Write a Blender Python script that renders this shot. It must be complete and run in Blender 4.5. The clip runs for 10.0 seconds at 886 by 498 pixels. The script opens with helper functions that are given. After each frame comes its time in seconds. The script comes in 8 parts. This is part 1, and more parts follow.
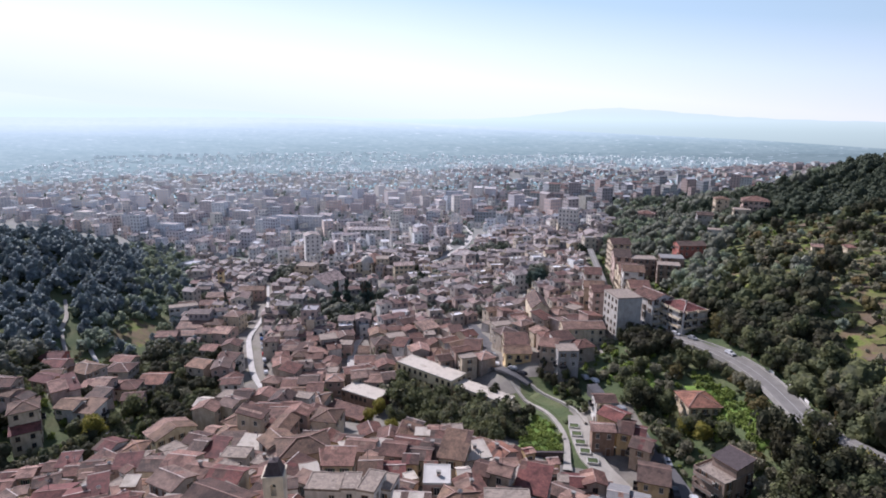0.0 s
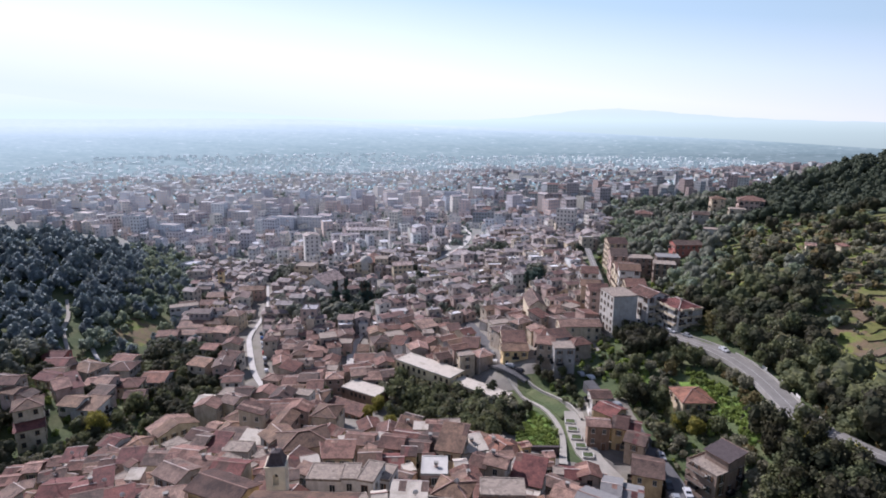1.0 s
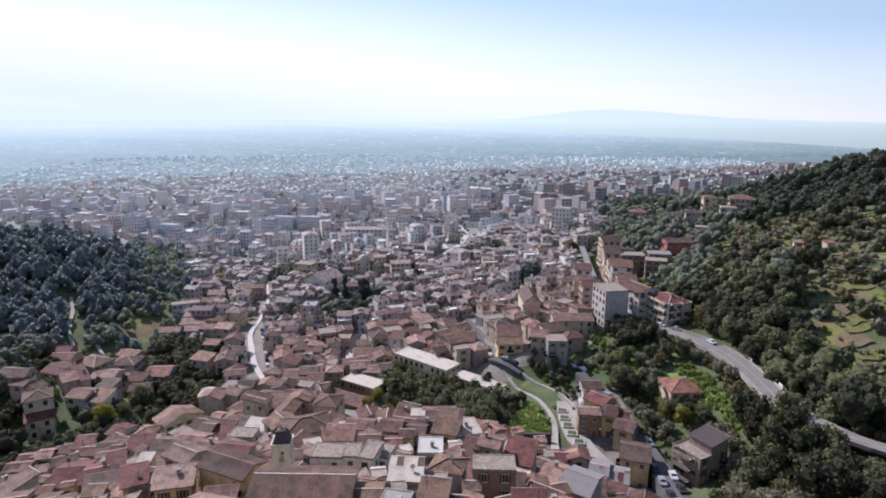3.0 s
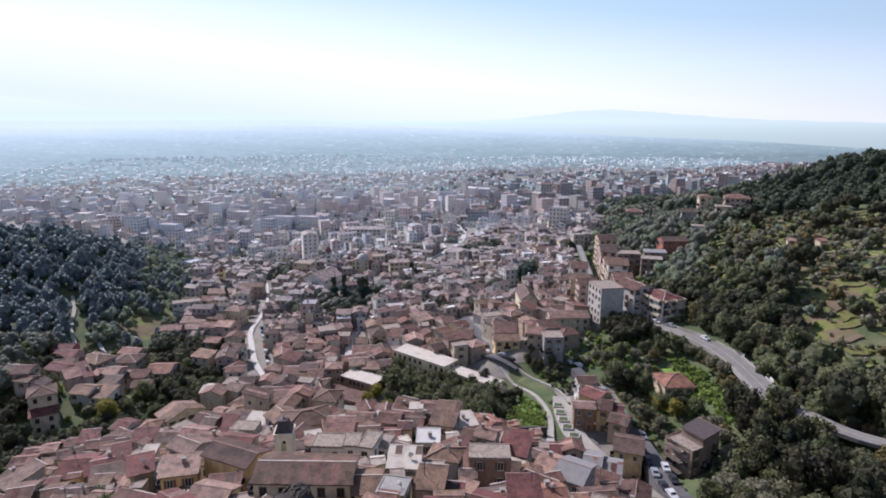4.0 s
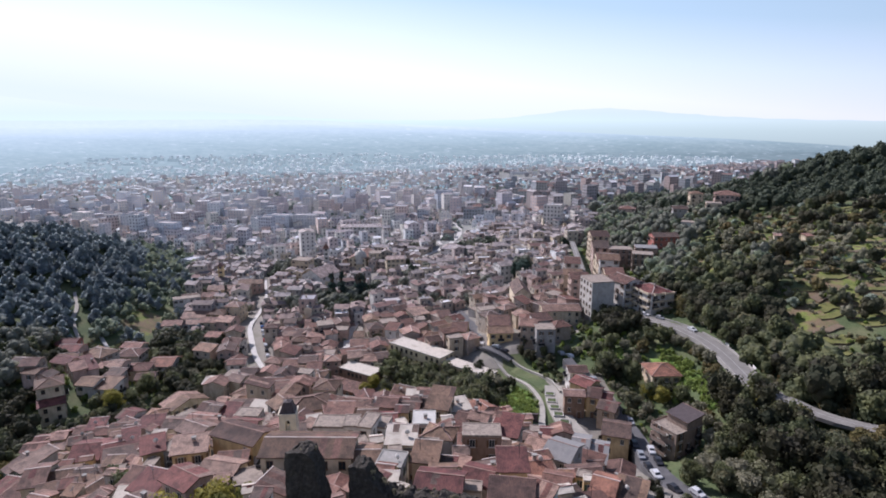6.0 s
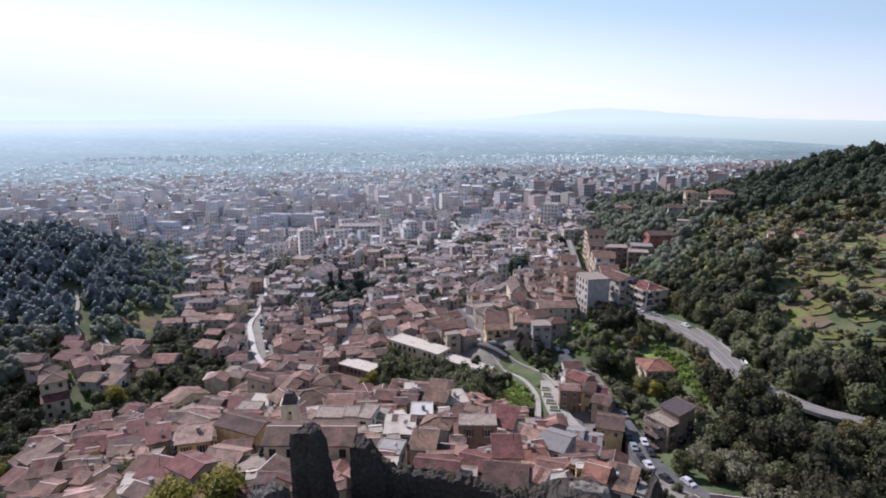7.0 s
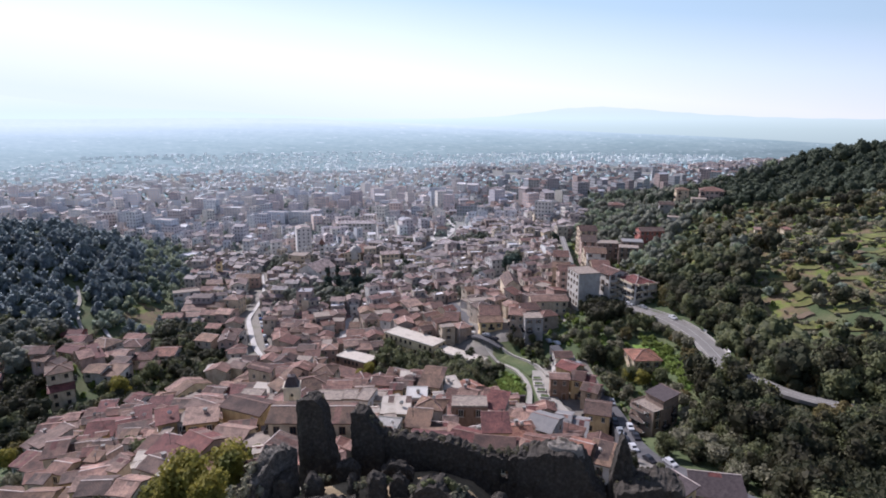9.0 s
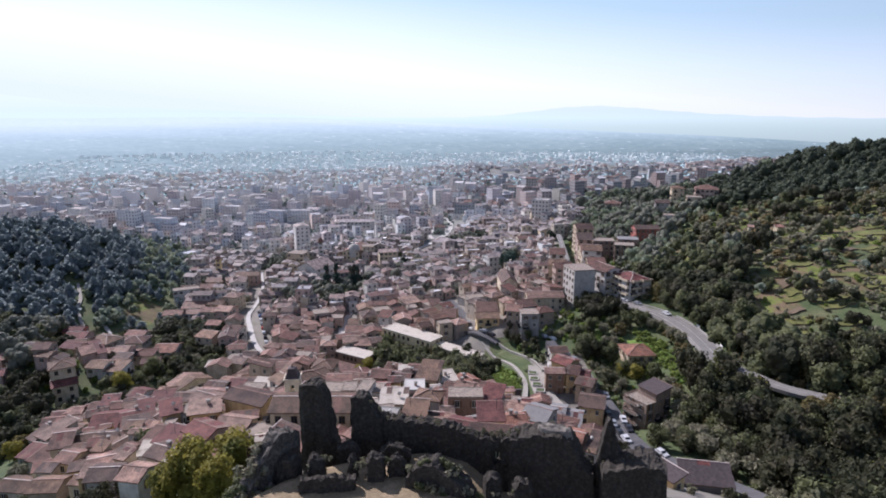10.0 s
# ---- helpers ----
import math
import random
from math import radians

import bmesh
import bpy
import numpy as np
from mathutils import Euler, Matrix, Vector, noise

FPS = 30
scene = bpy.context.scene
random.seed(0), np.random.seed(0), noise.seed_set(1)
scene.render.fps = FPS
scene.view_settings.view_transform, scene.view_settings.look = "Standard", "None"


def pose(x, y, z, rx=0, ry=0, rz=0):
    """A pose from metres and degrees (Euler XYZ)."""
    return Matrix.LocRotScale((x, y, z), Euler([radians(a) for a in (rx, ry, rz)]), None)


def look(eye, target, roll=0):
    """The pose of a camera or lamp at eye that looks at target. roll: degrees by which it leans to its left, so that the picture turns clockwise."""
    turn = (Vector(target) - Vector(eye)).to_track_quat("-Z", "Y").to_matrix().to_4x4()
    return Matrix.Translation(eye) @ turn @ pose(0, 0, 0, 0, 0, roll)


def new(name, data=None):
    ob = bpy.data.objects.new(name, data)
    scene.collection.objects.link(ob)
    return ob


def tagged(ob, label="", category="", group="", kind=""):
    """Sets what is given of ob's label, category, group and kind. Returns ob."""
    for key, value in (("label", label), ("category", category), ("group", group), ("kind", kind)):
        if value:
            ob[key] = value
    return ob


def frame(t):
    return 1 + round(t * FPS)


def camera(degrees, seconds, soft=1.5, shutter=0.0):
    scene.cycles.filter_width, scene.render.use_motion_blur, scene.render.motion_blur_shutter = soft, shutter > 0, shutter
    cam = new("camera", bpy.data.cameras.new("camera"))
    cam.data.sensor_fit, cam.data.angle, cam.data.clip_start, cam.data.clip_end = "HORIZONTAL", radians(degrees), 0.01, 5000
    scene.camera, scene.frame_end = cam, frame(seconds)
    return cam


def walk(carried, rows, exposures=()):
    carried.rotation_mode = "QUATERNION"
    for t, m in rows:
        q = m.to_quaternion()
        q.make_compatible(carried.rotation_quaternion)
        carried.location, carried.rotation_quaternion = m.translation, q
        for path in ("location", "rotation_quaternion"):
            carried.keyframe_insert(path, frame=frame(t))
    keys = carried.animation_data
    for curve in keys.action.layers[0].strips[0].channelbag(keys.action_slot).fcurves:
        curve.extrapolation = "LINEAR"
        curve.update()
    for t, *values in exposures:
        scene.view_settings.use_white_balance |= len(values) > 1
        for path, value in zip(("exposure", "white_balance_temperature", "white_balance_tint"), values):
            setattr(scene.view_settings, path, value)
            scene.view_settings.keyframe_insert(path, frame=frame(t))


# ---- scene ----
# camera: a drone backing slowly away from the town over a ruined castle
cam = camera(73.7, 10.0, soft=1.82)
PATH = [
    (0, (-1.271, -1.775, 100.382), (-1.286, 0.176, 99.944), 0.3),
    (0.5, (-1.077, -3.242, 100.37), (-1.09, -1.29, 99.933), 0.2),
    (1, (-0.867, -4.744, 100.354), (-0.879, -2.792, 99.919), 0.2),
    (1.5, (-0.698, -6.319, 100.32), (-0.71, -4.367, 99.886), 0.2),
    (2, (-0.569, -7.949, 100.277), (-0.579, -5.997, 99.844), 0.1),
    (2.5, (-0.471, -9.624, 100.228), (-0.478, -7.671, 99.795), 0.1),
    (4, (-0.052, -14.629, 99.999), (-0.052, -12.676, 99.568), 0.1),
    (4.5, (0.076, -16.258, 99.977), (0.079, -14.305, 99.545), 0.0),
    (5, (0.176, -17.895, 99.96), (0.182, -15.942, 99.529), 0.0),
    (5.5, (0.285, -19.559, 99.943), (0.294, -17.606, 99.51), 0.0),
    (7, (0.562, -24.637, 99.836), (0.58, -22.685, 99.401), 0.0),
    (7.5, (0.686, -26.315, 99.825), (0.707, -24.364, 99.389), 0.0),
    (8, (0.797, -28.02, 99.792), (0.821, -26.068, 99.355), 0.0),
    (8.5, (0.896, -29.729, 99.768), (0.925, -27.778, 99.329), -0.0),
    (9, (1.036, -31.411, 99.755), (1.067, -29.46, 99.316), -0.0),
    (9.5, (1.162, -33.094, 99.739), (1.196, -31.143, 99.299), -0.0),
    (10, (1.298, -34.782, 99.72), (1.335, -32.832, 99.278), -0.0),
]
walk(cam, [(t, look(eye, target, roll)) for t, eye, target, roll in PATH],
     [(0.0, 0.46, 5680, 22.0), (10.0, 0.46, 5680, 22.0)])

# ---- sky and sun: hazy autumn morning, sun high ahead and to the left ----
SUN_AZ, SUN_EL = -44.0, 40.0          # degrees left of the way ahead, and above the horizon
to_sun = Vector((math.sin(radians(SUN_AZ)) * math.cos(radians(SUN_EL)),
                 math.cos(radians(SUN_AZ)) * math.cos(radians(SUN_EL)), math.sin(radians(SUN_EL))))
world = bpy.data.worlds.new("sky")
scene.world = world
world.use_nodes = True
wn = world.node_tree.nodes
sky = wn.new("ShaderNodeTexSky")
sky.sky_type, sky.sun_disc = 'NISHITA', False
sky.sun_elevation, sky.sun_rotation = radians(SUN_EL), radians(SUN_AZ)
sky.air_density, sky.dust_density, sky.ozone_density, sky.altitude = 1.0, 0.5, 2.5, 300
wn["Background"].inputs["Strength"].default_value = 0.1
pale = wn.new("ShaderNodeHueSaturation")          # the thick haze whitens the sky
pale.inputs["Saturation"].default_value = 0.6
world.node_tree.links.new(sky.outputs[0], pale.inputs["Color"])
world.node_tree.links.new(pale.outputs[0], wn["Background"].inputs["Color"])
sun_lamp = bpy.data.lights.new("sun", 'SUN')
sun_lamp.energy, sun_lamp.angle, sun_lamp.color = 4.7, radians(0.6), (1.0, 0.92, 0.82)
sun = new("sun", sun_lamp)
sun.matrix_world = look(to_sun * 400, (0, 0, 0))

# ---- materials ----
def shader(name):
    m = bpy.data.materials.new(name)
    m.use_nodes = True
    nt = m.node_tree
    nt.nodes["Principled BSDF"].inputs["Specular IOR Level"].default_value = 0.25
    return m, nt, nt.nodes["Principled BSDF"]


def ramp_of(nt, fac, stops):
    r = nt.nodes.new("ShaderNodeValToRGB")
    el = r.color_ramp.elements
    while len(el) < len(stops):
        el.new(0.5)
    for i, (at, c) in enumerate(stops):
        el[i].position, el[i].color = at, (*c, 1)
    nt.links.new(fac, r.inputs[0])
    return r.outputs[0]


def noise_of(nt, scale, detail=4, vector=None, rough=0.6):
    n = nt.nodes.new("ShaderNodeTexNoise")
    n.inputs["Scale"].default_value, n.inputs["Detail"].default_value, n.inputs["Roughness"].default_value = scale, detail, rough
    if vector is not None:
        nt.links.new(vector, n.inputs["Vector"])
    return n.outputs["Fac"]


def mix_of(nt, a, b, fac, how='MIX'):
    n = nt.nodes.new("ShaderNodeMix")
    n.data_type, n.blend_type = 'RGBA', how
    for k, v in ((0, fac), (6, a), (7, b)):
        if hasattr(v, "is_output"):
            nt.links.new(v, n.inputs[k])
        else:
            n.inputs[k].default_value = v if k == 0 else (*v, 1)
    return n.outputs[2]


def math_of(nt, op, a, b):
    n = nt.nodes.new("ShaderNodeMath")
    n.operation = op
    n.inputs[2].default_value = 0.5
    for sock, v in zip(n.inputs, (a, b)):
        if hasattr(v, "is_output"):
            nt.links.new(v, sock)
        else:
            sock.default_value = v
    return n.outputs[0]


def where(nt):
    return nt.nodes.new("ShaderNodeNewGeometry").outputs["Position"]


def dice(nt, islands):
    if islands:
        return nt.nodes.new("ShaderNodeNewGeometry").outputs["Random Per Island"]
    return nt.nodes.new("ShaderNodeObjectInfo").outputs["Random"]


def bumped(nt, bsdf, height, strength, distance=0.1):
    b = nt.nodes.new("ShaderNodeBump")
    b.inputs["Strength"].default_value, b.inputs["Distance"].default_value = strength, distance
    nt.links.new(height, b.inputs["Height"])
    nt.links.new(b.outputs[0], bsdf.inputs["Normal"])


def spread(stops):
    """Colours at even steps of a ramp."""
    return [(i / max(1, len(stops) - 1), c) for i, c in enumerate(stops)]


def plaster(name, tones, islands=False, stain=0.5, rough=0.9):
    """Old rendered wall: one tone a house, streaks of damp and grain."""
    m, nt, bsdf = shader(name)
    base = ramp_of(nt, dice(nt, islands), spread(tones))
    pos = where(nt)
    blot = noise_of(nt, 0.35, 5, pos)
    streak = nt.nodes.new("ShaderNodeMapping")
    streak.inputs["Scale"].default_value = (1.1, 1.1, 0.4)
    nt.links.new(pos, streak.inputs["Vector"])
    run = noise_of(nt, 1.0, 4, streak.outputs[0])
    dirt = ramp_of(nt, run, [(0.36, (0.5, 0.47, 0.43)), (0.6, (1, 1, 1))])
    c = mix_of(nt, base, dirt, stain, 'MULTIPLY')
    c = mix_of(nt, c, ramp_of(nt, blot, [(0.3, (0.62, 0.6, 0.58)), (0.7, (1.08, 1.06, 1.04))]), 0.7, 'MULTIPLY')
    nt.links.new(c, bsdf.inputs["Base Color"])
    bsdf.inputs["Roughness"].default_value = rough
    bumped(nt, bsdf, noise_of(nt, 9, 3, pos), 0.4, 0.04)
    return m


def tiles(name, tones, islands=False, wave=True):
    """Old curved clay tiles: rows down the slope, each tile its own tone, lichen patches."""
    m, nt, bsdf = shader(name)
    uv = nt.nodes.new("ShaderNodeUVMap").outputs[0]
    brick = nt.nodes.new("ShaderNodeTexBrick")
    brick.inputs["Scale"].default_value = 1.0
    brick.inputs["Brick Width"].default_value, brick.inputs["Row Height"].default_value = 0.45, 0.24
    brick.inputs["Mortar Size"].default_value = 0.02
    brick.inputs["Color1"].default_value, brick.inputs["Color2"].default_value = (0.75, 0.72, 0.7, 1), (1.15, 1.1, 1.05, 1)
    brick.inputs["Mortar"].default_value = (0.45, 0.42, 0.4, 1)
    turn = nt.nodes.new("ShaderNodeMapping")
    turn.inputs["Rotation"].default_value = (0, 0, radians(90))
    nt.links.new(uv, turn.inputs["Vector"])
    nt.links.new(turn.outputs[0], brick.inputs["Vector"])
    pos = where(nt)
    base = ramp_of(nt, dice(nt, islands), spread(tones))
    c = mix_of(nt, base, brick.outputs["Color"], 0.8, 'MULTIPLY')
    lichen = ramp_of(nt, noise_of(nt, 0.42, 6, pos, 0.7), [(0.38, (0.34, 0.33, 0.33)), (0.53, (1, 1, 1)), (0.7, (1.4, 1.36, 1.28))])
    c = mix_of(nt, c, lichen, 0.75, 'MULTIPLY')
    spot = ramp_of(nt, noise_of(nt, 3.1, 3, pos), [(0.35, (0.7, 0.7, 0.72)), (0.65, (1.15, 1.1, 1.05))])
    c = mix_of(nt, c, spot, 0.6, 'MULTIPLY')
    nt.links.new(c, bsdf.inputs["Base Color"])
    bsdf.inputs["Roughness"].default_value = 0.75
    if wave:
        w = nt.nodes.new("ShaderNodeTexWave")
        w.wave_type, w.bands_direction = 'BANDS', 'X'
        w.inputs["Scale"].default_value, w.inputs["Distortion"].default_value = 1.3, 0.6
        nt.links.new(uv, w.inputs["Vector"])
        bumped(nt, bsdf, w.outputs["Fac"], 0.55, 0.08)
    return m


def mottled(name, tones, scale=1.0, rough=0.9, bump=0.4, fine=8.0, metal=0.0, contrast=(0.3, 0.7), depth=0.06):
    """A surface whose tone wanders at two scales."""
    m, nt, bsdf = shader(name)
    pos = where(nt)
    lo, hi = contrast
    n = noise_of(nt, scale, 6, pos)
    c = ramp_of(nt, n, [(lo + (hi - lo) * a, t) for a, t in spread(tones)])
    c = mix_of(nt, c, ramp_of(nt, noise_of(nt, fine, 3, pos), [(0.3, (0.7, 0.7, 0.7)), (0.7, (1.2, 1.2, 1.2))]), 0.7, 'MULTIPLY')
    nt.links.new(c, bsdf.inputs["Base Color"])
    bsdf.inputs["Roughness"].default_value, bsdf.inputs["Metallic"].default_value = rough, metal
    bumped(nt, bsdf, noise_of(nt, fine * 0.7, 4, pos), bump, depth)
    return m


def foliage(name, tones, leaf_light=0.4, relief=0.35):
    """Leaves: the tone wanders from tree to tree and a little from clump to clump, light coming through."""
    m, nt, bsdf = shader(name)
    pos = where(nt)
    c = ramp_of(nt, noise_of(nt, 0.13, 2, pos), [(0.3 + 0.4 * a, t) for a, t in spread(tones)])
    c = mix_of(nt, c, ramp_of(nt, dice(nt, True), [(0.0, (0.72, 0.74, 0.7)), (1.0, (1.25, 1.22, 1.15))]), 0.7, 'MULTIPLY')
    c = mix_of(nt, c, ramp_of(nt, noise_of(nt, 1.4, 3, pos), [(0.35, (0.72, 0.74, 0.72)), (0.65, (1.2, 1.18, 1.12))]), 0.7, 'MULTIPLY')
    nt.links.new(c, bsdf.inputs["Base Color"])
    bsdf.inputs["Roughness"].default_value = 0.75
    bsdf.inputs["Specular IOR Level"].default_value = 0.2
    bumped(nt, bsdf, noise_of(nt, 1.6, 3, pos), 0.8, relief)
    tr = nt.nodes.new("ShaderNodeBsdfTranslucent")
    nt.links.new(c, tr.inputs["Color"])
    mx = nt.nodes.new("ShaderNodeMixShader")
    mx.inputs[0].default_value = leaf_light
    nt.links.new(bsdf.outputs[0], mx.inputs[1])
    nt.links.new(tr.outputs[0], mx.inputs[2])
    nt.links.new(mx.outputs[0], nt.nodes["Material Output"].inputs["Surface"])
    return m


def plain(name, c, rough=0.6, metal=0.0):
    m, nt, bsdf = shader(name)
    pos = where(nt)
    v = ramp_of(nt, noise_of(nt, 4, 4, pos), [(0.3, tuple(k * 0.85 for k in c)), (0.7, tuple(min(1, k * 1.1) for k in c))])
    nt.links.new(v, bsdf.inputs["Base Color"])
    bsdf.inputs["Roughness"].default_value, bsdf.inputs["Metallic"].default_value = rough, metal
    return m


CREAM, PINK, GREY, YELLOW, WHITE = (0.55, 0.47, 0.36), (0.5, 0.36, 0.3), (0.36, 0.34, 0.32), (0.58, 0.42, 0.18), (0.66, 0.64, 0.6)
M_WALL = plaster("old_plaster", [CREAM, (0.42, 0.36, 0.3), PINK, GREY, (0.6, 0.5, 0.36), WHITE, (0.45, 0.36, 0.28), (0.38, 0.33, 0.29), CREAM])
# walls of the far and eastern quarters: haze is put into these tones
M_WALL_FAR = plaster("hazed_far_plaster", [(0.716, 0.699, 0.694), (0.645, 0.699, 0.76), (0.706, 0.602, 0.571), (0.563, 0.602, 0.66), (0.768, 0.722, 0.649), (0.818, 0.85, 0.85), (0.542, 0.514, 0.537), (0.695, 0.546, 0.481), (0.757, 0.744, 0.716), (0.583, 0.514, 0.493), (0.788, 0.766, 0.683)], islands=True, stain=0.25)
M_WALL_EAST = plaster("hazed_mauve_plaster", [(0.44, 0.43, 0.416), (0.37, 0.402, 0.426), (0.458, 0.381, 0.349), (0.334, 0.362, 0.388), (0.484, 0.46, 0.397), (0.546, 0.588, 0.581), (0.352, 0.333, 0.329), (0.44, 0.333, 0.291)], islands=True, stain=0.25)
M_YELLOW = plaster("yellow_plaster", [(0.6, 0.44, 0.23), (0.55, 0.42, 0.25)])
M_OCHRE = plaster("ochre_plaster", [(0.76, 0.58, 0.31), (0.74, 0.56, 0.3)], stain=0.2)
M_CREAM = plaster("cream_plaster", [(0.66, 0.57, 0.42), (0.6, 0.5, 0.36)])
M_SCHOOL = plaster("pale_yellow_render", [(0.68, 0.57, 0.36), (0.66, 0.55, 0.35)], stain=0.25)
M_TOWER = plaster("bell_tower_plaster", [(0.74, 0.66, 0.5), (0.74, 0.66, 0.5)], stain=0.25)
M_WHITE = plaster("white_plaster", [(0.7, 0.68, 0.64), (0.64, 0.62, 0.58)])
M_PINK = plaster("pink_plaster", [(0.52, 0.38, 0.32), (0.55, 0.42, 0.36)])
M_GREY = plaster("grey_plaster", [(0.33, 0.32, 0.31), (0.4, 0.38, 0.36)])
M_BLOCK = plaster("pale_grey_render", [(0.47, 0.45, 0.41), (0.45, 0.43, 0.39)], stain=0.3)
M_BROWN = plaster("bare_brick_wall", [(0.26, 0.18, 0.13), (0.3, 0.2, 0.15)])
M_DARKRED = plaster("dark_red_plaster", [(0.4, 0.14, 0.12), (0.42, 0.16, 0.13)])
CLAY = [(0.131, 0.0605, 0.0451), (0.273, 0.154, 0.118), (0.0806, 0.0425, 0.0337), (0.198, 0.11, 0.0809), (0.144, 0.0588, 0.0458), (0.429, 0.279, 0.224), (0.069, 0.0414, 0.0347), (0.205, 0.104, 0.0784), (0.12, 0.0681, 0.0542)]
M_TILE = tiles("clay_tiles", CLAY)
# clay tones greyed and lifted here to imitate haze over distant roofs
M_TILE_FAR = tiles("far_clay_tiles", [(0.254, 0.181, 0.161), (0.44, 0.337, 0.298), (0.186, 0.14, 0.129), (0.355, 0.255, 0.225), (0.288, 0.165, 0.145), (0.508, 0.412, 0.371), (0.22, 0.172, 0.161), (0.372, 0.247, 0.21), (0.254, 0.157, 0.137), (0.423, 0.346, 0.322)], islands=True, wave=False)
M_TILE_RED = tiles("red_tiles", [(0.201, 0.0792, 0.0666), (0.125, 0.0475, 0.0431), (0.167, 0.0634, 0.0548)])
M_TILE_ORANGE = tiles("orange_tiles", [(0.307, 0.149, 0.0997), (0.266, 0.136, 0.097)])
M_TILE_TAN = tiles("tan_tiles", [(0.281, 0.17, 0.11), (0.119, 0.0744, 0.0511), (0.191, 0.121, 0.0817), (0.241, 0.162, 0.11)])
M_TILE_PINK = tiles("pinkish_tiles", [(0.329, 0.182, 0.14), (0.115, 0.0627, 0.049), (0.21, 0.111, 0.0861), (0.0802, 0.0469, 0.0375), (0.275, 0.167, 0.13), (0.153, 0.0868, 0.0678)])
M_TILE_GREY = tiles("greyed_tiles", [(0.229, 0.159, 0.13), (0.112, 0.0813, 0.0683), (0.163, 0.108, 0.0871), (0.0707, 0.0522, 0.0437)])
# pale tiles that put the highlights of sunlit roofs into the colour
M_TILE_PALE = tiles("sunlit_pale_tiles", [(0.442, 0.289, 0.224), (0.238, 0.156, 0.122), (0.346, 0.238, 0.187), (0.179, 0.123, 0.0981)])
M_SHEET = mottled("pale_roof_sheet", [(0.317, 0.277, 0.223), (0.493, 0.44, 0.369), (0.422, 0.37, 0.307)], 0.35, 0.95, 0.2)
M_TERRACE = mottled("stained_roof_terrace", [(0.132, 0.11, 0.089), (0.299, 0.246, 0.2), (0.194, 0.158, 0.129), (0.37, 0.312, 0.258)], 0.55, 0.95, 0.4)
# darker copy of the asphalt: shade of the houses is in its colour
M_STREET = mottled("shaded_street_asphalt", [(0.07, 0.068, 0.07), (0.12, 0.115, 0.115)], 0.25, 0.85, 0.2)
M_FELT = mottled("grey_roofing_felt", [(0.15, 0.145, 0.14), (0.22, 0.21, 0.2), (0.18, 0.175, 0.17)], 0.4, 0.9, 0.3)
M_CONCRETE = mottled("concrete", [(0.2, 0.19, 0.17), (0.33, 0.31, 0.28)], 0.4, 0.9, 0.4)
# pale ridge mortar, brightened further to imitate highlights along roof edges
M_RIDGE_PALE = mottled("highlit_mortar_ridge", [(0.38, 0.3, 0.26), (0.62, 0.54, 0.48)], 0.8)
M_RIDGE = mottled("mortar_ridge", [(0.19, 0.12, 0.095), (0.33, 0.22, 0.18)], 0.8)
M_GLASS = plain("window_glass", (0.03, 0.035, 0.04), 0.12)
M_FRAME = plain("window_frame_paint", (0.5, 0.46, 0.4), 0.6)
M_SHUTTER = plain("brown_shutter", (0.13, 0.075, 0.045), 0.7)
M_SHUTTER_G = plain("green_shutter", (0.06, 0.1, 0.07), 0.7)
M_IRON = plain("dark_iron", (0.04, 0.04, 0.045), 0.5, 0.6)
M_ASPHALT = mottled("asphalt", [(0.15, 0.14, 0.125), (0.21, 0.198, 0.18)], 0.25, 0.85, 0.2)
M_PAVE = mottled("pale_paving", [(0.38, 0.36, 0.33), (0.5, 0.48, 0.44)], 0.3, 0.9, 0.3)
M_PATH = mottled("warm_path_paving", [(0.27, 0.25, 0.215), (0.36, 0.335, 0.29)], 0.3, 0.9, 0.3)
M_ALLEY = mottled("alley_ground", [(0.12, 0.11, 0.1), (0.22, 0.2, 0.17), (0.16, 0.15, 0.11)], 0.12, 0.95, 0.4)
M_SCRUB = mottled("scrub_ground", [(0.0473, 0.0672, 0.0308), (0.0783, 0.101, 0.042), (0.128, 0.126, 0.063)], 0.06, 0.95, 0.8, 1.5, depth=0.4)
M_FIELD = mottled("terraced_field", [(0.05, 0.055, 0.025), (0.15, 0.18, 0.04), (0.16, 0.11, 0.07), (0.09, 0.1, 0.035), (0.2, 0.22, 0.06), (0.1, 0.085, 0.04)], 0.075, 0.95, 0.6, 2.0, depth=0.3)
M_GRASS = mottled("bright_grass", [(0.0656, 0.109, 0.0253), (0.125, 0.194, 0.0368), (0.164, 0.257, 0.0517)], 0.25, 0.9, 0.6, 3.0, depth=0.15)
M_PLOT = mottled("terrace_grass", [(0.054, 0.0594, 0.022), (0.102, 0.103, 0.03), (0.132, 0.135, 0.04), (0.084, 0.0648, 0.03)], 0.35, 0.9, 0.6, 3.0, depth=0.15)
M_STUBBLE = mottled("yellowing_grass", [(0.0936, 0.0936, 0.0338), (0.144, 0.137, 0.045), (0.115, 0.122, 0.0375), (0.173, 0.151, 0.0675)], 0.25, 0.9, 0.6, 3.0, depth=0.15)
M_TILLED = mottled("tilled_earth", [(0.102, 0.0779, 0.052), (0.145, 0.107, 0.072), (0.0935, 0.0902, 0.048)], 0.3, 0.95, 0.6, 2.5, depth=0.15)
M_DRY = mottled("dry_grass", [(0.34, 0.255, 0.16), (0.2, 0.155, 0.095), (0.3, 0.235, 0.14)], 0.4, 0.95, 0.5, 3.0)
M_ROCK_PALE = mottled("worn_sunlit_stone", [(0.1, 0.09, 0.075), (0.24, 0.21, 0.175), (0.17, 0.155, 0.13)], 0.8, 0.95, 0.8, 4.0, depth=0.2)
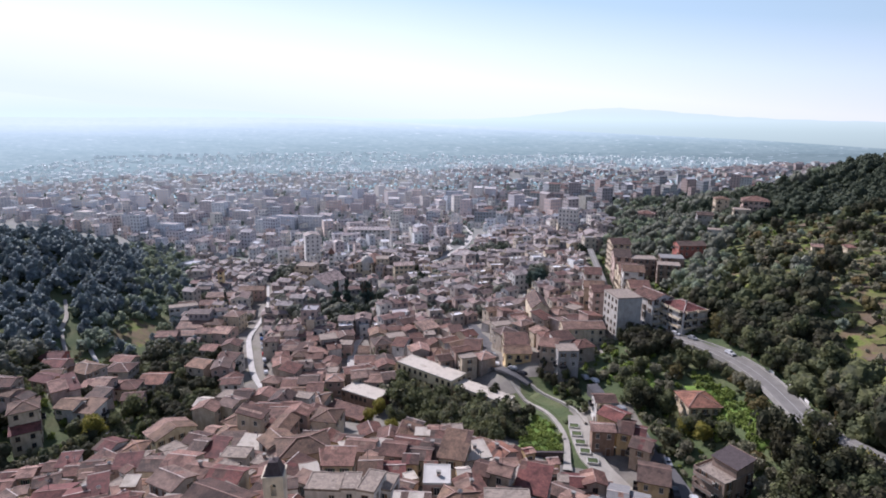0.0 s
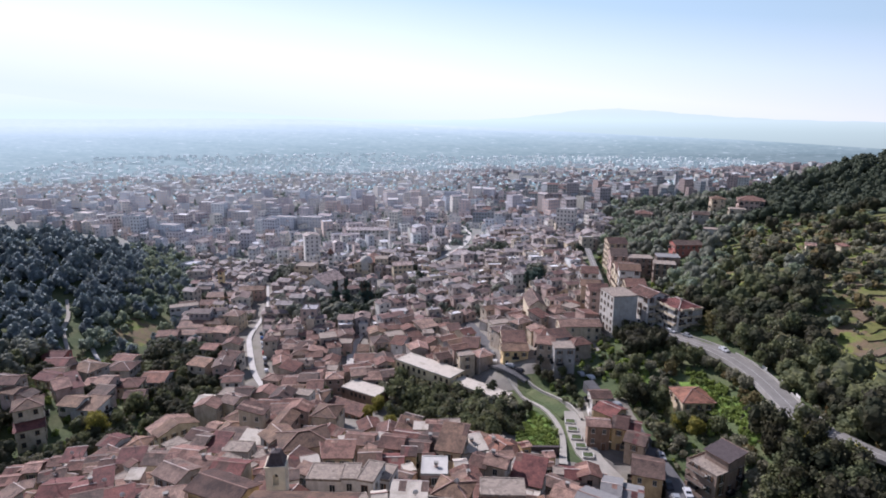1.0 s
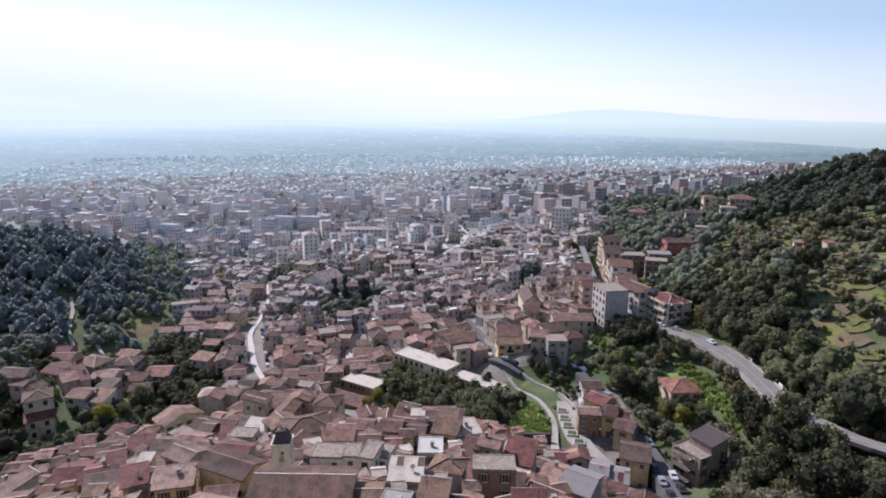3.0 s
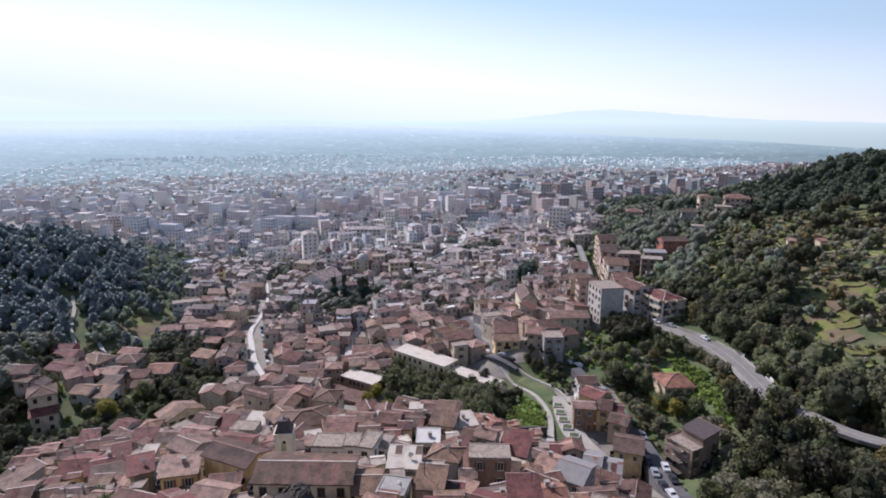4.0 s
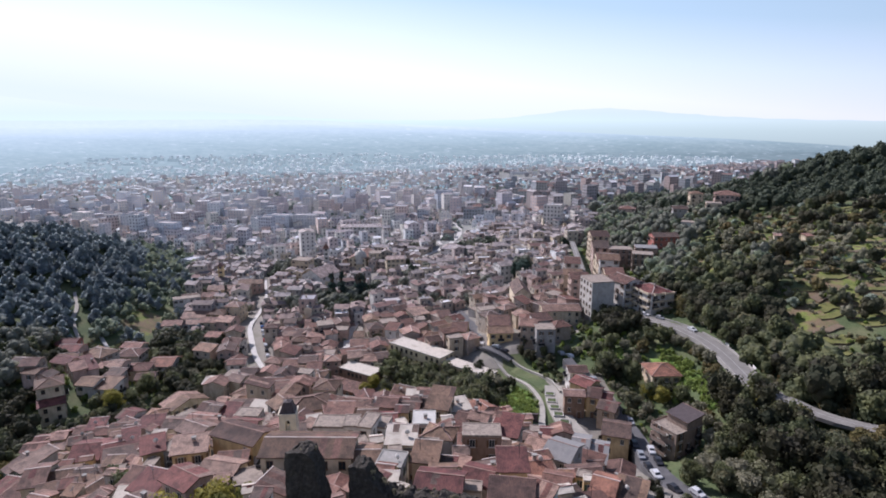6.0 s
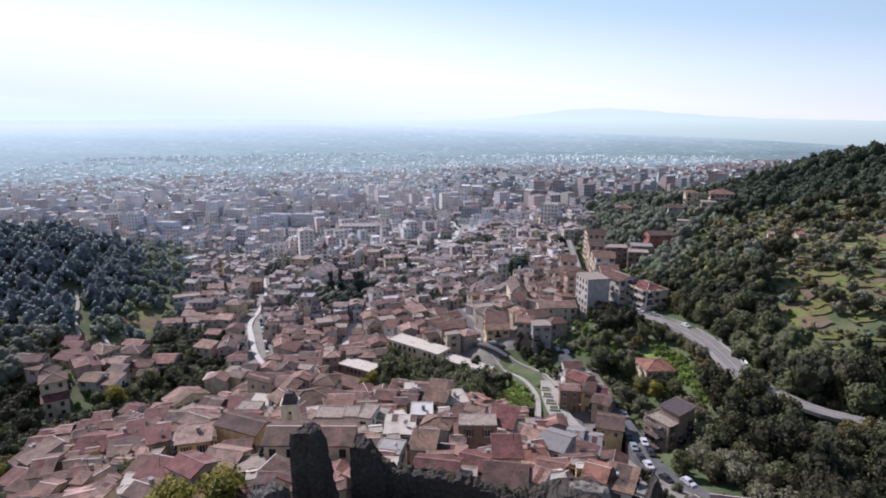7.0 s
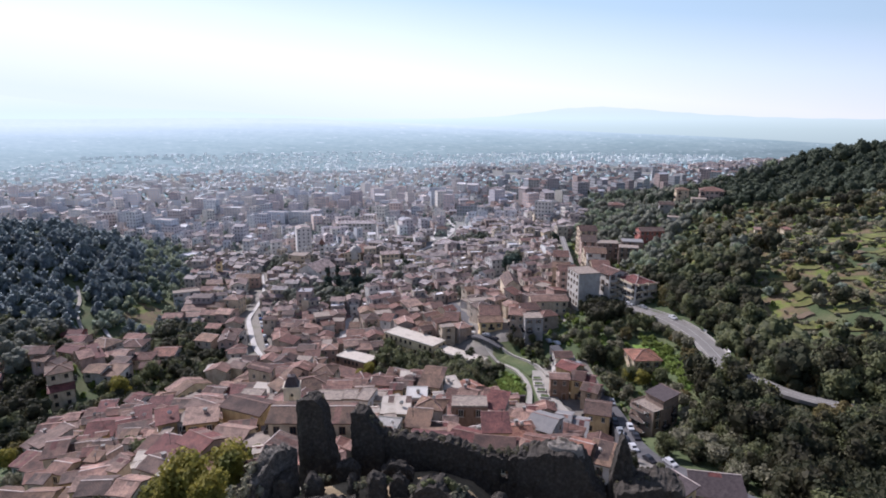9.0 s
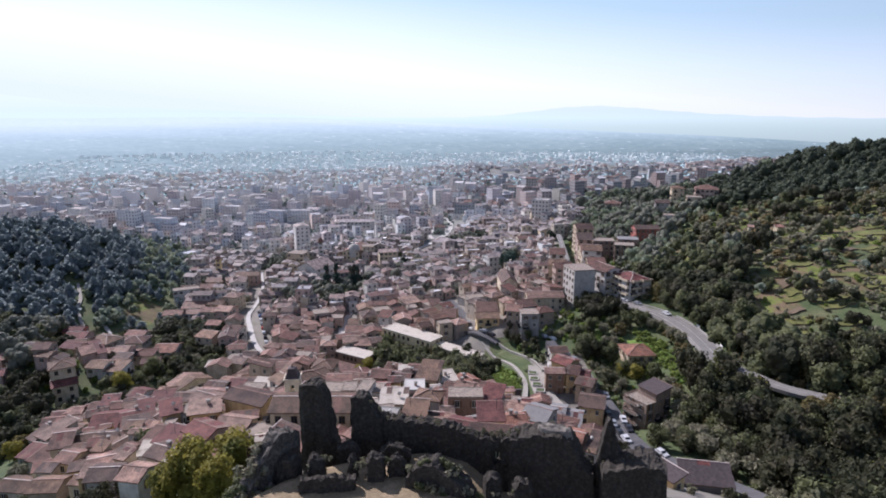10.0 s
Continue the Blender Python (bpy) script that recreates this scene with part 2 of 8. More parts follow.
M_ROCK = mottled("dark_ruin_stone", [(0.03, 0.026, 0.021), (0.055, 0.047, 0.038), (0.115, 0.1, 0.08)], 2.6, 0.95, 1.0, 7.0, depth=0.25, contrast=(0.25, 0.8))
M_CRAG = mottled("weathered_crag", [(0.045, 0.04, 0.034), (0.1, 0.09, 0.077), (0.2, 0.18, 0.155)], 2.2, 0.95, 1.0, 7.0, depth=0.3)
M_BARK = mottled("bark", [(0.08, 0.06, 0.045), (0.14, 0.11, 0.08)], 2.0)
M_LINE = plain("road_paint", (0.34, 0.33, 0.32), 0.7)
OAK = [(0.0759, 0.0905, 0.0508), (0.114, 0.128, 0.0673), (0.152, 0.159, 0.0747), (0.108, 0.116, 0.0747), (0.19, 0.17, 0.0927)]
M_LEAF = foliage("oak_leaves", OAK)
M_LEAF_Y = foliage("yellowing_leaves", [(0.198, 0.198, 0.0424), (0.278, 0.242, 0.0545), (0.15, 0.165, 0.0484)])
M_DRYWEED = foliage("dry_weeds", [(0.2, 0.18, 0.12), (0.14, 0.135, 0.09), (0.26, 0.23, 0.16)])
M_LEAF_O = foliage("olive_leaves", [(0.193, 0.19, 0.123), (0.257, 0.241, 0.177), (0.166, 0.172, 0.0955)])
M_LEAF_B = foliage("rusty_leaves", [(0.22, 0.155, 0.07), (0.17, 0.14, 0.065), (0.14, 0.13, 0.05)])
# dark needles lightened and blued: haze is painted into them
M_CYPRESS = foliage("hazed_cypress_needles", [(0.048, 0.079, 0.0724), (0.0801, 0.115, 0.0966), (0.112, 0.144, 0.121)])
M_WEED = foliage("weeds", [(0.161, 0.217, 0.0484), (0.228, 0.286, 0.0726), (0.114, 0.159, 0.0484)])
# M_FLAT_FAR and M_PANE_FAR are paled and blued as painted haze
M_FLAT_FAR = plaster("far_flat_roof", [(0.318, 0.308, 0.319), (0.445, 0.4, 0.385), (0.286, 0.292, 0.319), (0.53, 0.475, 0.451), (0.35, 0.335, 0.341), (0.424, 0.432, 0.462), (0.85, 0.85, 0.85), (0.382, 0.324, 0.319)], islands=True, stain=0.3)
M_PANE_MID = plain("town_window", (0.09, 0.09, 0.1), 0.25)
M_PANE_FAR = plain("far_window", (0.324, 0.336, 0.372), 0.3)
M_PLAIN_NEAR = mottled("far_streets_and_gardens", [(0.12, 0.14, 0.1), (0.2, 0.195, 0.185), (0.14, 0.16, 0.115)], 0.03, 0.95, 0.2, 0.3)
# leaves of the farther woods, greyed and lifted in place of haze
M_LEAF_GREY = foliage("hazed_grey_leaves", [(0.122, 0.136, 0.114), (0.208, 0.209, 0.166), (0.147, 0.157, 0.129), (0.256, 0.239, 0.166)], 0.3)
M_LEAF_RIDGE = foliage("ridge_oak_leaves", [(0.0439, 0.0576, 0.0386), (0.0646, 0.078, 0.0482), (0.0498, 0.0631, 0.045), (0.088, 0.0958, 0.0549)], 0.2)
# M_LEAF_SPUR and M_LEAF_PALE are blued to stand in for valley haze
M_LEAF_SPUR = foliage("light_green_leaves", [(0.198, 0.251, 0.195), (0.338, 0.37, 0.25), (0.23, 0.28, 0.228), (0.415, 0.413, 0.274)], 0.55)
# holm oak leaves lifted and blued: haze across the gorge is in the colour
M_LEAF_HAZE_BLUE = foliage("haze_blue_leaves", [(0.19, 0.231, 0.259), (0.262, 0.304, 0.315), (0.205, 0.245, 0.284), (0.319, 0.341, 0.308)], 0.6)
# oak leaves at about half tone: shade is put into the colour
M_LEAF_SHADED = foliage("shaded_oak_leaves", [(0.033, 0.0399, 0.0234), (0.055, 0.0589, 0.0338), (0.0715, 0.0665, 0.039), (0.0495, 0.0475, 0.0364)])
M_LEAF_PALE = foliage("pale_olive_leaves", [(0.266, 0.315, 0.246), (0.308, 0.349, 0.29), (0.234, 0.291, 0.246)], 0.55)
M_SLATE = mottled("dark_slate", [(0.05, 0.038, 0.038), (0.09, 0.07, 0.068)], 1.5, 0.7, 0.4)
M_UMBER = plaster("umber_plaster", [(0.33, 0.25, 0.2), (0.3, 0.23, 0.19)])
# these tiles and the town plaster are lifted to stand in for haze
M_TILE_HAZE = tiles("hazed_far_tiles", [(0.45, 0.383, 0.368), (0.512, 0.46, 0.443), (0.388, 0.362, 0.368), (0.552, 0.493, 0.454)], islands=True, wave=False)
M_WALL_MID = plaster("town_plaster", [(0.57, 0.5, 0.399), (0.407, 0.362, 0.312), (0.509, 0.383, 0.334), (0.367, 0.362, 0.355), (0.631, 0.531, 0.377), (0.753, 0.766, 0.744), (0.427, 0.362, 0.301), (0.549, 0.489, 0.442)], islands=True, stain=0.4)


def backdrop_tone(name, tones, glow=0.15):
    """Distant walls and roofs of the backdrop, haze painted in as pale colour and emission."""
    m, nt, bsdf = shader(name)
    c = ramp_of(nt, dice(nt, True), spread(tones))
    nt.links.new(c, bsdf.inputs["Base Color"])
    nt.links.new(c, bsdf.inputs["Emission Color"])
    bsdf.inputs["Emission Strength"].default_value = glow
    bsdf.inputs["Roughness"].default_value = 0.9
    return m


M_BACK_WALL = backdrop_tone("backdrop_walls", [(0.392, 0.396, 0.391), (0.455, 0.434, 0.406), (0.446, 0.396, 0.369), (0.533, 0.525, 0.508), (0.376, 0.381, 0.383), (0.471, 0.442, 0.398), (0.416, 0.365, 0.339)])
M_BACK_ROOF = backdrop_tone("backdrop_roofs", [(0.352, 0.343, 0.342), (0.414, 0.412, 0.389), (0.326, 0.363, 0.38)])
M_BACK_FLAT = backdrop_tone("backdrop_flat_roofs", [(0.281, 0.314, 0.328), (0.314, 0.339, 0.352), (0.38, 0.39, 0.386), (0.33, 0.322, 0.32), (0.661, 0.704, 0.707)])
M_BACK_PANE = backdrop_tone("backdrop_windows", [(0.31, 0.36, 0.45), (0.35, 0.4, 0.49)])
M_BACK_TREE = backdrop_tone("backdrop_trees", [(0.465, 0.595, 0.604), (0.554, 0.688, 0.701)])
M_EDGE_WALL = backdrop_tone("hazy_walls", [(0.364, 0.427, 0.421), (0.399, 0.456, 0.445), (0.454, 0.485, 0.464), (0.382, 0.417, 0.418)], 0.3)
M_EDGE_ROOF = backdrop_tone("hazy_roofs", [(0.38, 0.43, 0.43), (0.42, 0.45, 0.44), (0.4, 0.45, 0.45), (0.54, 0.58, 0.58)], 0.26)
# distant town leaves, paled and blued so the colour carries haze
M_LEAF_HAZE = foliage("hazed_town_leaves", [(0.2, 0.25, 0.23), (0.26, 0.3, 0.27), (0.17, 0.22, 0.21)])

# ---- the lie of the land ----
XS = [-300, -190, -130, -90, -45, 0, 45, 90, 150, 320]
YS = [0, 40, 80, 125, 170, 215, 290, 420, 600, 1000]
HEIGHTS = np.array([
    [31, 28, 30, 37, 56, 61, 46, 37, 39, 61],
    [28, 22, 21, 28, 43, 50, 43, 27, 29, 59],
    [28, 16, 12, 20, 35, 36, 24, 16, 25, 60],
    [26, 10, 0, 13, 18, 25, 7, 21, 31, 58],
    [22, 9, 4, -2, 5, 1, 13, 22, 35, 56],
    [26, 8, -11, -3, -5, 7, 15, 23, 42, 53],
    [34, 10, -9, -5, 0, 2, 7, 17, 36, 69],
    [-1, -8, -10, -7, -5, -1, 10, 12, 25, 59],
    [-15, -14, -13, -11, -8, -6, 0, 4, 9, 20],
    [-20, -23, -18, -17, -16, -16, -14, -13, -14, -7],
], dtype=float)
# rounded hills and hollows: x, y, spread x, spread y, height
BUMPS = [(-240, 338, 50, 50, 17), (315, 430, 75, 55, 14), (121, 234, 26, 28, 5), (190, 345, 40, 40, 6),
         (72, 160, 12, 10, -7), (4, 178, 24, 6, -3), (26, 194, 13, 8, 5), (60, 124, 14, 10, -3), (-140, 172, 20, 18, 7), (-150, 200, 25, 20, 4), (620, 1000, 230, 120, 26), (392, 400, 50, 60, 12)]


def coarse(x, y):
    out = np.zeros(np.broadcast(x, y).shape)
    i = np.clip(np.searchsorted(XS, x) - 1, 0, len(XS) - 2)
    j = np.clip(np.searchsorted(YS, y) - 1, 0, len(YS) - 2)
    xa, ya = np.array(XS, float), np.array(YS, float)
    u = np.clip((x - xa[i]) / (xa[i + 1] - xa[i]), 0, 1)
    v = np.clip((y - ya[j]) / (ya[j + 1] - ya[j]), 0, 1)
    out = (HEIGHTS[j, i] * (1 - u) + HEIGHTS[j, i + 1] * u) * (1 - v) + (HEIGHTS[j + 1, i] * (1 - u) + HEIGHTS[j + 1, i + 1] * u) * v
    return out


def ground(x, y):
    """Height of the land: the coarse table, rounded off, with its hills and hollows."""
    x, y = np.asarray(x, float), np.asarray(y, float)
    s = 5 + 0.02 * np.abs(y)
    z = 0
    for dx, dy, w in ((0, 0, 0.28), (1, 0, 0.12), (-1, 0, 0.12), (0, 1, 0.12), (0, -1, 0.12), (0.8, 0.8, 0.06), (-0.8, 0.8, 0.06), (0.8, -0.8, 0.06), (-0.8, -0.8, 0.06)):
        z = z + w * coarse(x + dx * s * 1.6, y + dy * s * 1.6)
    for bx, by, sx, sy, h in BUMPS:
        z = z + h * np.exp(-((x - bx) / sx) ** 2 - ((y - by) / sy) ** 2)
    return z


def gz(x, y):
    return float(ground(x, y))

# ---- builders ----
def mesh_of(name, verts, faces, mats=(), slots=None, uvs=None, smooth=False):
    me = bpy.data.meshes.new(name)
    me.from_pydata([tuple(v) for v in verts], [], [tuple(f) for f in faces])
    for m in mats:
        me.materials.append(m)
    if slots is not None:
        me.polygons.foreach_set("material_index", np.asarray(slots, dtype=np.int32))
    if uvs is not None:
        lay = me.uv_layers.new(name="UVMap")
        lay.data.foreach_set("uv", np.asarray(uvs, dtype=np.float32).ravel())
    if smooth:
        me.polygons.foreach_set("use_smooth", np.ones(len(me.polygons), dtype=bool))
    me.update()
    return me


def quads_mesh(name, q, mats, slots=None):
    """A mesh of loose quads from an array of n x 4 x 3."""
    n = len(q)
    me = bpy.data.meshes.new(name)
    me.vertices.add(4 * n)
    me.vertices.foreach_set("co", q.astype(np.float32).ravel())
    me.loops.add(4 * n)
    me.loops.foreach_set("vertex_index", np.arange(4 * n, dtype=np.int32))
    me.polygons.add(n)
    me.polygons.foreach_set("loop_start", np.arange(0, 4 * n, 4, dtype=np.int32))
    for m in mats:
        me.materials.append(m)
    if slots is not None:
        me.polygons.foreach_set("material_index", np.asarray(slots, dtype=np.int32))
    me.update(calc_edges=True)
    return me


class Shape:
    """Collects boxes, prisms and sheets for one mesh."""

    def __init__(self):
        self.v, self.f, self.s, self.uv = [], [], [], []

    def face(self, pts, slot=0, uv=None):
        k = len(self.v)
        self.v += [tuple(p) for p in pts]
        self.f.append(tuple(range(k, k + len(pts))))
        self.s.append(slot)
        self.uv += uv if uv else [(p[0] + 0.3 * p[2], p[1]) for p in pts]

    def box(self, x0, y0, z0, x1, y1, z1, slot=0):
        a, b, c, d = (x0, y0), (x1, y0), (x1, y1), (x0, y1)
        for p, q in ((a, b), (b, c), (c, d), (d, a)):
            self.face([(*p, z0), (*q, z0), (*q, z1), (*p, z1)], slot)
        self.face([(*a, z1), (*b, z1), (*c, z1), (*d, z1)], slot)
        self.face([(*d, z0), (*c, z0), (*b, z0), (*a, z0)], slot)

    def slab(self, top, thick, slot=0, edge=None, uv=None):
        """A flat sheet with thickness, from its upper corners."""
        low = [(p[0], p[1], p[2] - thick) for p in top]
        self.face(top, slot, uv)
        self.face(low[::-1], slot if edge is None else edge)
        for i in range(len(top)):
            j = (i + 1) % len(top)
            self.face([low[i], low[j], top[j], top[i]], slot if edge is None else edge)

    def beam(self, a, b, r, slot=0):
        """A square bar from a to b."""
        a, b = Vector(a), Vector(b)
        d = (b - a).normalized()
        u = d.cross(Vector((0, 0, 1)) if abs(d.z) < 0.9 else Vector((1, 0, 0))).normalized() * r
        w = d.cross(u).normalized() * r
        ring = [u + w, u - w, -u - w, -u + w]
        for i in range(4):
            j = (i + 1) % 4
            self.face([a + ring[j], a + ring[i], b + ring[i], b + ring[j]], slot)
        self.face([a + k for k in ring], slot)
        self.face([b + k for k in ring[::-1]], slot)

    def prism(self, loop, z0, z1, slot=0, cap=None):
        n = len(loop)
        for i in range(n):
            p, q = loop[i], loop[(i + 1) % n]
            self.face([(*p, z0), (*q, z0), (*q, z1), (*p, z1)], slot)
        self.face([(*p, z1) for p in loop], slot if cap is None else cap)
        self.face([(*p, z0) for p in loop[::-1]], slot)

    def mesh(self, name, mats):
        return mesh_of(name, self.v, self.f, mats, self.s, self.uv)


def part(name, shape, mats, parent, label="", m=None):
    ob = new(name, shape.mesh(name, mats) if isinstance(shape, Shape) else shape)
    ob.parent = parent
    if m is not None:
        ob.matrix_basis = m
    if label:
        ob["label"] = label
    return ob


# windows, doors and fittings that many houses share
PIECES = {}


def window_mesh(name, w, h, shutters=None, lit_frame=M_FRAME):
    s = Shape()
    r = 0.07
    s.face([(-w / 2, -0.03, 0), (w / 2, -0.03, 0), (w / 2, -0.03, h), (-w / 2, -0.03, h)], 1)
    s.box(-w / 2 - r, -0.09, -r, w / 2 + r, 0.02, 0, 0)
    s.box(-w / 2 - r, -0.09, h, w / 2 + r, 0.02, h + r, 0)
    s.box(-w / 2 - r, -0.09, 0, -w / 2, 0.02, h, 0)
    s.box(w / 2, -0.09, 0, w / 2 + r, 0.02, h, 0)
    s.box(-0.03, -0.07, 0, 0.03, -0.02, h, 0)
    s.box(-w / 2 - 0.15, -0.2, -r - 0.07, w / 2 + 0.15, 0.02, -r, 0)
    mats = [lit_frame, M_GLASS]
    if shutters:
        s.box(-w - 0.02, -0.13, 0, -w / 2 - r, -0.06, h, 2)
        s.box(w / 2 + r, -0.13, 0, w + 0.02, -0.06, h, 2)
        mats.append(shutters)
    me = s.mesh(name, mats)
    # the same window as separate pieces, for houses seen close by
    f, g, b = Shape(), Shape(), Shape()
    f.box(-w / 2 - r, -0.09, -r, w / 2 + r, 0.02, 0, 0)
    f.box(-w / 2 - r, -0.09, h, w / 2 + r, 0.02, h + r, 0)
    f.box(-w / 2 - r, -0.09, 0, -w / 2, 0.02, h, 0)
    f.box(w / 2, -0.09, 0, w / 2 + r, 0.02, h, 0)
    f.box(-0.03, -0.07, 0, 0.03, -0.02, h, 0)
    f.box(-w / 2 - 0.15, -0.2, -r - 0.07, w / 2 + 0.15, 0.02, -r, 0)
    g.face([(-w / 2, -0.03, 0), (w / 2, -0.03, 0), (w / 2, -0.03, h), (-w / 2, -0.03, h)], 0)
    b.box(w / 2 + r, -0.13, 0, w + 0.02, -0.06, h, 0)
    PIECES[me] = (f.mesh("window", [lit_frame]), g.mesh("pane", [M_GLASS]), b.mesh("shutter", [shutters]) if shutters else None, w * 1.5 + 0.02 + r)
    return me


def add_window(me, root, m, close):
    if not close:
        return part("window", me, None, root, "", m)
    frame_me, pane_me, shutter_me, span = PIECES[me]
    win_ob = part("window", frame_me, None, root, "", m)
    part("pane", pane_me, None, win_ob)
    if shutter_me:
        part("shutter", shutter_me, None, win_ob)
        part("shutter", shutter_me, None, win_ob, "", Matrix.Translation((-span, 0, 0)))
    return win_ob


W_PLAIN = window_mesh("window", 0.85, 1.3)
W_BROWN = window_mesh("window", 0.9, 1.4, M_SHUTTER)
W_GREEN = window_mesh("window", 0.9, 1.4, M_SHUTTER_G)
W_TALL = window_mesh("window", 1.0, 2.2, M_SHUTTER)
W_DARK = window_mesh("window", 1.0, 1.3, None, M_SHUTTER)


def door_mesh():
    s = Shape()
    s.box(-0.6, -0.1, 0, 0.6, 0.02, 2.2, 0)
    s.box(-0.48, -0.14, 0.02, -0.02, -0.1, 2.1, 1)
    s.box(0.02, -0.14, 0.02, 0.48, -0.1, 2.1, 1)
    return s.mesh("door", [M_CONCRETE, M_SHUTTER])


DOOR = door_mesh()


def chimney_mesh(h=0.7):
    s = Shape()
    s.box(-0.3, -0.25, -1.2, 0.3, 0.25, h, 0)
    s.box(-0.38, -0.33, h, 0.38, 0.33, h + 0.08, 1)
    s.box(-0.3, -0.25, h + 0.1, -0.2, 0.25, h + 0.35, 0)
    s.box(0.2, -0.25, h + 0.1, 0.3, 0.25, h + 0.35, 0)
    s.box(-0.42, -0.36, h + 0.35, 0.42, 0.36, h + 0.43, 1)
    return s.mesh("chimney", [M_PINK, M_CONCRETE])


CHIMNEY = chimney_mesh()


def aerial_mesh():
    s = Shape()
    s.beam((0, 0, -0.3), (0, 0, 2.4), 0.03)
    s.beam((-0.7, 0, 2.2), (0.7, 0, 2.2), 0.025)
    for i in range(5):
        s.beam((-0.6 + 0.3 * i, -0.3 + 0.03 * i, 2.2), (-0.6 + 0.3 * i, 0.3 - 0.03 * i, 2.2), 0.018)
    return s.mesh("aerial", [M_IRON])


AERIAL = aerial_mesh()


def balcony_mesh(w):
    """A slab and its railing, in one piece all round."""
    s = Shape()
    s.box(-w / 2, -1.1, -0.15, w / 2, 0.02, 0, 0)
    for x0, y0, x1, y1 in ((-w / 2, -1.1, w / 2, -1.06), (-w / 2, -1.06, -w / 2 + 0.04, 0), (w / 2 - 0.04, -1.06, w / 2, 0)):
        s.box(x0, y0, 0, x1, y1, 0.95, 1)
    return s.mesh("balcony", [M_CONCRETE, M_IRON])


BALCONY = balcony_mesh(2.4)


def dish_mesh():
    """A satellite dish on its short pole."""
    s = Shape()
    s.beam((0, 0, -0.3), (0, 0, 0.7), 0.03, 1)
    n = 10
    for i in range(n):
        a, b = 6.2832 * i / n, 6.2832 * (i + 1) / n
        for r0, r1 in ((0, 0.25), (0.25, 0.45)):
            q = [(r * math.cos(t), -0.3 * (1 - r * r * 3), 0.75 + r * math.sin(t)) for r, t in ((r0, a), (r1, a), (r1, b), (r0, b))]
            s.face(q[1:] if r0 == 0 else q, 0)
    s.beam((0, -0.25, 0.6), (0, -0.7, 0.75), 0.02, 1)
    return s.mesh("satellite_dish", [M_WHITE, M_IRON])


DISH = dish_mesh()
M_EAVE = plain("eave_wood", (0.16, 0.1, 0.07), 0.8)


def laid_tiles(s, corners, uv, seed):
    """The uneven skin of tiles on one slope: a slightly sagging sheet with a ragged rim, some strips relaid in other tiles."""
    rg = random.Random(seed)
    a, b, c, d = [Vector(p) for p in corners]
    nu, nv = max(4, int((b - a).length / 1.1)), max(3, int((d - a).length / 1.1))
    lie = [[None] * (nv + 1) for _ in range(nu + 1)]
    for i in range(nu + 1):
        for j in range(nv + 1):
            u, v = i / nu, j / nv
            p = (a * (1 - u) + b * u) * (1 - v) + (d * (1 - u) + c * u) * v
            rim = i in (0, nu) or j in (0, nv)
            along = (b - a).normalized() * rg.uniform(-0.08, 0.08) + (d - a).normalized() * rg.uniform(-0.1, 0.1)
            lie[i][j] = p + Vector((0, 0, 0.05 + rg.uniform(-0.02, 0.03) - 0.05 * math.sin(3.14 * u) * math.sin(3.14 * v))) + (along if rim else along * 0.3)
    odd = {i for i in range(nu) if rg.random() < 0.13}
    start = rg.randrange(nv)
    for i in range(nu):
        for j in range(nv):
            def at(k, m):
                u, v = k / nu, m / nv
                return tuple((uv[0][t] * (1 - u) + uv[1][t] * u) * (1 - v) + (uv[3][t] * (1 - u) + uv[2][t] * u) * v for t in (0, 1))
            s.face([lie[i][j], lie[i + 1][j], lie[i + 1][j + 1], lie[i][j + 1]], 3 if i in odd and j >= start else 0, [at(i, j), at(i + 1, j), at(i + 1, j + 1), at(i, j + 1)])


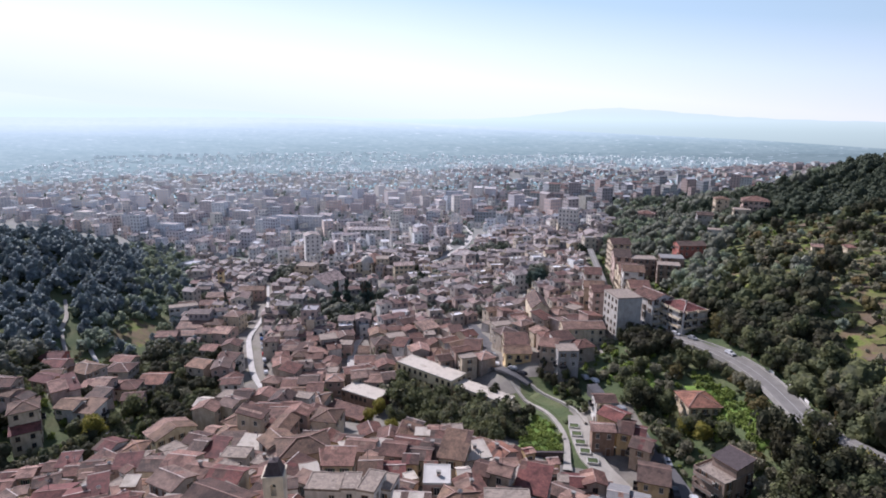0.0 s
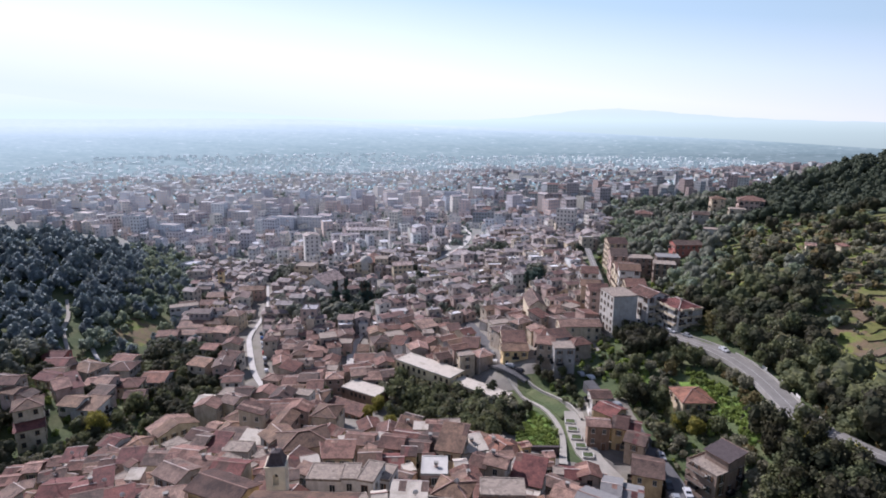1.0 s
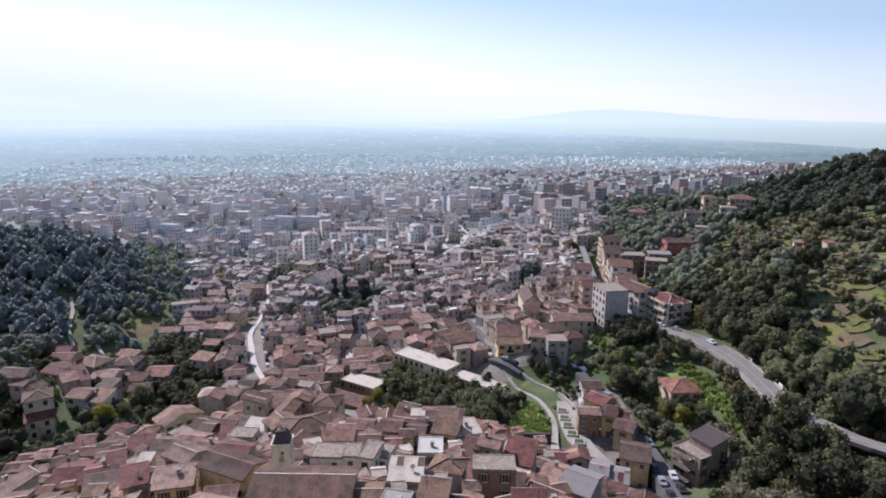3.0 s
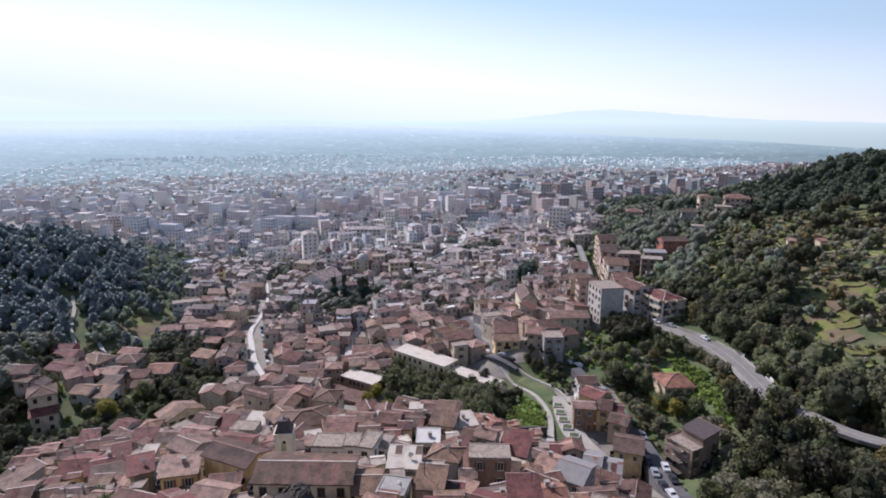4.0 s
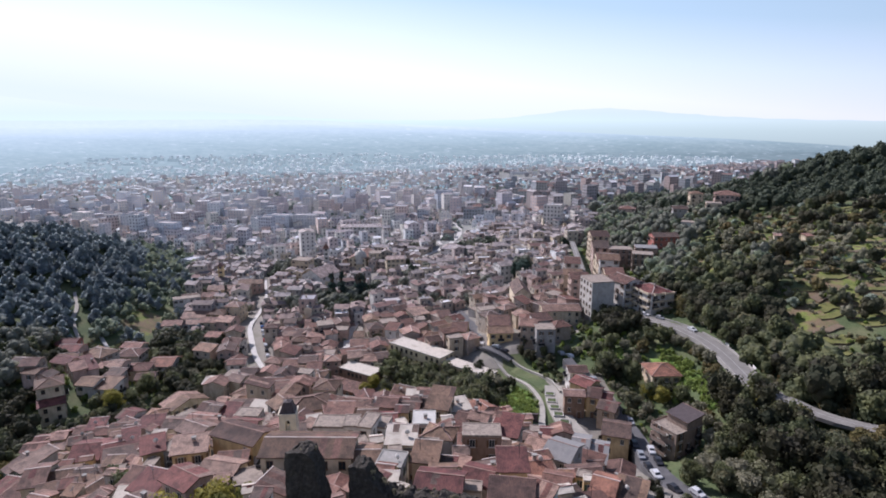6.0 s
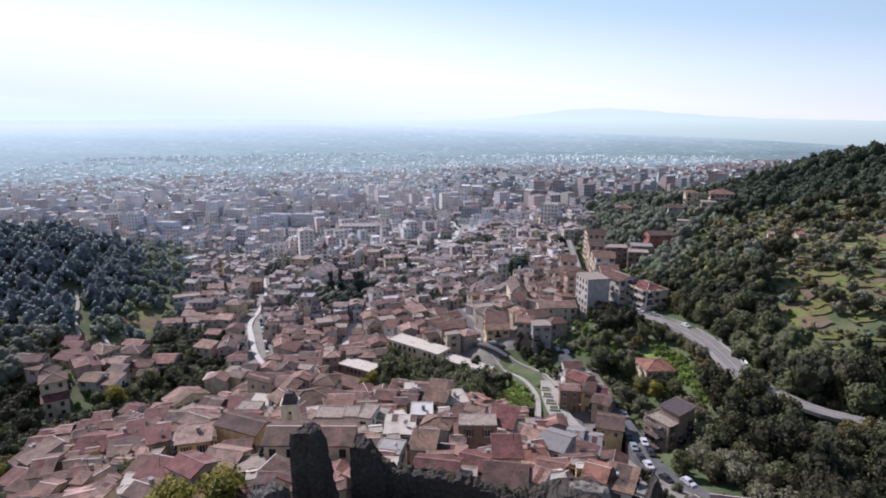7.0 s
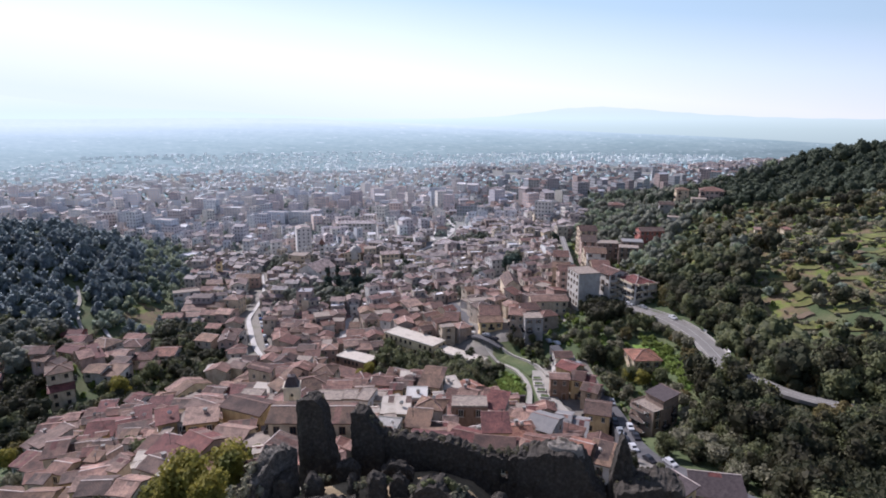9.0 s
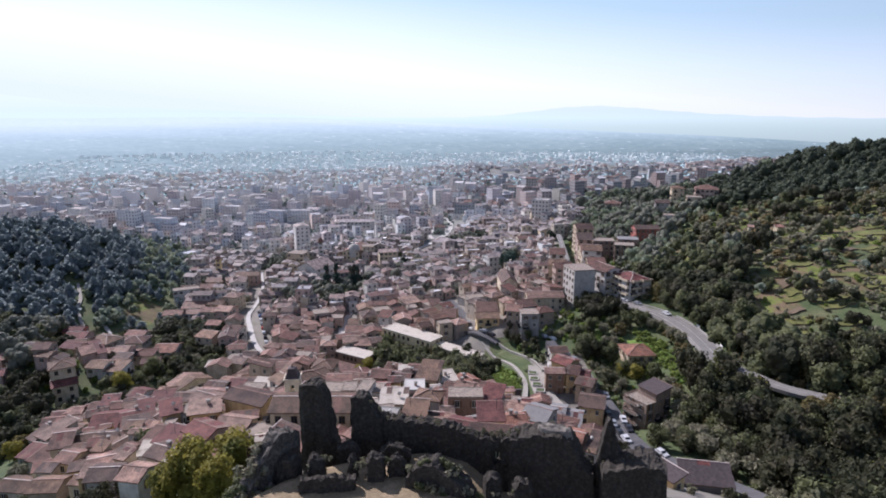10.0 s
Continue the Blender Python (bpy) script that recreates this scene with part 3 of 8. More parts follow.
def roof_shape(kind, w, d, z, rise, over, thick=0.16, rough=None):
    """Roof over a plan of w by d whose eaves stand at z; the ridge runs along x. Slots: 0 tiles, 1 underside, 2 ridge, 3 relaid tiles."""
    s = Shape()
    W, D = w / 2 + over, d / 2 + over
    k = rise / (d / 2)
    e = z - k * over + thick
    t = z + rise + thick
    if kind == "gable":
        L = math.hypot(D, rise + k * over)
        for sg in (-1, 1):
            top = [(-W * sg, sg * D, e), (-W * sg, 0, t), (W * sg, 0, t), (W * sg, sg * D, e)]
            s.slab(top[::-1], thick, 0, 1, [(2 * W, 0), (2 * W, L), (0, L), (0, 0)])
            if rough is not None:
                laid_tiles(s, [top[3], top[0], top[1], top[2]], [(2 * W, 0), (0, 0), (0, L), (2 * W, L)], rough + sg)
        s.box(-W, -0.1, t - 0.06, W, 0.1, t + 0.09, 2)
    elif kind == "hip":
        h = max(0.0, W - D)
        L = math.hypot(D, rise + k * over)
        for sg in (-1, 1):
            s.slab([(-W * -sg, sg * D, e), (W * -sg, sg * D, e), (h * -sg, 0, t), (-h * -sg, 0, t)], thick, 0, 1,
                   [(0, 0), (2 * W, 0), (W + h, L), (W - h, L)])
            s.slab([(sg * W, -sg * D, e), (sg * W, sg * D, e), (sg * h, 0, t)], thick, 0, 1, [(0, 0), (2 * D, 0), (D, L)])
            for sy in (-1, 1):
                s.beam((sg * W, sy * D, e + 0.03), (sg * h, 0, t + 0.03), 0.11, 2)
        if h > 0.2:
            s.beam((-h, 0, t + 0.03), (h, 0, t + 0.03), 0.12, 2)
    elif kind == "shed":
        k2 = rise / d
        e0, t0 = z - k2 * over + thick, z + rise + k2 * over + thick
        L = math.hypot(2 * D, t0 - e0)
        s.slab([(-W, -D, e0), (W, -D, e0), (W, D, t0), (-W, D, t0)], thick, 0, 1, [(0, 0), (2 * W, 0), (2 * W, L), (0, L)])
        if rough is not None:
            laid_tiles(s, [(-W, -D, e0), (W, -D, e0), (W, D, t0), (-W, D, t0)], [(0, 0), (2 * W, 0), (2 * W, L), (0, L)], rough)
        s.box(-W, D - 0.16, t0 - 0.1, W, D + 0.02, t0 + 0.07, 2)
    else:
        s.box(-w / 2, -d / 2, z - 0.2, w / 2, d / 2, z + 0.1, 0)
        r = 0.16
        s.box(-w / 2 - 0.05, -d / 2 - 0.05, z - 0.2, w / 2 + 0.05, -d / 2 + r, z + 0.2, 0)
        s.box(-w / 2 - 0.05, d / 2 - r, z - 0.2, w / 2 + 0.05, d / 2 + 0.05, z + 0.2, 0)
        s.box(-w / 2 - 0.05, -d / 2 + r, z - 0.2, -w / 2 + r, d / 2 - r, z + 0.2, 0)
        s.box(w / 2 - r, -d / 2 + r, z - 0.2, w / 2 + 0.05, d / 2 - r, z + 0.2, 0)
    return s


def wall_shape(kind, w, d, z, rise, low):
    s = Shape()
    a, b = w / 2, d / 2
    if kind == "gable":
        s.face([(-a, -b, low), (a, -b, low), (a, -b, z), (-a, -b, z)])
        s.face([(a, b, low), (-a, b, low), (-a, b, z), (a, b, z)])
        s.face([(a, -b, low), (a, b, low), (a, b, z), (a, 0, z + rise), (a, -b, z)])
        s.face([(-a, b, low), (-a, -b, low), (-a, -b, z), (-a, 0, z + rise), (-a, b, z)])
    elif kind == "shed":
        s.face([(-a, -b, low), (a, -b, low), (a, -b, z), (-a, -b, z)])
        s.face([(a, b, low), (-a, b, low), (-a, b, z + rise), (a, b, z + rise)])
        s.face([(a, -b, low), (a, b, low), (a, b, z + rise), (a, -b, z)])
        s.face([(-a, b, low), (-a, -b, low), (-a, -b, z), (-a, b, z + rise)])
    else:
        for p, q in (((-a, -b), (a, -b)), ((a, -b), (a, b)), ((a, b), (-a, b)), ((-a, b), (-a, -b))):
            s.face([(*p, low), (*q, low), (*q, z), (*p, z)])
    s.face([(-a, b, low), (a, b, low), (a, -b, low), (-a, -b, low)])
    return s


dicer = random.Random(7)


def house(x, y, rot, w, d, h, kind="gable", rise=None, wall=None, tile=None, eave=None, sides="frlb", name="house", label=None,
          extras=True, group="houses of the old town", windows=True, over=0.45, step=2.7, storey=3.0, win=None):
    """One house: walls, a roof, windows on the given sides, a door, chimneys. h: eaves above the ground; eave: their height in the world."""
    rot_m = Matrix.Rotation(radians(rot), 4, 'Z')
    corners = [rot_m @ Vector((sx * w / 2, sy * d / 2, 0)) for sx in (-1, 1) for sy in (-1, 1)]
    lows = [gz(x + c.x, y + c.y) for c in corners]
    floor_z = min(lows)
    top = eave if eave is not None else gz(x, y) + h
    z = max(top - floor_z, 2.6)
    if rise is None:
        rise = {"gable": 0.34 * d / 2, "hip": 0.36 * min(w, d) / 2, "shed": 0.2 * d}.get(kind, 0)
    wall, tile = wall or M_WALL, tile or (M_TERRACE if kind == "flat" else M_TILE)
    root = new(name, wall_shape(kind, w, d, z, rise, -1.5).mesh("house_walls", [wall]))
    root.matrix_basis = Matrix.Translation((x, y, floor_z)) @ rot_m
    tagged(root, label or "old plastered town house under a clay-tile roof", "house", group)
    part("roof", roof_shape(kind, w, d, z, rise, over if kind != "flat" else 0, rough=int(x * 31 + y * 17) if y < 150 and kind in ("gable", "shed") else None), [tile, M_EAVE if kind != "flat" else wall, (M_RIDGE_PALE if dicer.random() < 0.4 else M_RIDGE) if kind != "flat" else wall, dicer.choice([M_TILE_PALE, M_TILE_GREY, M_TILE_PINK, M_TILE_RED])], root)
    if windows:
        kinds = win or dicer.choice([[W_BROWN, W_PLAIN], [W_GREEN], [W_DARK, W_PLAIN], [W_BROWN], [W_PLAIN]])
        levels = max(1, int(z / storey))
        for side in sides:
            if side in "fb":
                length, turn, off = w, (0 if side == "f" else 180), d / 2
            else:
                length, turn, off = d, (90 if side == "r" else -90), w / 2
            n = max(1, int(length / step))
            side_m = Matrix.Rotation(radians(turn), 4, 'Z')
            for lv in range(levels):
                zz = z - (levels - lv) * storey + 0.9
                if zz < -0.2:
                    continue
                for i in range(n):
                    if dicer.random() < 0.16:
                        continue
                    at = -length / 2 + (i + 0.5) * length / n
                    m = side_m @ Matrix.Translation((at, -off - 0.01, zz))
                    if lv == 0 and extras and i == n // 2 and side in "fl":
                        part("door", DOOR, None, root, "", side_m @ Matrix.Translation((at, -off - 0.01, 0.1)))
                        continue
                    add_window(dicer.choice(kinds), root, m, y < 112)
                    if extras and lv > 0 and dicer.random() < 0.13:
                        part("balcony", BALCONY, None, root, "", side_m @ Matrix.Translation((at, -off - 0.01, zz - 0.75)))
    if extras:
        ridge = z + (rise if kind != "shed" else rise * 0.6)
        if dicer.random() < 0.18:
            part("chimney", CHIMNEY, None, root, "", Matrix.Translation((dicer.uniform(-0.35, 0.35) * w, dicer.uniform(-0.15, 0.15) * d, ridge - 0.1)))
        if y < 140 and dicer.random() < 0.07:
            part("satellite_dish", DISH, None, root, "", Matrix.Translation((dicer.uniform(-0.3, 0.3) * w, -0.05 * d, ridge)) @ Matrix.Rotation(dicer.uniform(-0.6, 0.6), 4, 'Z'))
        if dicer.random() < 0.2:
            part("aerial", AERIAL, None, root, "", Matrix.Translation((dicer.uniform(-0.3, 0.3) * w, 0.05 * d, ridge)) @ Matrix.Rotation(dicer.uniform(0, 3), 4, 'Z'))
    return root


# trees
def leaf_cloud(seed, n, radius, height, base, leaf, lobes=9, taper=0.0, ruffle=0.45):
    """n leaf clumps on the surfaces of overlapping lobes, as n x 4 x 3."""
    rg = np.random.RandomState(seed)
    cs = []
    for i in range(lobes):
        a, r = rg.uniform(0, 6.283), radius * rg.uniform(0.15, 0.62)
        zz = base + (height - base) * rg.uniform(0.2, 0.82)
        squeeze = 1 - taper * (zz - base) / (height - base)
        cs.append((r * math.cos(a) * squeeze, r * math.sin(a) * squeeze, zz, radius * rg.uniform(0.35, 0.6) * squeeze))
    cs = np.array(cs)
    pick = rg.randint(0, lobes, n)
    d = rg.normal(size=(n, 3))
    d[:, 2] = d[:, 2] * 0.8 + 0.25
    d /= np.linalg.norm(d, axis=1)[:, None]
    c = cs[pick, :3] + d * (cs[pick, 3] * rg.uniform(0.72, 1.08, n))[:, None]
    nrm = d + rg.normal(size=(n, 3)) * ruffle
    nrm /= np.linalg.norm(nrm, axis=1)[:, None]
    u = np.cross(nrm, rg.normal(size=(n, 3)))
    u /= np.linalg.norm(u, axis=1)[:, None] + 1e-9
    v = np.cross(nrm, u)
    sz = leaf * rg.uniform(0.6, 1.3, n)[:, None]
    cor = [c + (u * a * rg.uniform(0.6, 1.2, (n, 1)) + v * b * rg.uniform(0.6, 1.2, (n, 1))) * sz - nrm * sz * 0.25 * (a * b > 0) for a, b in ((-1, -1), (1, -1), (1, 1), (-1, 1))]
    leaves = np.stack(cor, 1)
    # a dim core of boughs inside each lobe
    core, fill = [], 0.7 if ruffle > 0.3 else 0.84
    for x, y, z, r in cs:
        for i in range(4):
            a0, a1 = 6.283 * i / 4, 6.283 * (i + 1) / 4
            for e0, e1 in ((-0.9, 0.3), (0.3, 1.4)):
                core.append([(x + fill * r * math.cos(e) * math.cos(a), y + fill * r * math.cos(e) * math.sin(a), z + fill * r * math.sin(e)) for a, e in ((a0, e0), (a1, e0), (a1, e1), (a0, e1))])
    return np.concatenate([np.array(core), leaves])


def crown_cloud(seed, radius, height, base, leaf, n, lobes):
    """A dense rounded crown: bulging lobes of foliage with an uneven skin and loose leaf clumps over it, as n x 4 x 3."""
    rg = np.random.RandomState(seed)
    cs = [(0, 0, base + 0.5 * (height - base), 0.62 * radius)]
    for i in range(lobes):
        a, up = 6.283 * i / lobes + rg.uniform(-0.4, 0.4), rg.uniform(0.18, 0.85)
        out = radius * rg.uniform(0.42, 0.66) * (1.15 - 0.7 * abs(up - 0.35))
        cs.append((out * math.cos(a), out * math.sin(a), base + (height - base) * up, radius * rg.uniform(0.3, 0.46)))
    skin = []
    for x, y, z, r in cs:
        bulge = rg.uniform(0.82, 1.14, (6, 7))
        bulge[0], bulge[-1] = bulge[0, 0], bulge[-1, 0]

        def at(j, i):
            e, a = -1.3 + 2.87 * j / 5, 6.2832 * i / 7 + 0.3 * j
            k = r * bulge[j, i % 7]
            return (x + k * math.cos(e) * math.cos(a), y + k * math.cos(e) * math.sin(a), z + k * math.sin(e))
        skin += [[at(j, i), at(j, i + 1), at(j + 1, i + 1), at(j + 1, i)] for j in range(1, 5) for i in range(7)]
    cs = np.array(cs)
    pick = rg.randint(0, len(cs), n)
    d = rg.normal(size=(n, 3))
    d[:, 2] = d[:, 2] * 0.7 + 0.35
    d /= np.linalg.norm(d, axis=1)[:, None]
    c = cs[pick, :3] + d * (cs[pick, 3] * rg.uniform(0.9, 1.28, n))[:, None]
    nrm = d + rg.normal(size=(n, 3)) * 0.5
    nrm /= np.linalg.norm(nrm, axis=1)[:, None]
    u = np.cross(nrm, rg.normal(size=(n, 3)))
    u /= np.linalg.norm(u, axis=1)[:, None] + 1e-9
    v = np.cross(nrm, u)
    sz = leaf * rg.uniform(0.6, 1.3, n)[:, None]
    cor = [c + (u * a * rg.uniform(0.5, 1.2, (n, 1)) + v * b * rg.uniform(0.5, 1.2, (n, 1))) * sz for a, b in ((-1, -1), (1, -1), (1, 1), (-1, 1))]
    return np.concatenate([np.array(skin), np.stack(cor, 1)])


def trunk_mesh(seed, h, r, spread_by):
    """Tapered, bent trunk with limbs."""
    rg = random.Random(seed)
    s = Shape()

    def limb(a, b, ra, rb, n=6):
        a, b = Vector(a), Vector(b)
        d = (b - a).normalized()
        u = d.cross(Vector((0.3, 1, 0.1))).normalized()
        w = d.cross(u)
        for i in range(n):
            p, q = 6.283 * i / n, 6.283 * (i + 1) / n
            e, f = u * math.cos(p) + w * math.sin(p), u * math.cos(q) + w * math.sin(q)
            s.face([a + e * ra, a + f * ra, b + f * rb, b + e * rb])
    mid = (rg.uniform(-0.3, 0.3), rg.uniform(-0.3, 0.3), h * 0.45)
    limb((0, 0, -0.6), mid, r, r * 0.7)
    limb(mid, (mid[0] * 1.5, mid[1] * 1.5, h * 0.8), r * 0.7, r * 0.3)
    for i in range(5):
        a = 6.283 * i / 5 + rg.uniform(-0.4, 0.4)
        limb((mid[0], mid[1], h * rg.uniform(0.35, 0.5)), (math.cos(a) * spread_by, math.sin(a) * spread_by, h * rg.uniform(0.6, 0.8)), r * 0.45, r * 0.12, 5)
    return s.mesh("trunk", [M_BARK])


TREES = {}
for kind, mat, radius, height, base, leaf, n, lobes, taper in (
        ("oak", M_LEAF, 4.2, 9.0, 1.2, 0.32, 1050, 12, 0), ("oak_b", M_LEAF, 3.6, 7.5, 0.8, 0.28, 1050, 11, 0), ("yellow", M_LEAF_Y, 3.8, 8.5, 1.0, 0.2, 2300, 13, 0),
        ("olive", M_LEAF_O, 2.8, 4.8, 1.0, 0.23, 800, 10, 0), ("rusty", M_LEAF_B, 3.4, 6.5, 0.8, 0.27, 950, 10, 0), ("bush", M_WEED, 1.6, 1.9, 0.0, 0.2, 180, 5, 0),
        ("grove_dark", M_LEAF_SHADED, 3.6, 7.5, 0.4, 0.22, 620, 10, 0), ("dark_oak", M_LEAF_SHADED, 3.6, 7.0, 0.4, 0.34, 230, 7, 0), ("fine_oak", M_LEAF, 3.5, 6.5, 0.4, 0.22, 580, 9, 0), ("fine_olive", M_LEAF_O, 3.0, 4.8, 0.5, 0.21, 450, 8, 0), ("fine_rusty", M_LEAF_B, 3.4, 6.0, 0.4, 0.22, 510, 8, 0),
        ("grove_olive", M_LEAF_O, 3.0, 4.8, 0.5, 0.32, 190, 6, 0), ("grove_rusty", M_LEAF_B, 3.4, 6.0, 0.4, 0.36, 200, 6, 0), ("grove_oak", M_LEAF, 3.5, 6.5, 0.4, 0.3, 340, 7, 0),
        ("far_tree", M_LEAF_HAZE, 4.0, 8.0, 0.6, 1.2, 22, 2, 0),
        ("backdrop_tree", M_BACK_TREE, 4.5, 6.0, 0.2, 1.8, 4, 1, 0), ("bush_dark", M_LEAF, 1.7, 2.2, 0.0, 0.3, 44, 2, 0), ("olive_bush", M_LEAF_O, 1.7, 2.0, 0.0, 0.3, 44, 2, 0), ("bush_light", M_WEED, 1.6, 1.9, 0.0, 0.3, 44, 2, 0),
        ("crest_weed", M_DRYWEED, 0.9, 1.1, 0.0, 0.11, 50, 4, 0), ("tuft", M_WEED, 1.0, 0.7, 0.0, 0.13, 60, 4, 0), ("tall_weed", M_WEED, 1.3, 1.5, 0.0, 0.16, 60, 5, 0), ("cypress", M_CYPRESS, 2.1, 14.0, 0.4, 0.3, 900, 20, 0.75), ("pine", M_CYPRESS, 4.0, 15.0, 3.0, 0.36, 1300, 14, 0.2)):
    cloud = leaf_cloud(len(TREES) + 3, n, radius, height, base, leaf, lobes, taper, 0.22 if leaf > 0.45 else 0.45)
    TREES[kind] = (quads_mesh("crown", cloud, [mat]), trunk_mesh(len(TREES), height, 0.045 * height, radius * 0.5), cloud)

for kind, mat, radius, height, base, leaf, n, lobes in (
        ("holm", M_LEAF_GREY, 4.6, 8.6, 0.2, 0.34, 150, 8), ("holm_b", M_LEAF_GREY, 3.8, 6.8, 0.2, 0.32, 120, 7), ("holm_c", M_LEAF_PALE, 3.6, 6.0, 0.2, 0.32, 120, 6),
        ("hazed_holm", M_LEAF_HAZE_BLUE, 4.0, 8.4, 0.2, 0.55, 68, 7), ("hazed_holm_b", M_LEAF_HAZE_BLUE, 3.3, 6.8, 0.2, 0.51, 60, 6), ("ridge_oak", M_LEAF_RIDGE, 4.3, 8.4, 0.1, 0.52, 120, 5),
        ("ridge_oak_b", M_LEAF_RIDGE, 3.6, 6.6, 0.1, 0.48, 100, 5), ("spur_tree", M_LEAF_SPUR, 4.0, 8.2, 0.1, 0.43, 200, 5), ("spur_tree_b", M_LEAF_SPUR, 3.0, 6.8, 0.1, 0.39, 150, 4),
        ("wood_oak", M_LEAF, 4.4, 8.2, 0.3, 0.3, 260, 9), ("wood_oak_b", M_LEAF, 3.5, 6.4, 0.2, 0.28, 220, 8), ("wood_dark", M_LEAF_SHADED, 4.0, 7.6, 0.2, 0.28, 240, 9),
        ("field_olive", M_LEAF_O, 2.5, 4.2, 0.3, 0.29, 85, 6), ("field_rusty", M_LEAF_B, 2.8, 4.6, 0.2, 0.28, 110, 6), ("field_pale", M_LEAF_PALE, 2.6, 4.4, 0.2, 0.28, 100, 6)):
    cloud = crown_cloud(len(TREES) + 3, radius, height, base, leaf, n, lobes)
    TREES[kind] = (quads_mesh("crown", cloud, [mat]), trunk_mesh(len(TREES), height, 0.045 * height, radius * 0.5), cloud)

TREE_LABELS = {"oak": "dark green broadleaf tree with a dense crown", "oak_b": "dark green rounded evergreen oak", "yellow": "tree with yellow-green autumn leaves",
               "olive": "silvery green olive tree on a grassy slope", "rusty": "tree with brownish autumn foliage", "bush": "low bright green bush",
               "cypress": "tall dark cypress with a narrow crown", "pine": "tall dark conifer among the houses"}


def tree(kind, x, y, size=1.0, turn=None, lift=0.0, z=None):
    crown, trunk, cloud = TREES[kind]
    root = new("bush" if kind == "bush" else "cypress_tree" if kind == "cypress" else "tree", None)
    turn = dicer.uniform(0, 360) if turn is None else turn
    root.empty_display_size = 0.5
    root.matrix_basis = Matrix.Translation((x, y, (gz(x, y) if z is None else z) + lift)) @ Matrix.Rotation(radians(turn), 4, 'Z') @ Matrix.Diagonal((size, size, size * dicer.uniform(0.9, 1.12), 1))
    tagged(root, TREE_LABELS[kind], "bush" if kind == "bush" else "tree", "trees and bushes")
    part("crown", crown, None, root)
    part("trunk", trunk, None, root)
    return root


def grove(name, label, spots, kinds, category="woodland"):
    """Many trees as one mesh: spots are x, y, size."""
    rg = np.random.RandomState(len(spots))
    mats = [TREES[k][0].materials[0] for k in kinds]
    q, sl = [], []
    xs = np.array(spots)
    zs = ground(xs[:, 0], xs[:, 1])
    for (x, y, size), z in zip(spots, zs):
        i = rg.randint(len(kinds))
        c = TREES[kinds[i]][2]
        a = rg.uniform(0, 6.283)
        rot = np.array([[math.cos(a), -math.sin(a), 0], [math.sin(a), math.cos(a), 0], [0, 0, rg.uniform(0.85, 1.2)]])
        q.append(c @ rot.T * size + np.array([x, y, z - 0.4]))
        sl.append(np.full(len(c), i))
    ob = new(name, quads_mesh(name, np.concatenate(q), mats, np.concatenate(sl)))
    return tagged(ob, label, category, "", "stuff")

# ---- land: one sheet out to the plain, and the hazy distance beyond ----
def inside_town(x, y):
    left = np.interp(y, [135, 150, 165, 200, 215, 240, 300, 350, 420, 500, 600, 700, 1000], [-95, -60, -76, -82, -100, -112, -140, -160, -190, -262, -420, -600, -900])
    right = np.interp(y, [135, 160, 185, 190, 205, 230, 260, 300, 350, 420, 500, 600, 700, 800, 1000], [25, 15, 20, 45, 58, 75, 80, 80, 85, 118, 142, 170, 320, 480, 800])
    return (x > left) & (x < right)


def spaced(a, b, step, grow):
    out, s = [a], step
    while out[-1] < b:
        out.append(out[-1] + s)
        s *= grow
    return out


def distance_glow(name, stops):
    """Far land with sunlit haze painted into its glow: tone by distance, broad fields, and a few long pale roofs and
    greenhouses.
    """
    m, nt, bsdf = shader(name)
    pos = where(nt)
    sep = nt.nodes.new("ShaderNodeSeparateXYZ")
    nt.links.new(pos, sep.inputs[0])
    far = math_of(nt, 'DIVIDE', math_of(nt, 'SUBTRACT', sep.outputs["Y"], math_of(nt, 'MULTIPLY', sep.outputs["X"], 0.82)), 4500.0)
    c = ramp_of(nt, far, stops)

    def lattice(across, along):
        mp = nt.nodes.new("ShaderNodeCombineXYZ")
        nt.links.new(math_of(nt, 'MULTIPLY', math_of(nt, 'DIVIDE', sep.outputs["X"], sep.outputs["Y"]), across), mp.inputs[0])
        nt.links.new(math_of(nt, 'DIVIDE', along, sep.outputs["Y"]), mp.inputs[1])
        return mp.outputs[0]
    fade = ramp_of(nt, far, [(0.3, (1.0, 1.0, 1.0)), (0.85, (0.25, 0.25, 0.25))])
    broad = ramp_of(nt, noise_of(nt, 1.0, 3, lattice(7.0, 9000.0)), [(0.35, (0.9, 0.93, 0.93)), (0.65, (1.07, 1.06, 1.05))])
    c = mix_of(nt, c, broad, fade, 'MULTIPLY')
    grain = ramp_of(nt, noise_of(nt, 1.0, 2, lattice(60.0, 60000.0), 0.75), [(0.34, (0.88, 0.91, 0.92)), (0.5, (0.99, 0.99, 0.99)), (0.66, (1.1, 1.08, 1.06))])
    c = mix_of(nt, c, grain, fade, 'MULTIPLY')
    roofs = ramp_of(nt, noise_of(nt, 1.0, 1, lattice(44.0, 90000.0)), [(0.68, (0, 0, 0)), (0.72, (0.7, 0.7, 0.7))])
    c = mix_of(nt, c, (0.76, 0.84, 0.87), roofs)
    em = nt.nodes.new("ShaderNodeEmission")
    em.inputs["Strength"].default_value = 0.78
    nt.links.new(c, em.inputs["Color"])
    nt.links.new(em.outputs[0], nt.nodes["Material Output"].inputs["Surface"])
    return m


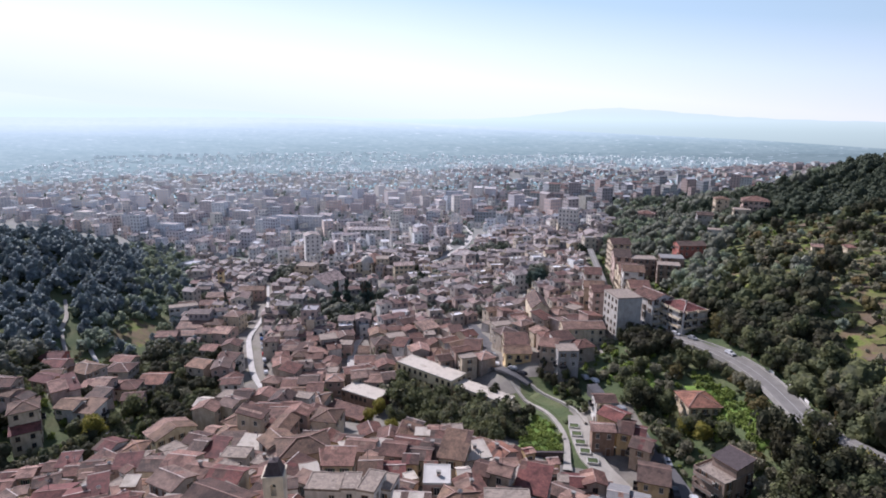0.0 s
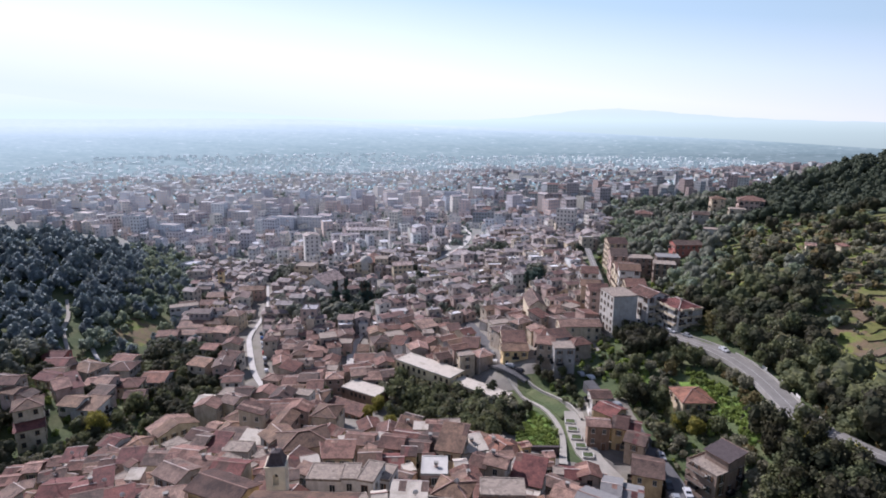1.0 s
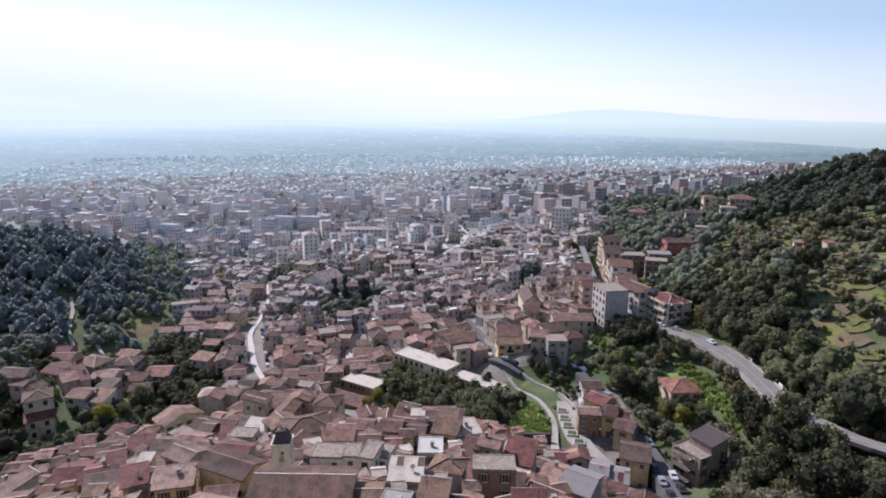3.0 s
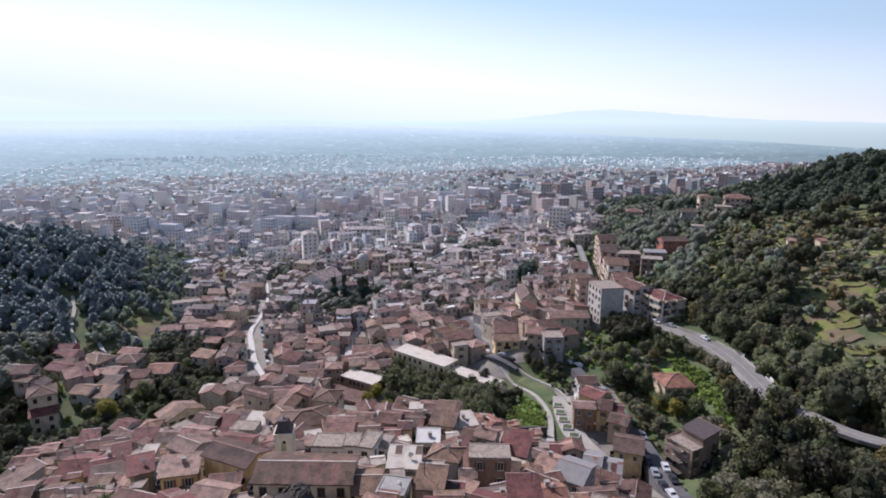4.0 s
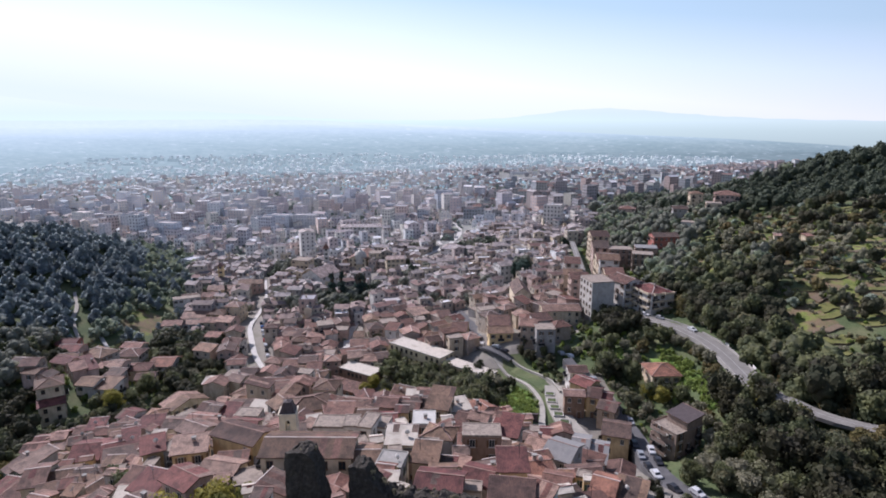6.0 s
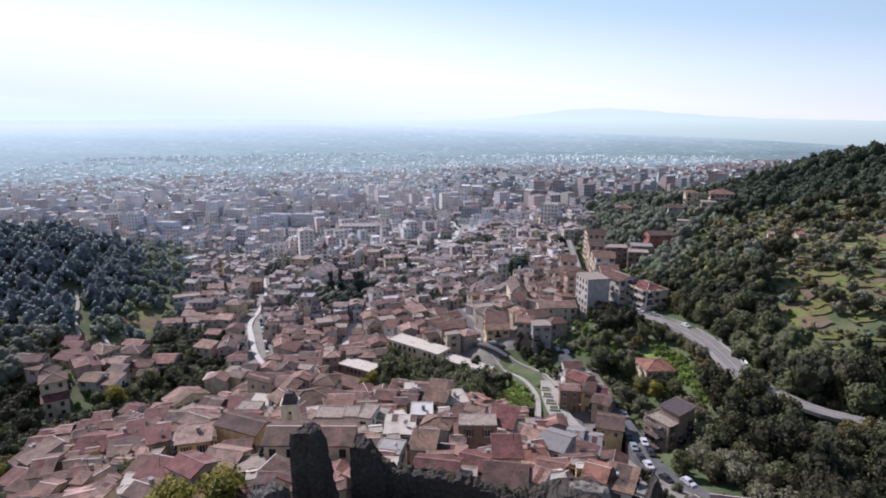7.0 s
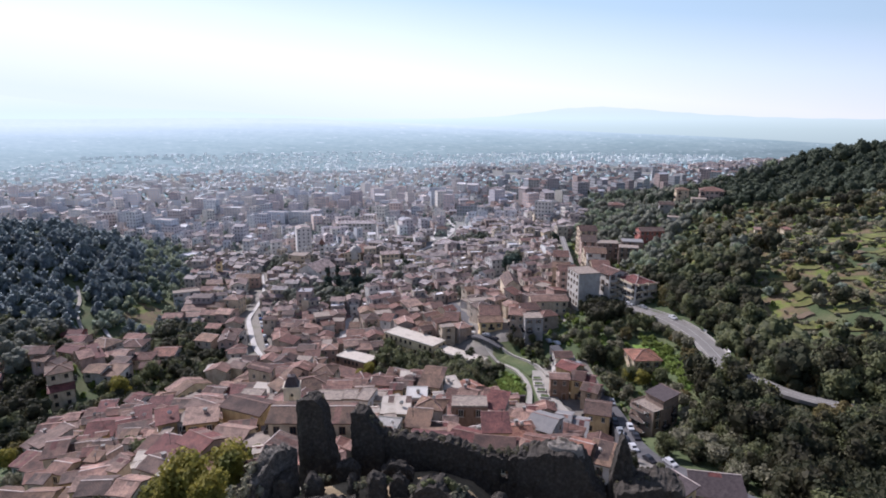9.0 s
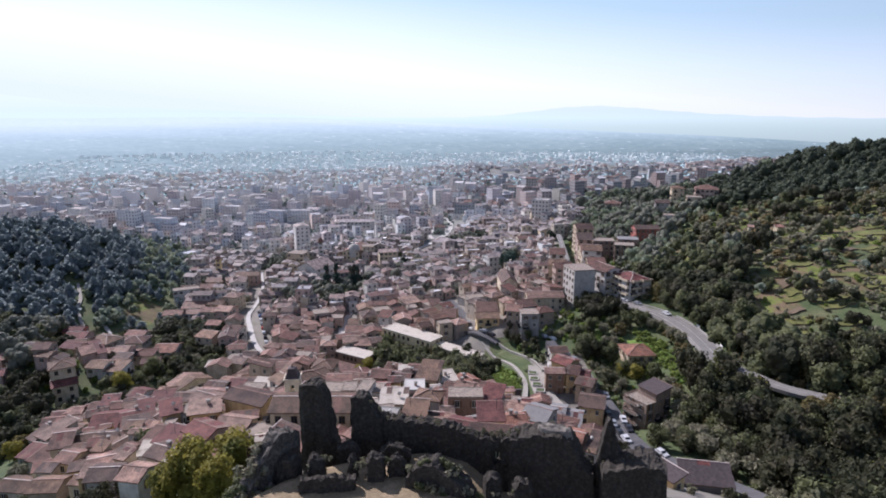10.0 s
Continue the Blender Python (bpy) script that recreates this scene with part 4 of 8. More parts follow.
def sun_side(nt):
    """How bright the painted haze is by bearing: brightest under the sun, greyer and warmer away from it."""
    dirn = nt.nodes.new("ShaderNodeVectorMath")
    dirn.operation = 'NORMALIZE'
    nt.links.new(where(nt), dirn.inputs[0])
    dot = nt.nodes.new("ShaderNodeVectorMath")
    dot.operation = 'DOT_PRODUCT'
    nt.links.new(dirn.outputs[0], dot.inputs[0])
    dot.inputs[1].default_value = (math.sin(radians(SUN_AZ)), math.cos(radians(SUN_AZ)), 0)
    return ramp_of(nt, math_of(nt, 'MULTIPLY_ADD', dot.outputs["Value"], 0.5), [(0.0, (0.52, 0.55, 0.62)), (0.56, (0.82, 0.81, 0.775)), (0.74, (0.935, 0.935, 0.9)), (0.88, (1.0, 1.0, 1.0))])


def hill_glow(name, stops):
    """Mountains with bright haze painted into their glow, paler towards their crests."""
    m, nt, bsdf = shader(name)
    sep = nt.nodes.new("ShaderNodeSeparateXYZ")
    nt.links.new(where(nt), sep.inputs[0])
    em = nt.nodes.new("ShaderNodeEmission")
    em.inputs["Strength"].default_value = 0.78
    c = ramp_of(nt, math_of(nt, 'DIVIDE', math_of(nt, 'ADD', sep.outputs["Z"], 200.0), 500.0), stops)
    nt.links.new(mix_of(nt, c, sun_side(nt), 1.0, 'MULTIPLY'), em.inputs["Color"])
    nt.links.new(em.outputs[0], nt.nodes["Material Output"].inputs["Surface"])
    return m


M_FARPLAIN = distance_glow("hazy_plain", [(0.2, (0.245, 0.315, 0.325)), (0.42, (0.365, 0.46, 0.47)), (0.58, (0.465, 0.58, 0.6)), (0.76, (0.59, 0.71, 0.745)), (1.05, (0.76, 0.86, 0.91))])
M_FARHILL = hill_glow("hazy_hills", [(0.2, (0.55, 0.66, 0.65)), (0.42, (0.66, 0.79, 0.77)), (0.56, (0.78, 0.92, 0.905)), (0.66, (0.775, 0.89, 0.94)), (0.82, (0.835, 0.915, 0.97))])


gx = spaced(200, 1750, 6, 1.12)
gx = [-v for v in gx[::-1]] + list(np.arange(-196, 199, 4.0)) + gx
gy = list(np.arange(-120, 320, 4.0)) + spaced(320, 1800, 5, 1.06)
GX, GY = np.meshgrid(gx, gy)
GZ = ground(GX, GY) + 0.25 * np.sin(GX * 0.31) * np.cos(GY * 0.27)
nx, ny = len(gx), len(gy)
gv = np.stack([GX, GY, GZ], -1).reshape(-1, 3)
gf, gs = [], []
for j in range(ny - 1):
    for i in range(nx - 1):
        k = j * nx + i
        gf.append((k, k + 1, k + nx + 1, k + nx))
        x, y = (gx[i] + gx[i + 1]) / 2, (gy[j] + gy[j + 1]) / 2
        town = bool(inside_town(x, y)) or (35 < x < 58 and 100 < y < 168) if y > 135 else 48 < y and np.interp(y, [50, 65, 85, 100, 122, 138], [-50, -68, -86, -97, -104, -88]) < x < 58
        garden = 256 < y < 282 and -160 < x < -142
        field = garden or x > 105 + 0.1 * (y - 150) and 130 < y < 302 and math.sin(x * 0.11 + y * 0.05) + math.sin(y * 0.13 - x * 0.02) > -0.5
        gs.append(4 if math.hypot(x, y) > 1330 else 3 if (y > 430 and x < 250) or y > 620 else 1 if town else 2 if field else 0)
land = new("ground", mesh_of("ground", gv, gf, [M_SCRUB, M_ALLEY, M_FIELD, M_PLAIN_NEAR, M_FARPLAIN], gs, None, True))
tagged(land, "hillside of scrub, terraced fields and paved alleys", "ground", "", "structure")


def far_edge(az):
    """Where the plain ends: angle below eye level, by bearing in degrees."""
    return np.interp(az, [-45, -12, 0, 20, 40], [0.2, 0.2, 0.8, 1.6, 2.4])


# the plain rises outward so that its rim fits the camera's skyline
FAR = []
for j in range(25):
    r = 1440 + (4500 - 1440) * j / 24
    for i in range(73):
        az = -54 + 1.5 * i
        z_end = 100 - 4500 * math.tan(radians(float(far_edge(az))))
        f = (j / 24) ** 0.9
        FAR.append((r * math.sin(radians(az)), r * math.cos(radians(az)), -20 + (z_end + 20) * f + (3 * math.sin(0.4 * i + j) if j else 0)))
far_f = [(j * 73 + i, j * 73 + i + 1, (j + 1) * 73 + i + 1, (j + 1) * 73 + i) for j in range(24) for i in range(72)]
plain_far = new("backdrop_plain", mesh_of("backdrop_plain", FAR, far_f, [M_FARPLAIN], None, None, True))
tagged(plain_far, "distant coastal plain fading into blue haze", "backdrop", "", "structure")


def sky_glow():
    """Sunlit haze low in the sky: white by the horizon, pale blue above, fading away from the sun."""
    m, nt, bsdf = shader("sky_haze")
    dirn = nt.nodes.new("ShaderNodeVectorMath")
    dirn.operation = 'NORMALIZE'
    nt.links.new(where(nt), dirn.inputs[0])
    sep = nt.nodes.new("ShaderNodeSeparateXYZ")
    nt.links.new(dirn.outputs[0], sep.inputs[0])
    c = ramp_of(nt, math_of(nt, 'ADD', sep.outputs["Z"], math_of(nt, 'MULTIPLY', sep.outputs["X"], 0.11)),
                [(0.0, (0.81, 0.89, 1.0)), (0.035, (0.9, 0.95, 1.03)), (0.085, (1.0, 1.02, 1.06)), (0.14, (0.84, 0.95, 1.04)), (0.21, (0.57, 0.75, 0.87)), (0.42, (0.36, 0.55, 0.76))])
    c = mix_of(nt, c, sun_side(nt), 1.0, 'MULTIPLY')
    em = nt.nodes.new("ShaderNodeEmission")
    em.inputs["Strength"].default_value = 0.78
    nt.links.new(c, em.inputs["Color"])
    nt.links.new(em.outputs[0], nt.nodes["Material Output"].inputs["Surface"])
    return m


sv = []
for j in range(9):
    el = radians(-5 + 33 * j / 8)
    for i in range(96):
        a = 6.28318 * i / 96
        sv.append((4850 * math.sin(a), 4850 * math.cos(a), 100 + 4850 * math.tan(el)))
sky_low = new("backdrop_sky", mesh_of("backdrop_sky", sv, [(j * 96 + i, j * 96 + (i + 1) % 96, (j + 1) * 96 + (i + 1) % 96, (j + 1) * 96 + i) for j in range(8) for i in range(96)], [sky_glow()], None, None, True))
tagged(sky_low, "bright hazy sky, white low down and pale blue above", "sky", "", "structure")
hill = []
for i in range(145):
    az = -54 + 0.75 * i
    up = 1.9 * math.exp(-((az + 38) / 9) ** 2) + 0.7 * math.exp(-((az + 22) / 9) ** 2) + 0.75 * math.exp(-((az - 14) / 6.5) ** 2) + 0.45 * math.exp(-((az - 20) / 9) ** 2) - 0.25
    up += 0.03 * math.sin(az * 1.7) + 0.02 * math.sin(az * 4.1)
    for e in (-3.5, up):
        hill.append((4700 * math.sin(radians(az)), 4700 * math.cos(radians(az)), 100 + 4700 * math.tan(radians(e))))
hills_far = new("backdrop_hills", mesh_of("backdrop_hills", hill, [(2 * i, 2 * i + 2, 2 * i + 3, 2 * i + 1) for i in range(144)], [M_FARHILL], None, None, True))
tagged(hills_far, "pale far mountains and sea almost lost in haze", "backdrop", "", "structure")


def ribbon(name, pts, widths, mat, label, category="road", lift=0.15, heights=None, thick=0.5, kind="structure"):
    """A road along a smooth line of points, with thickness."""
    P = [Vector((*p, 0)) for p in pts]
    line = []
    for i in range(len(P) - 1):
        a, b, c, d = P[max(i - 1, 0)], P[i], P[i + 1], P[min(i + 2, len(P) - 1)]
        n = max(2, int((c - b).length / 3))
        for k in range(n):
            t = k / n
            line.append((0.5 * ((2 * b) + (c - a) * t + (2 * a - 5 * b + 4 * c - d) * t * t + (3 * b - a - 3 * c + d) * t ** 3), (i + t) / (len(P) - 1)))
    line.append((P[-1], 1.0))
    v, f = [], []
    for k, (p, t) in enumerate(line):
        q = line[min(k + 1, len(line) - 1)][0] - line[max(k - 1, 0)][0]
        nrm = Vector((q.y, -q.x, 0)).normalized()
        w = float(np.interp(t, np.linspace(0, 1, len(widths)), widths)) / 2
        z = float(np.interp(t, np.linspace(0, 1, len(heights)), heights)) if heights else gz(p.x, p.y) + lift
        for s, dz in ((-1, 0), (1, 0), (1, -thick), (-1, -thick)):
            v.append((p.x + nrm.x * w * s, p.y + nrm.y * w * s, z + dz))
    for k in range(len(line) - 1):
        a, b = 4 * k, 4 * k + 4
        f += [(a, a + 1, b + 1, b), (a + 1, a + 2, b + 2, b + 1), (a + 3, a, b, b + 3)]
    ob = new(name, mesh_of(name, v, f, [mat]))
    return tagged(ob, label, category, "", kind), line

# ---- castle ruin on its crag ----
def ruin(s, line, thick, base, rough=0.17, step=0.22, seed=0.0):
    """A broken wall along x, y, top points: rugged faces and a jagged crest, added to the shape."""
    pts = []
    for i in range(len(line) - 1):
        (x0, y0, t0), (x1, y1, t1) = line[i], line[i + 1]
        n = max(1, int(math.hypot(x1 - x0, y1 - y0, (t1 - t0) * 0.5) / step))
        pts += [(x0 + (x1 - x0) * k / n, y0 + (y1 - y0) * k / n, t0 + (t1 - t0) * k / n) for k in range(n)]
    pts.append(line[-1])
    rings = []
    for k, (x, y, t) in enumerate(pts):
        a, b = pts[max(k - 1, 0)], pts[min(k + 1, len(pts) - 1)]
        d = Vector((b[0] - a[0], b[1] - a[1], 0)).normalized()
        nrm = Vector((-d.y, d.x, 0))
        t += 0.35 * noise.noise((x * 1.3 + seed, y * 1.3, 7)) + 0.16 * noise.noise((x * 3.9, y * 3.9 + seed, 3)) + 0.08 * noise.noise((x * 9, y * 9, seed))
        ring = []
        levels = 26
        for side in (-1, 1):
            hs = [base + (t - base) * j / levels for j in range(levels + 1)]
            if side == 1:
                hs = hs[::-1]
                for u in (-0.7, -0.4, -0.1, 0.2, 0.5, 0.75):
                    p = Vector((x, y, t)) + nrm * u * thick * 0.45
                    q = p * 0.9 + Vector((seed, 0, 0))
                    ring.append(p + Vector(noise.noise_vector(q)) * rough + Vector(noise.noise_vector(q * 2.9)) * rough * 1.2 + Vector((0, 0, 0.3 * (1 - u * u) * noise.noise(q * 1.7))))
            for j, z in enumerate(hs):
                f = (z - base) / max(0.1, t - base)
                w = thick / 2 * (1.1 - 0.2 * f)
                p = Vector((x, y, z)) + nrm * side * w
                q = p * 0.9 + Vector((seed, 0, 0))
                p += Vector(noise.noise_vector(q)) * rough * 0.8 + Vector(noise.noise_vector(q * 2.9)) * rough * 0.9 + Vector(noise.noise_vector(q * 6.1)) * rough * 0.8
                ring.append(p)
        rings.append(ring)
    m = len(rings[0])
    k0 = len(s.v)
    for ring in rings:
        s.v += [tuple(p) for p in ring]
    for i in range(len(rings) - 1):
        for j in range(m - 1):
            a = k0 + i * m + j
            s.f.append((a, a + m, a + m + 1, a + 1))
            s.s.append(0)
            s.uv += [(0, 0)] * 4
    for i in (0, len(rings) - 1):
        s.f.append(tuple(k0 + i * m + j for j in (range(m) if i else range(m - 1, -1, -1))))
        s.s.append(0)
        s.uv += [(0, 0)] * m


def ruin_thing(name, label, runs, category="ruin", mat=M_ROCK):
    s = Shape()
    for line, thick, base, seed in runs:
        ruin(s, line, thick, base, seed=seed)
    return tagged(new(name, s.mesh(name, [mat])), label, category, "castle ruin")


ruin_thing("ruined_tower", "tall dark stub of a ruined stone tower", [([(-13.8, 30.2, 68.8), (-13.5, 30, 69.0), (-12.5, 30, 69.2), (-11.8, 29.8, 69.0), (-11.4, 29.8, 68.2), (-11.0, 29.7, 66.2), (-10.4, 29.6, 63.4), (-9.9, 29.6, 61)], 2.3, 52, 0.0)])
ruin_thing("ruined_tower", "broken dark stone tower beside a gap", [([(-8.1, 30.6, 67.0), (-7.8, 30.5, 67.2), (-6.9, 30.4, 67.2), (-6.4, 30.3, 66.8), (-6.0, 30.2, 65.8), (-5.2, 30.1, 64.9), (-4.7, 30.1, 64.6)], 2.3, 52, 4.0)])
ruin_thing("ruined_wall", "long ruined castle wall of dark stone with weeds on its crest", [
    ([(-5, 30.2, 64.6), (-1.8, 29.4, 64.5), (0.9, 28.7, 64.7), (3.5, 28.0, 64.4), (6.2, 27.3, 63.8), (8.2, 26.8, 63.5)], 1.7, 50, 9.0),
    ([(9.2, 26.5, 63.7), (10.6, 26.2, 64.5)], 2.2, 50, 10.0),
    ([(8.1, 26.8, 60.4), (9.3, 26.5, 60.4)], 1.6, 50, 11.0),
    ([(7.8, 26.9, 63.4), (9.6, 26.4, 63.6)], 1.5, 62.2, 12.0)])
apse = ruin_thing("ruined_apse", "rounded ruin of an apse, its worn top painted sunlit pale", [([(10.3, 26.4, 64.2), (13.0, 25.6, 65.2), (14.9, 25.2, 65.4), (16.7, 24.7, 65.0), (17.6, 24.4, 63.4), (18.2, 24.2, 61.8), (19.2, 24.0, 61.0)], 3.6, 50, 14.0)])
# paler stone laid over the worn top, sunlight painted into its colour
worn = Shape()
for j in range(6):
    for i in range(20):
        q = []
        for jj, ii in ((j, i), (j, i + 1), (j + 1, i + 1), (j + 1, i)):
            a, r = 6.2832 * (ii % 20) / 20, jj / 6
            x, y = 2.1 * r * math.cos(a), 1.0 * r * math.sin(a)
            q.append((14.9 + x, 25.0 - 0.27 * x + y, 65.5 + 0.4 * (1 - r * r) - (1.2 if jj == 6 else 0) + 0.3 * noise.noise((x * 2.2, y * 2.2, 1))))
        if j == 0:
            q = [q[0]] + q[2:]
        worn.face(q[::-1], 0)
part("worn_top", worn, [M_ROCK_PALE], apse, "weathered top of the apse, sunlight put into its pale colour")
ruin_thing("ruined_pinnacle", "leaning spike of ruined masonry", [([(19.4, 23.8, 62), (20.0, 23.7, 65.5), (20.5, 23.6, 67.7), (21.1, 23.5, 66.2), (21.9, 23.3, 63.4)], 1.6, 50, 21.0)])
ruin_thing("ruined_bastion", "squat dark ruined corner bastion", [([(19.6, 22.4, 62.8), (22, 22.0, 63.5), (24, 21.6, 64), (26, 21.2, 63.6)], 4.4, 46, 25.0)])
ruin_thing("rock_crag", "grey weathered crag below the castle", [
    ([(-20.5, 16, 56), (-19.5, 19.5, 59), (-17.8, 22.5, 63.2), (-16, 24.6, 66), (-14.6, 27, 64.6)], 1.9, 42, 31.0), ([(-22.6, 17.5, 53), (-21.2, 20.5, 56.5), (-19.6, 23.5, 60), (-17.6, 26, 62)], 1.6, 42, 33.0), ([(-18.2, 16.5, 54), (-17.4, 19.5, 57), (-16, 22, 61)], 1.5, 42, 36.0)], "rock", M_CRAG)
ruin_thing("ruined_inner_wall", "low remnant of an inner castle wall", [([(-12.6, 20.2, 62.6), (-9.6, 20.4, 62.8), (-6.9, 20.6, 62.7)], 1.0, 59.5, 41.0)])
for i, (bx, by, bw, bt, bs) in enumerate(((-11.4, 22.8, 1.7, 63.9, 1.4), (-7.4, 22.6, 0.8, 63.8, 0.9), (-4.9, 22.2, 1.9, 64.3, 1.5), (-2.6, 23.0, 2.0, 63.6, 1.2), (-8.4, 26.5, 2.6, 63.2, 1.3),
                                         (-3.0, 26.0, 3.4, 63.2, 1.3), (7.6, 20.6, 1.8, 62.9, 1.4), (10.6, 19.8, 2.0, 62.6, 1.5), (-14.5, 23.5, 2.2, 63.4, 1.8))):
    ruin_thing("ruined_inner_wall", "stump of a ruined inner wall of dark stone", [([(bx - bw / 2, by, bt - 0.8), (bx - bw * 0.2, by + 0.1, bt), (bx + bw * 0.25, by, bt - 0.2), (bx + bw / 2, by - 0.1, bt - 1.0)], bs, 59.5, 50.0 + 3 * i)])
ruin_thing("ruined_inner_wall", "overgrown mound of a collapsed castle wall", [([(-1.3, 21.7, 62.6), (0.2, 21.3, 64.2), (1.5, 21, 64.3), (3, 20.4, 63.6), (4.4, 19.8, 62.6), (5.8, 19.2, 60.6)], 2.6, 58, 91.0)])
# court of the castle: a trodden, dry-grass terrace
court_v, court_f = [], []
cn = 30
for j in range(cn + 1):
    for i in range(cn + 1):
        a, r = 6.2832 * i / cn, j / cn
        x, y = 3 + 24.5 * r * math.cos(a), 14 + 15 * r * math.sin(a)
        z = 61.6 - 0.4 * r - 4.5 * min(1, max(0, (x - 4) / 6)) + 0.25 * noise.noise((x * 0.5, y * 0.5, 2)) if j < cn - 2 else 60.8 - 4.5 * min(1, max(0, (x - 4) / 6)) - 7 * (j - cn + 3)
        court_v.append((x, y, z))
for j in range(cn):
    for i in range(cn):
        a = j * (cn + 1) + i
        court_f.append((a, a + cn + 1, a + cn + 2, a + 1))
court = new("castle_court", mesh_of("castle_court", court_v, court_f, [M_DRY], None, None, True))
tagged(court, "dry-grass terrace inside the castle ruin", "ground", "", "structure")


def creeper(name, label, lines, kinds, gap, size, seed, parent=None):
    """Weeds and ivy rooted along the crests of ruined walls: lines of x, y, z."""
    rg = np.random.RandomState(seed)
    q, sl = [], []
    for line in lines:
        for (x0, y0, z0), (x1, y1, z1) in zip(line[:-1], line[1:]):
            n = max(1, int(math.dist((x0, y0, z0), (x1, y1, z1)) / gap))
            for k in range(n):
                if rg.rand() < 0.25:
                    continue
                t, i = (k + rg.rand()) / n, rg.randint(len(kinds))
                c = TREES[kinds[i]][2]
                at = np.array([x0 + (x1 - x0) * t + rg.normal() * 0.35, y0 + (y1 - y0) * t + rg.normal() * 0.35, z0 + (z1 - z0) * t - 0.15])
                q.append(c * rg.uniform(*size) * np.array([1, 1, rg.uniform(0.6, 1.3)]) + at)
                sl.append(np.full(len(c), i))
    ob = new(name, quads_mesh(name, np.concatenate(q), [TREES[k][0].materials[0] for k in kinds], np.concatenate(sl)))
    return tagged(ob, label, "weeds", "", "stuff")


creeper("wall_weeds", "dry grey-green weeds on the crests of the ruin", [
    [(-13.7, 30, 68.8), (-11.7, 29.8, 68.8)], [(-7.9, 30.5, 66.9), (-6.6, 30.3, 66.9), (-5.2, 30.1, 64.8)], [(-5, 30.2, 64.4), (-1.8, 29.4, 64.4), (0.9, 28.7, 64.6), (3.5, 28, 64.3), (6.2, 27.3, 63.7), (10.6, 26.2, 64.3)],
    [(10.3, 27, 64.2), (14.9, 26.5, 65.0), (17.4, 25.7, 63.3), (19.2, 24.8, 60.9)], [(19.8, 22.4, 62.7), (23.9, 21.7, 63.8)], [(-20.5, 16, 55.8), (-19.3, 19.6, 58.8), (-17.8, 22.5, 62.8), (-16, 24.6, 65.6)], [(-21.6, 16.4, 53.4), (-20.8, 19.4, 56.2), (-19.2, 22.8, 60.4), (-17.4, 25.4, 63.8)], [(-18.6, 15.6, 53.6), (-17.6, 18.6, 56.8), (-16.4, 21.2, 60.6)]], ["crest_weed", "crest_weed", "crest_weed", "crest_weed", "crest_weed"], 0.13, (0.2, 0.5), 3)
creeper("ivy_mound", "dark ivy and brambles over a collapsed inner wall", [[(-1.2, 21.2, 62.4), (0.8, 21.0, 64.1), (3, 20.2, 63.2), (5.6, 19, 60.8)], [(0, 20.2, 61.6), (2.8, 19.4, 61.2)]], ["bush_dark", "olive_bush", "bush_dark"], 0.3, (0.3, 0.55), 8)
creeper("ivy_mound", "brambles among the fallen stones of the ruin", [[(-12.4, 22.6, 62.8), (-10.4, 22.8, 62.8)], [(-7, 22.6, 62.6), (-3.4, 22.6, 63.2)], [(7, 20.4, 61.4), (11.2, 19.8, 61)]], ["bush_dark", "olive_bush"], 0.45, (0.2, 0.4), 9)
creeper("crag_scrub", "grey-green scrub and dry weeds over the crag", [[(-22.2, 15, 52.6), (-20.9, 19, 57.2), (-18.6, 22.4, 61.6), (-16.4, 25, 64.6)], [(-20.2, 15.4, 53.4), (-19, 19.2, 57.6), (-17.2, 22, 62)], [(-17.6, 15, 53.6), (-16.6, 18.6, 57), (-15, 21.6, 61)], [(-24, 17, 51.5), (-22, 21, 56), (-19.6, 25, 60)]],
        ["crest_weed", "olive_bush", "crest_weed", "bush_dark"], 0.28, (0.35, 0.8), 11)
# ---- roads ----
ROAD = [(87, 356), (77, 290), (72, 257), (70.5, 232), (72, 216), (77, 208), (84.6, 198), (90.3, 186), (93.5, 173), (94, 160), (92.8, 147), (92, 136), (95.5, 126), (101, 115), (115, 105), (140, 96)]
ROAD_Z = [21, 22, 22, 21.3, 21.2, 21.6, 22.5, 23.5, 24, 24.2, 24.5, 24.6, 24.8, 25.3, 26, 27]
road, road_line = ribbon("road", ROAD, [3.2, 3.2, 3.6, 5, 6, 6.4, 6.6, 6.6, 6.2, 5, 4.4, 4.4], M_ASPHALT, "grey two-lane asphalt hill road", heights=ROAD_Z, thick=1.0)


def offset_line(line, off):
    out = []
    for k, (p, t) in enumerate(line):
        q = line[min(k + 1, len(line) - 1)][0] - line[max(k - 1, 0)][0]
        n = Vector((q.y, -q.x, 0)).normalized()
        out.append((p.x + n.x * off, p.y + n.y * off, float(np.interp(t, np.linspace(0, 1, len(ROAD_Z)), ROAD_Z))))
    return out


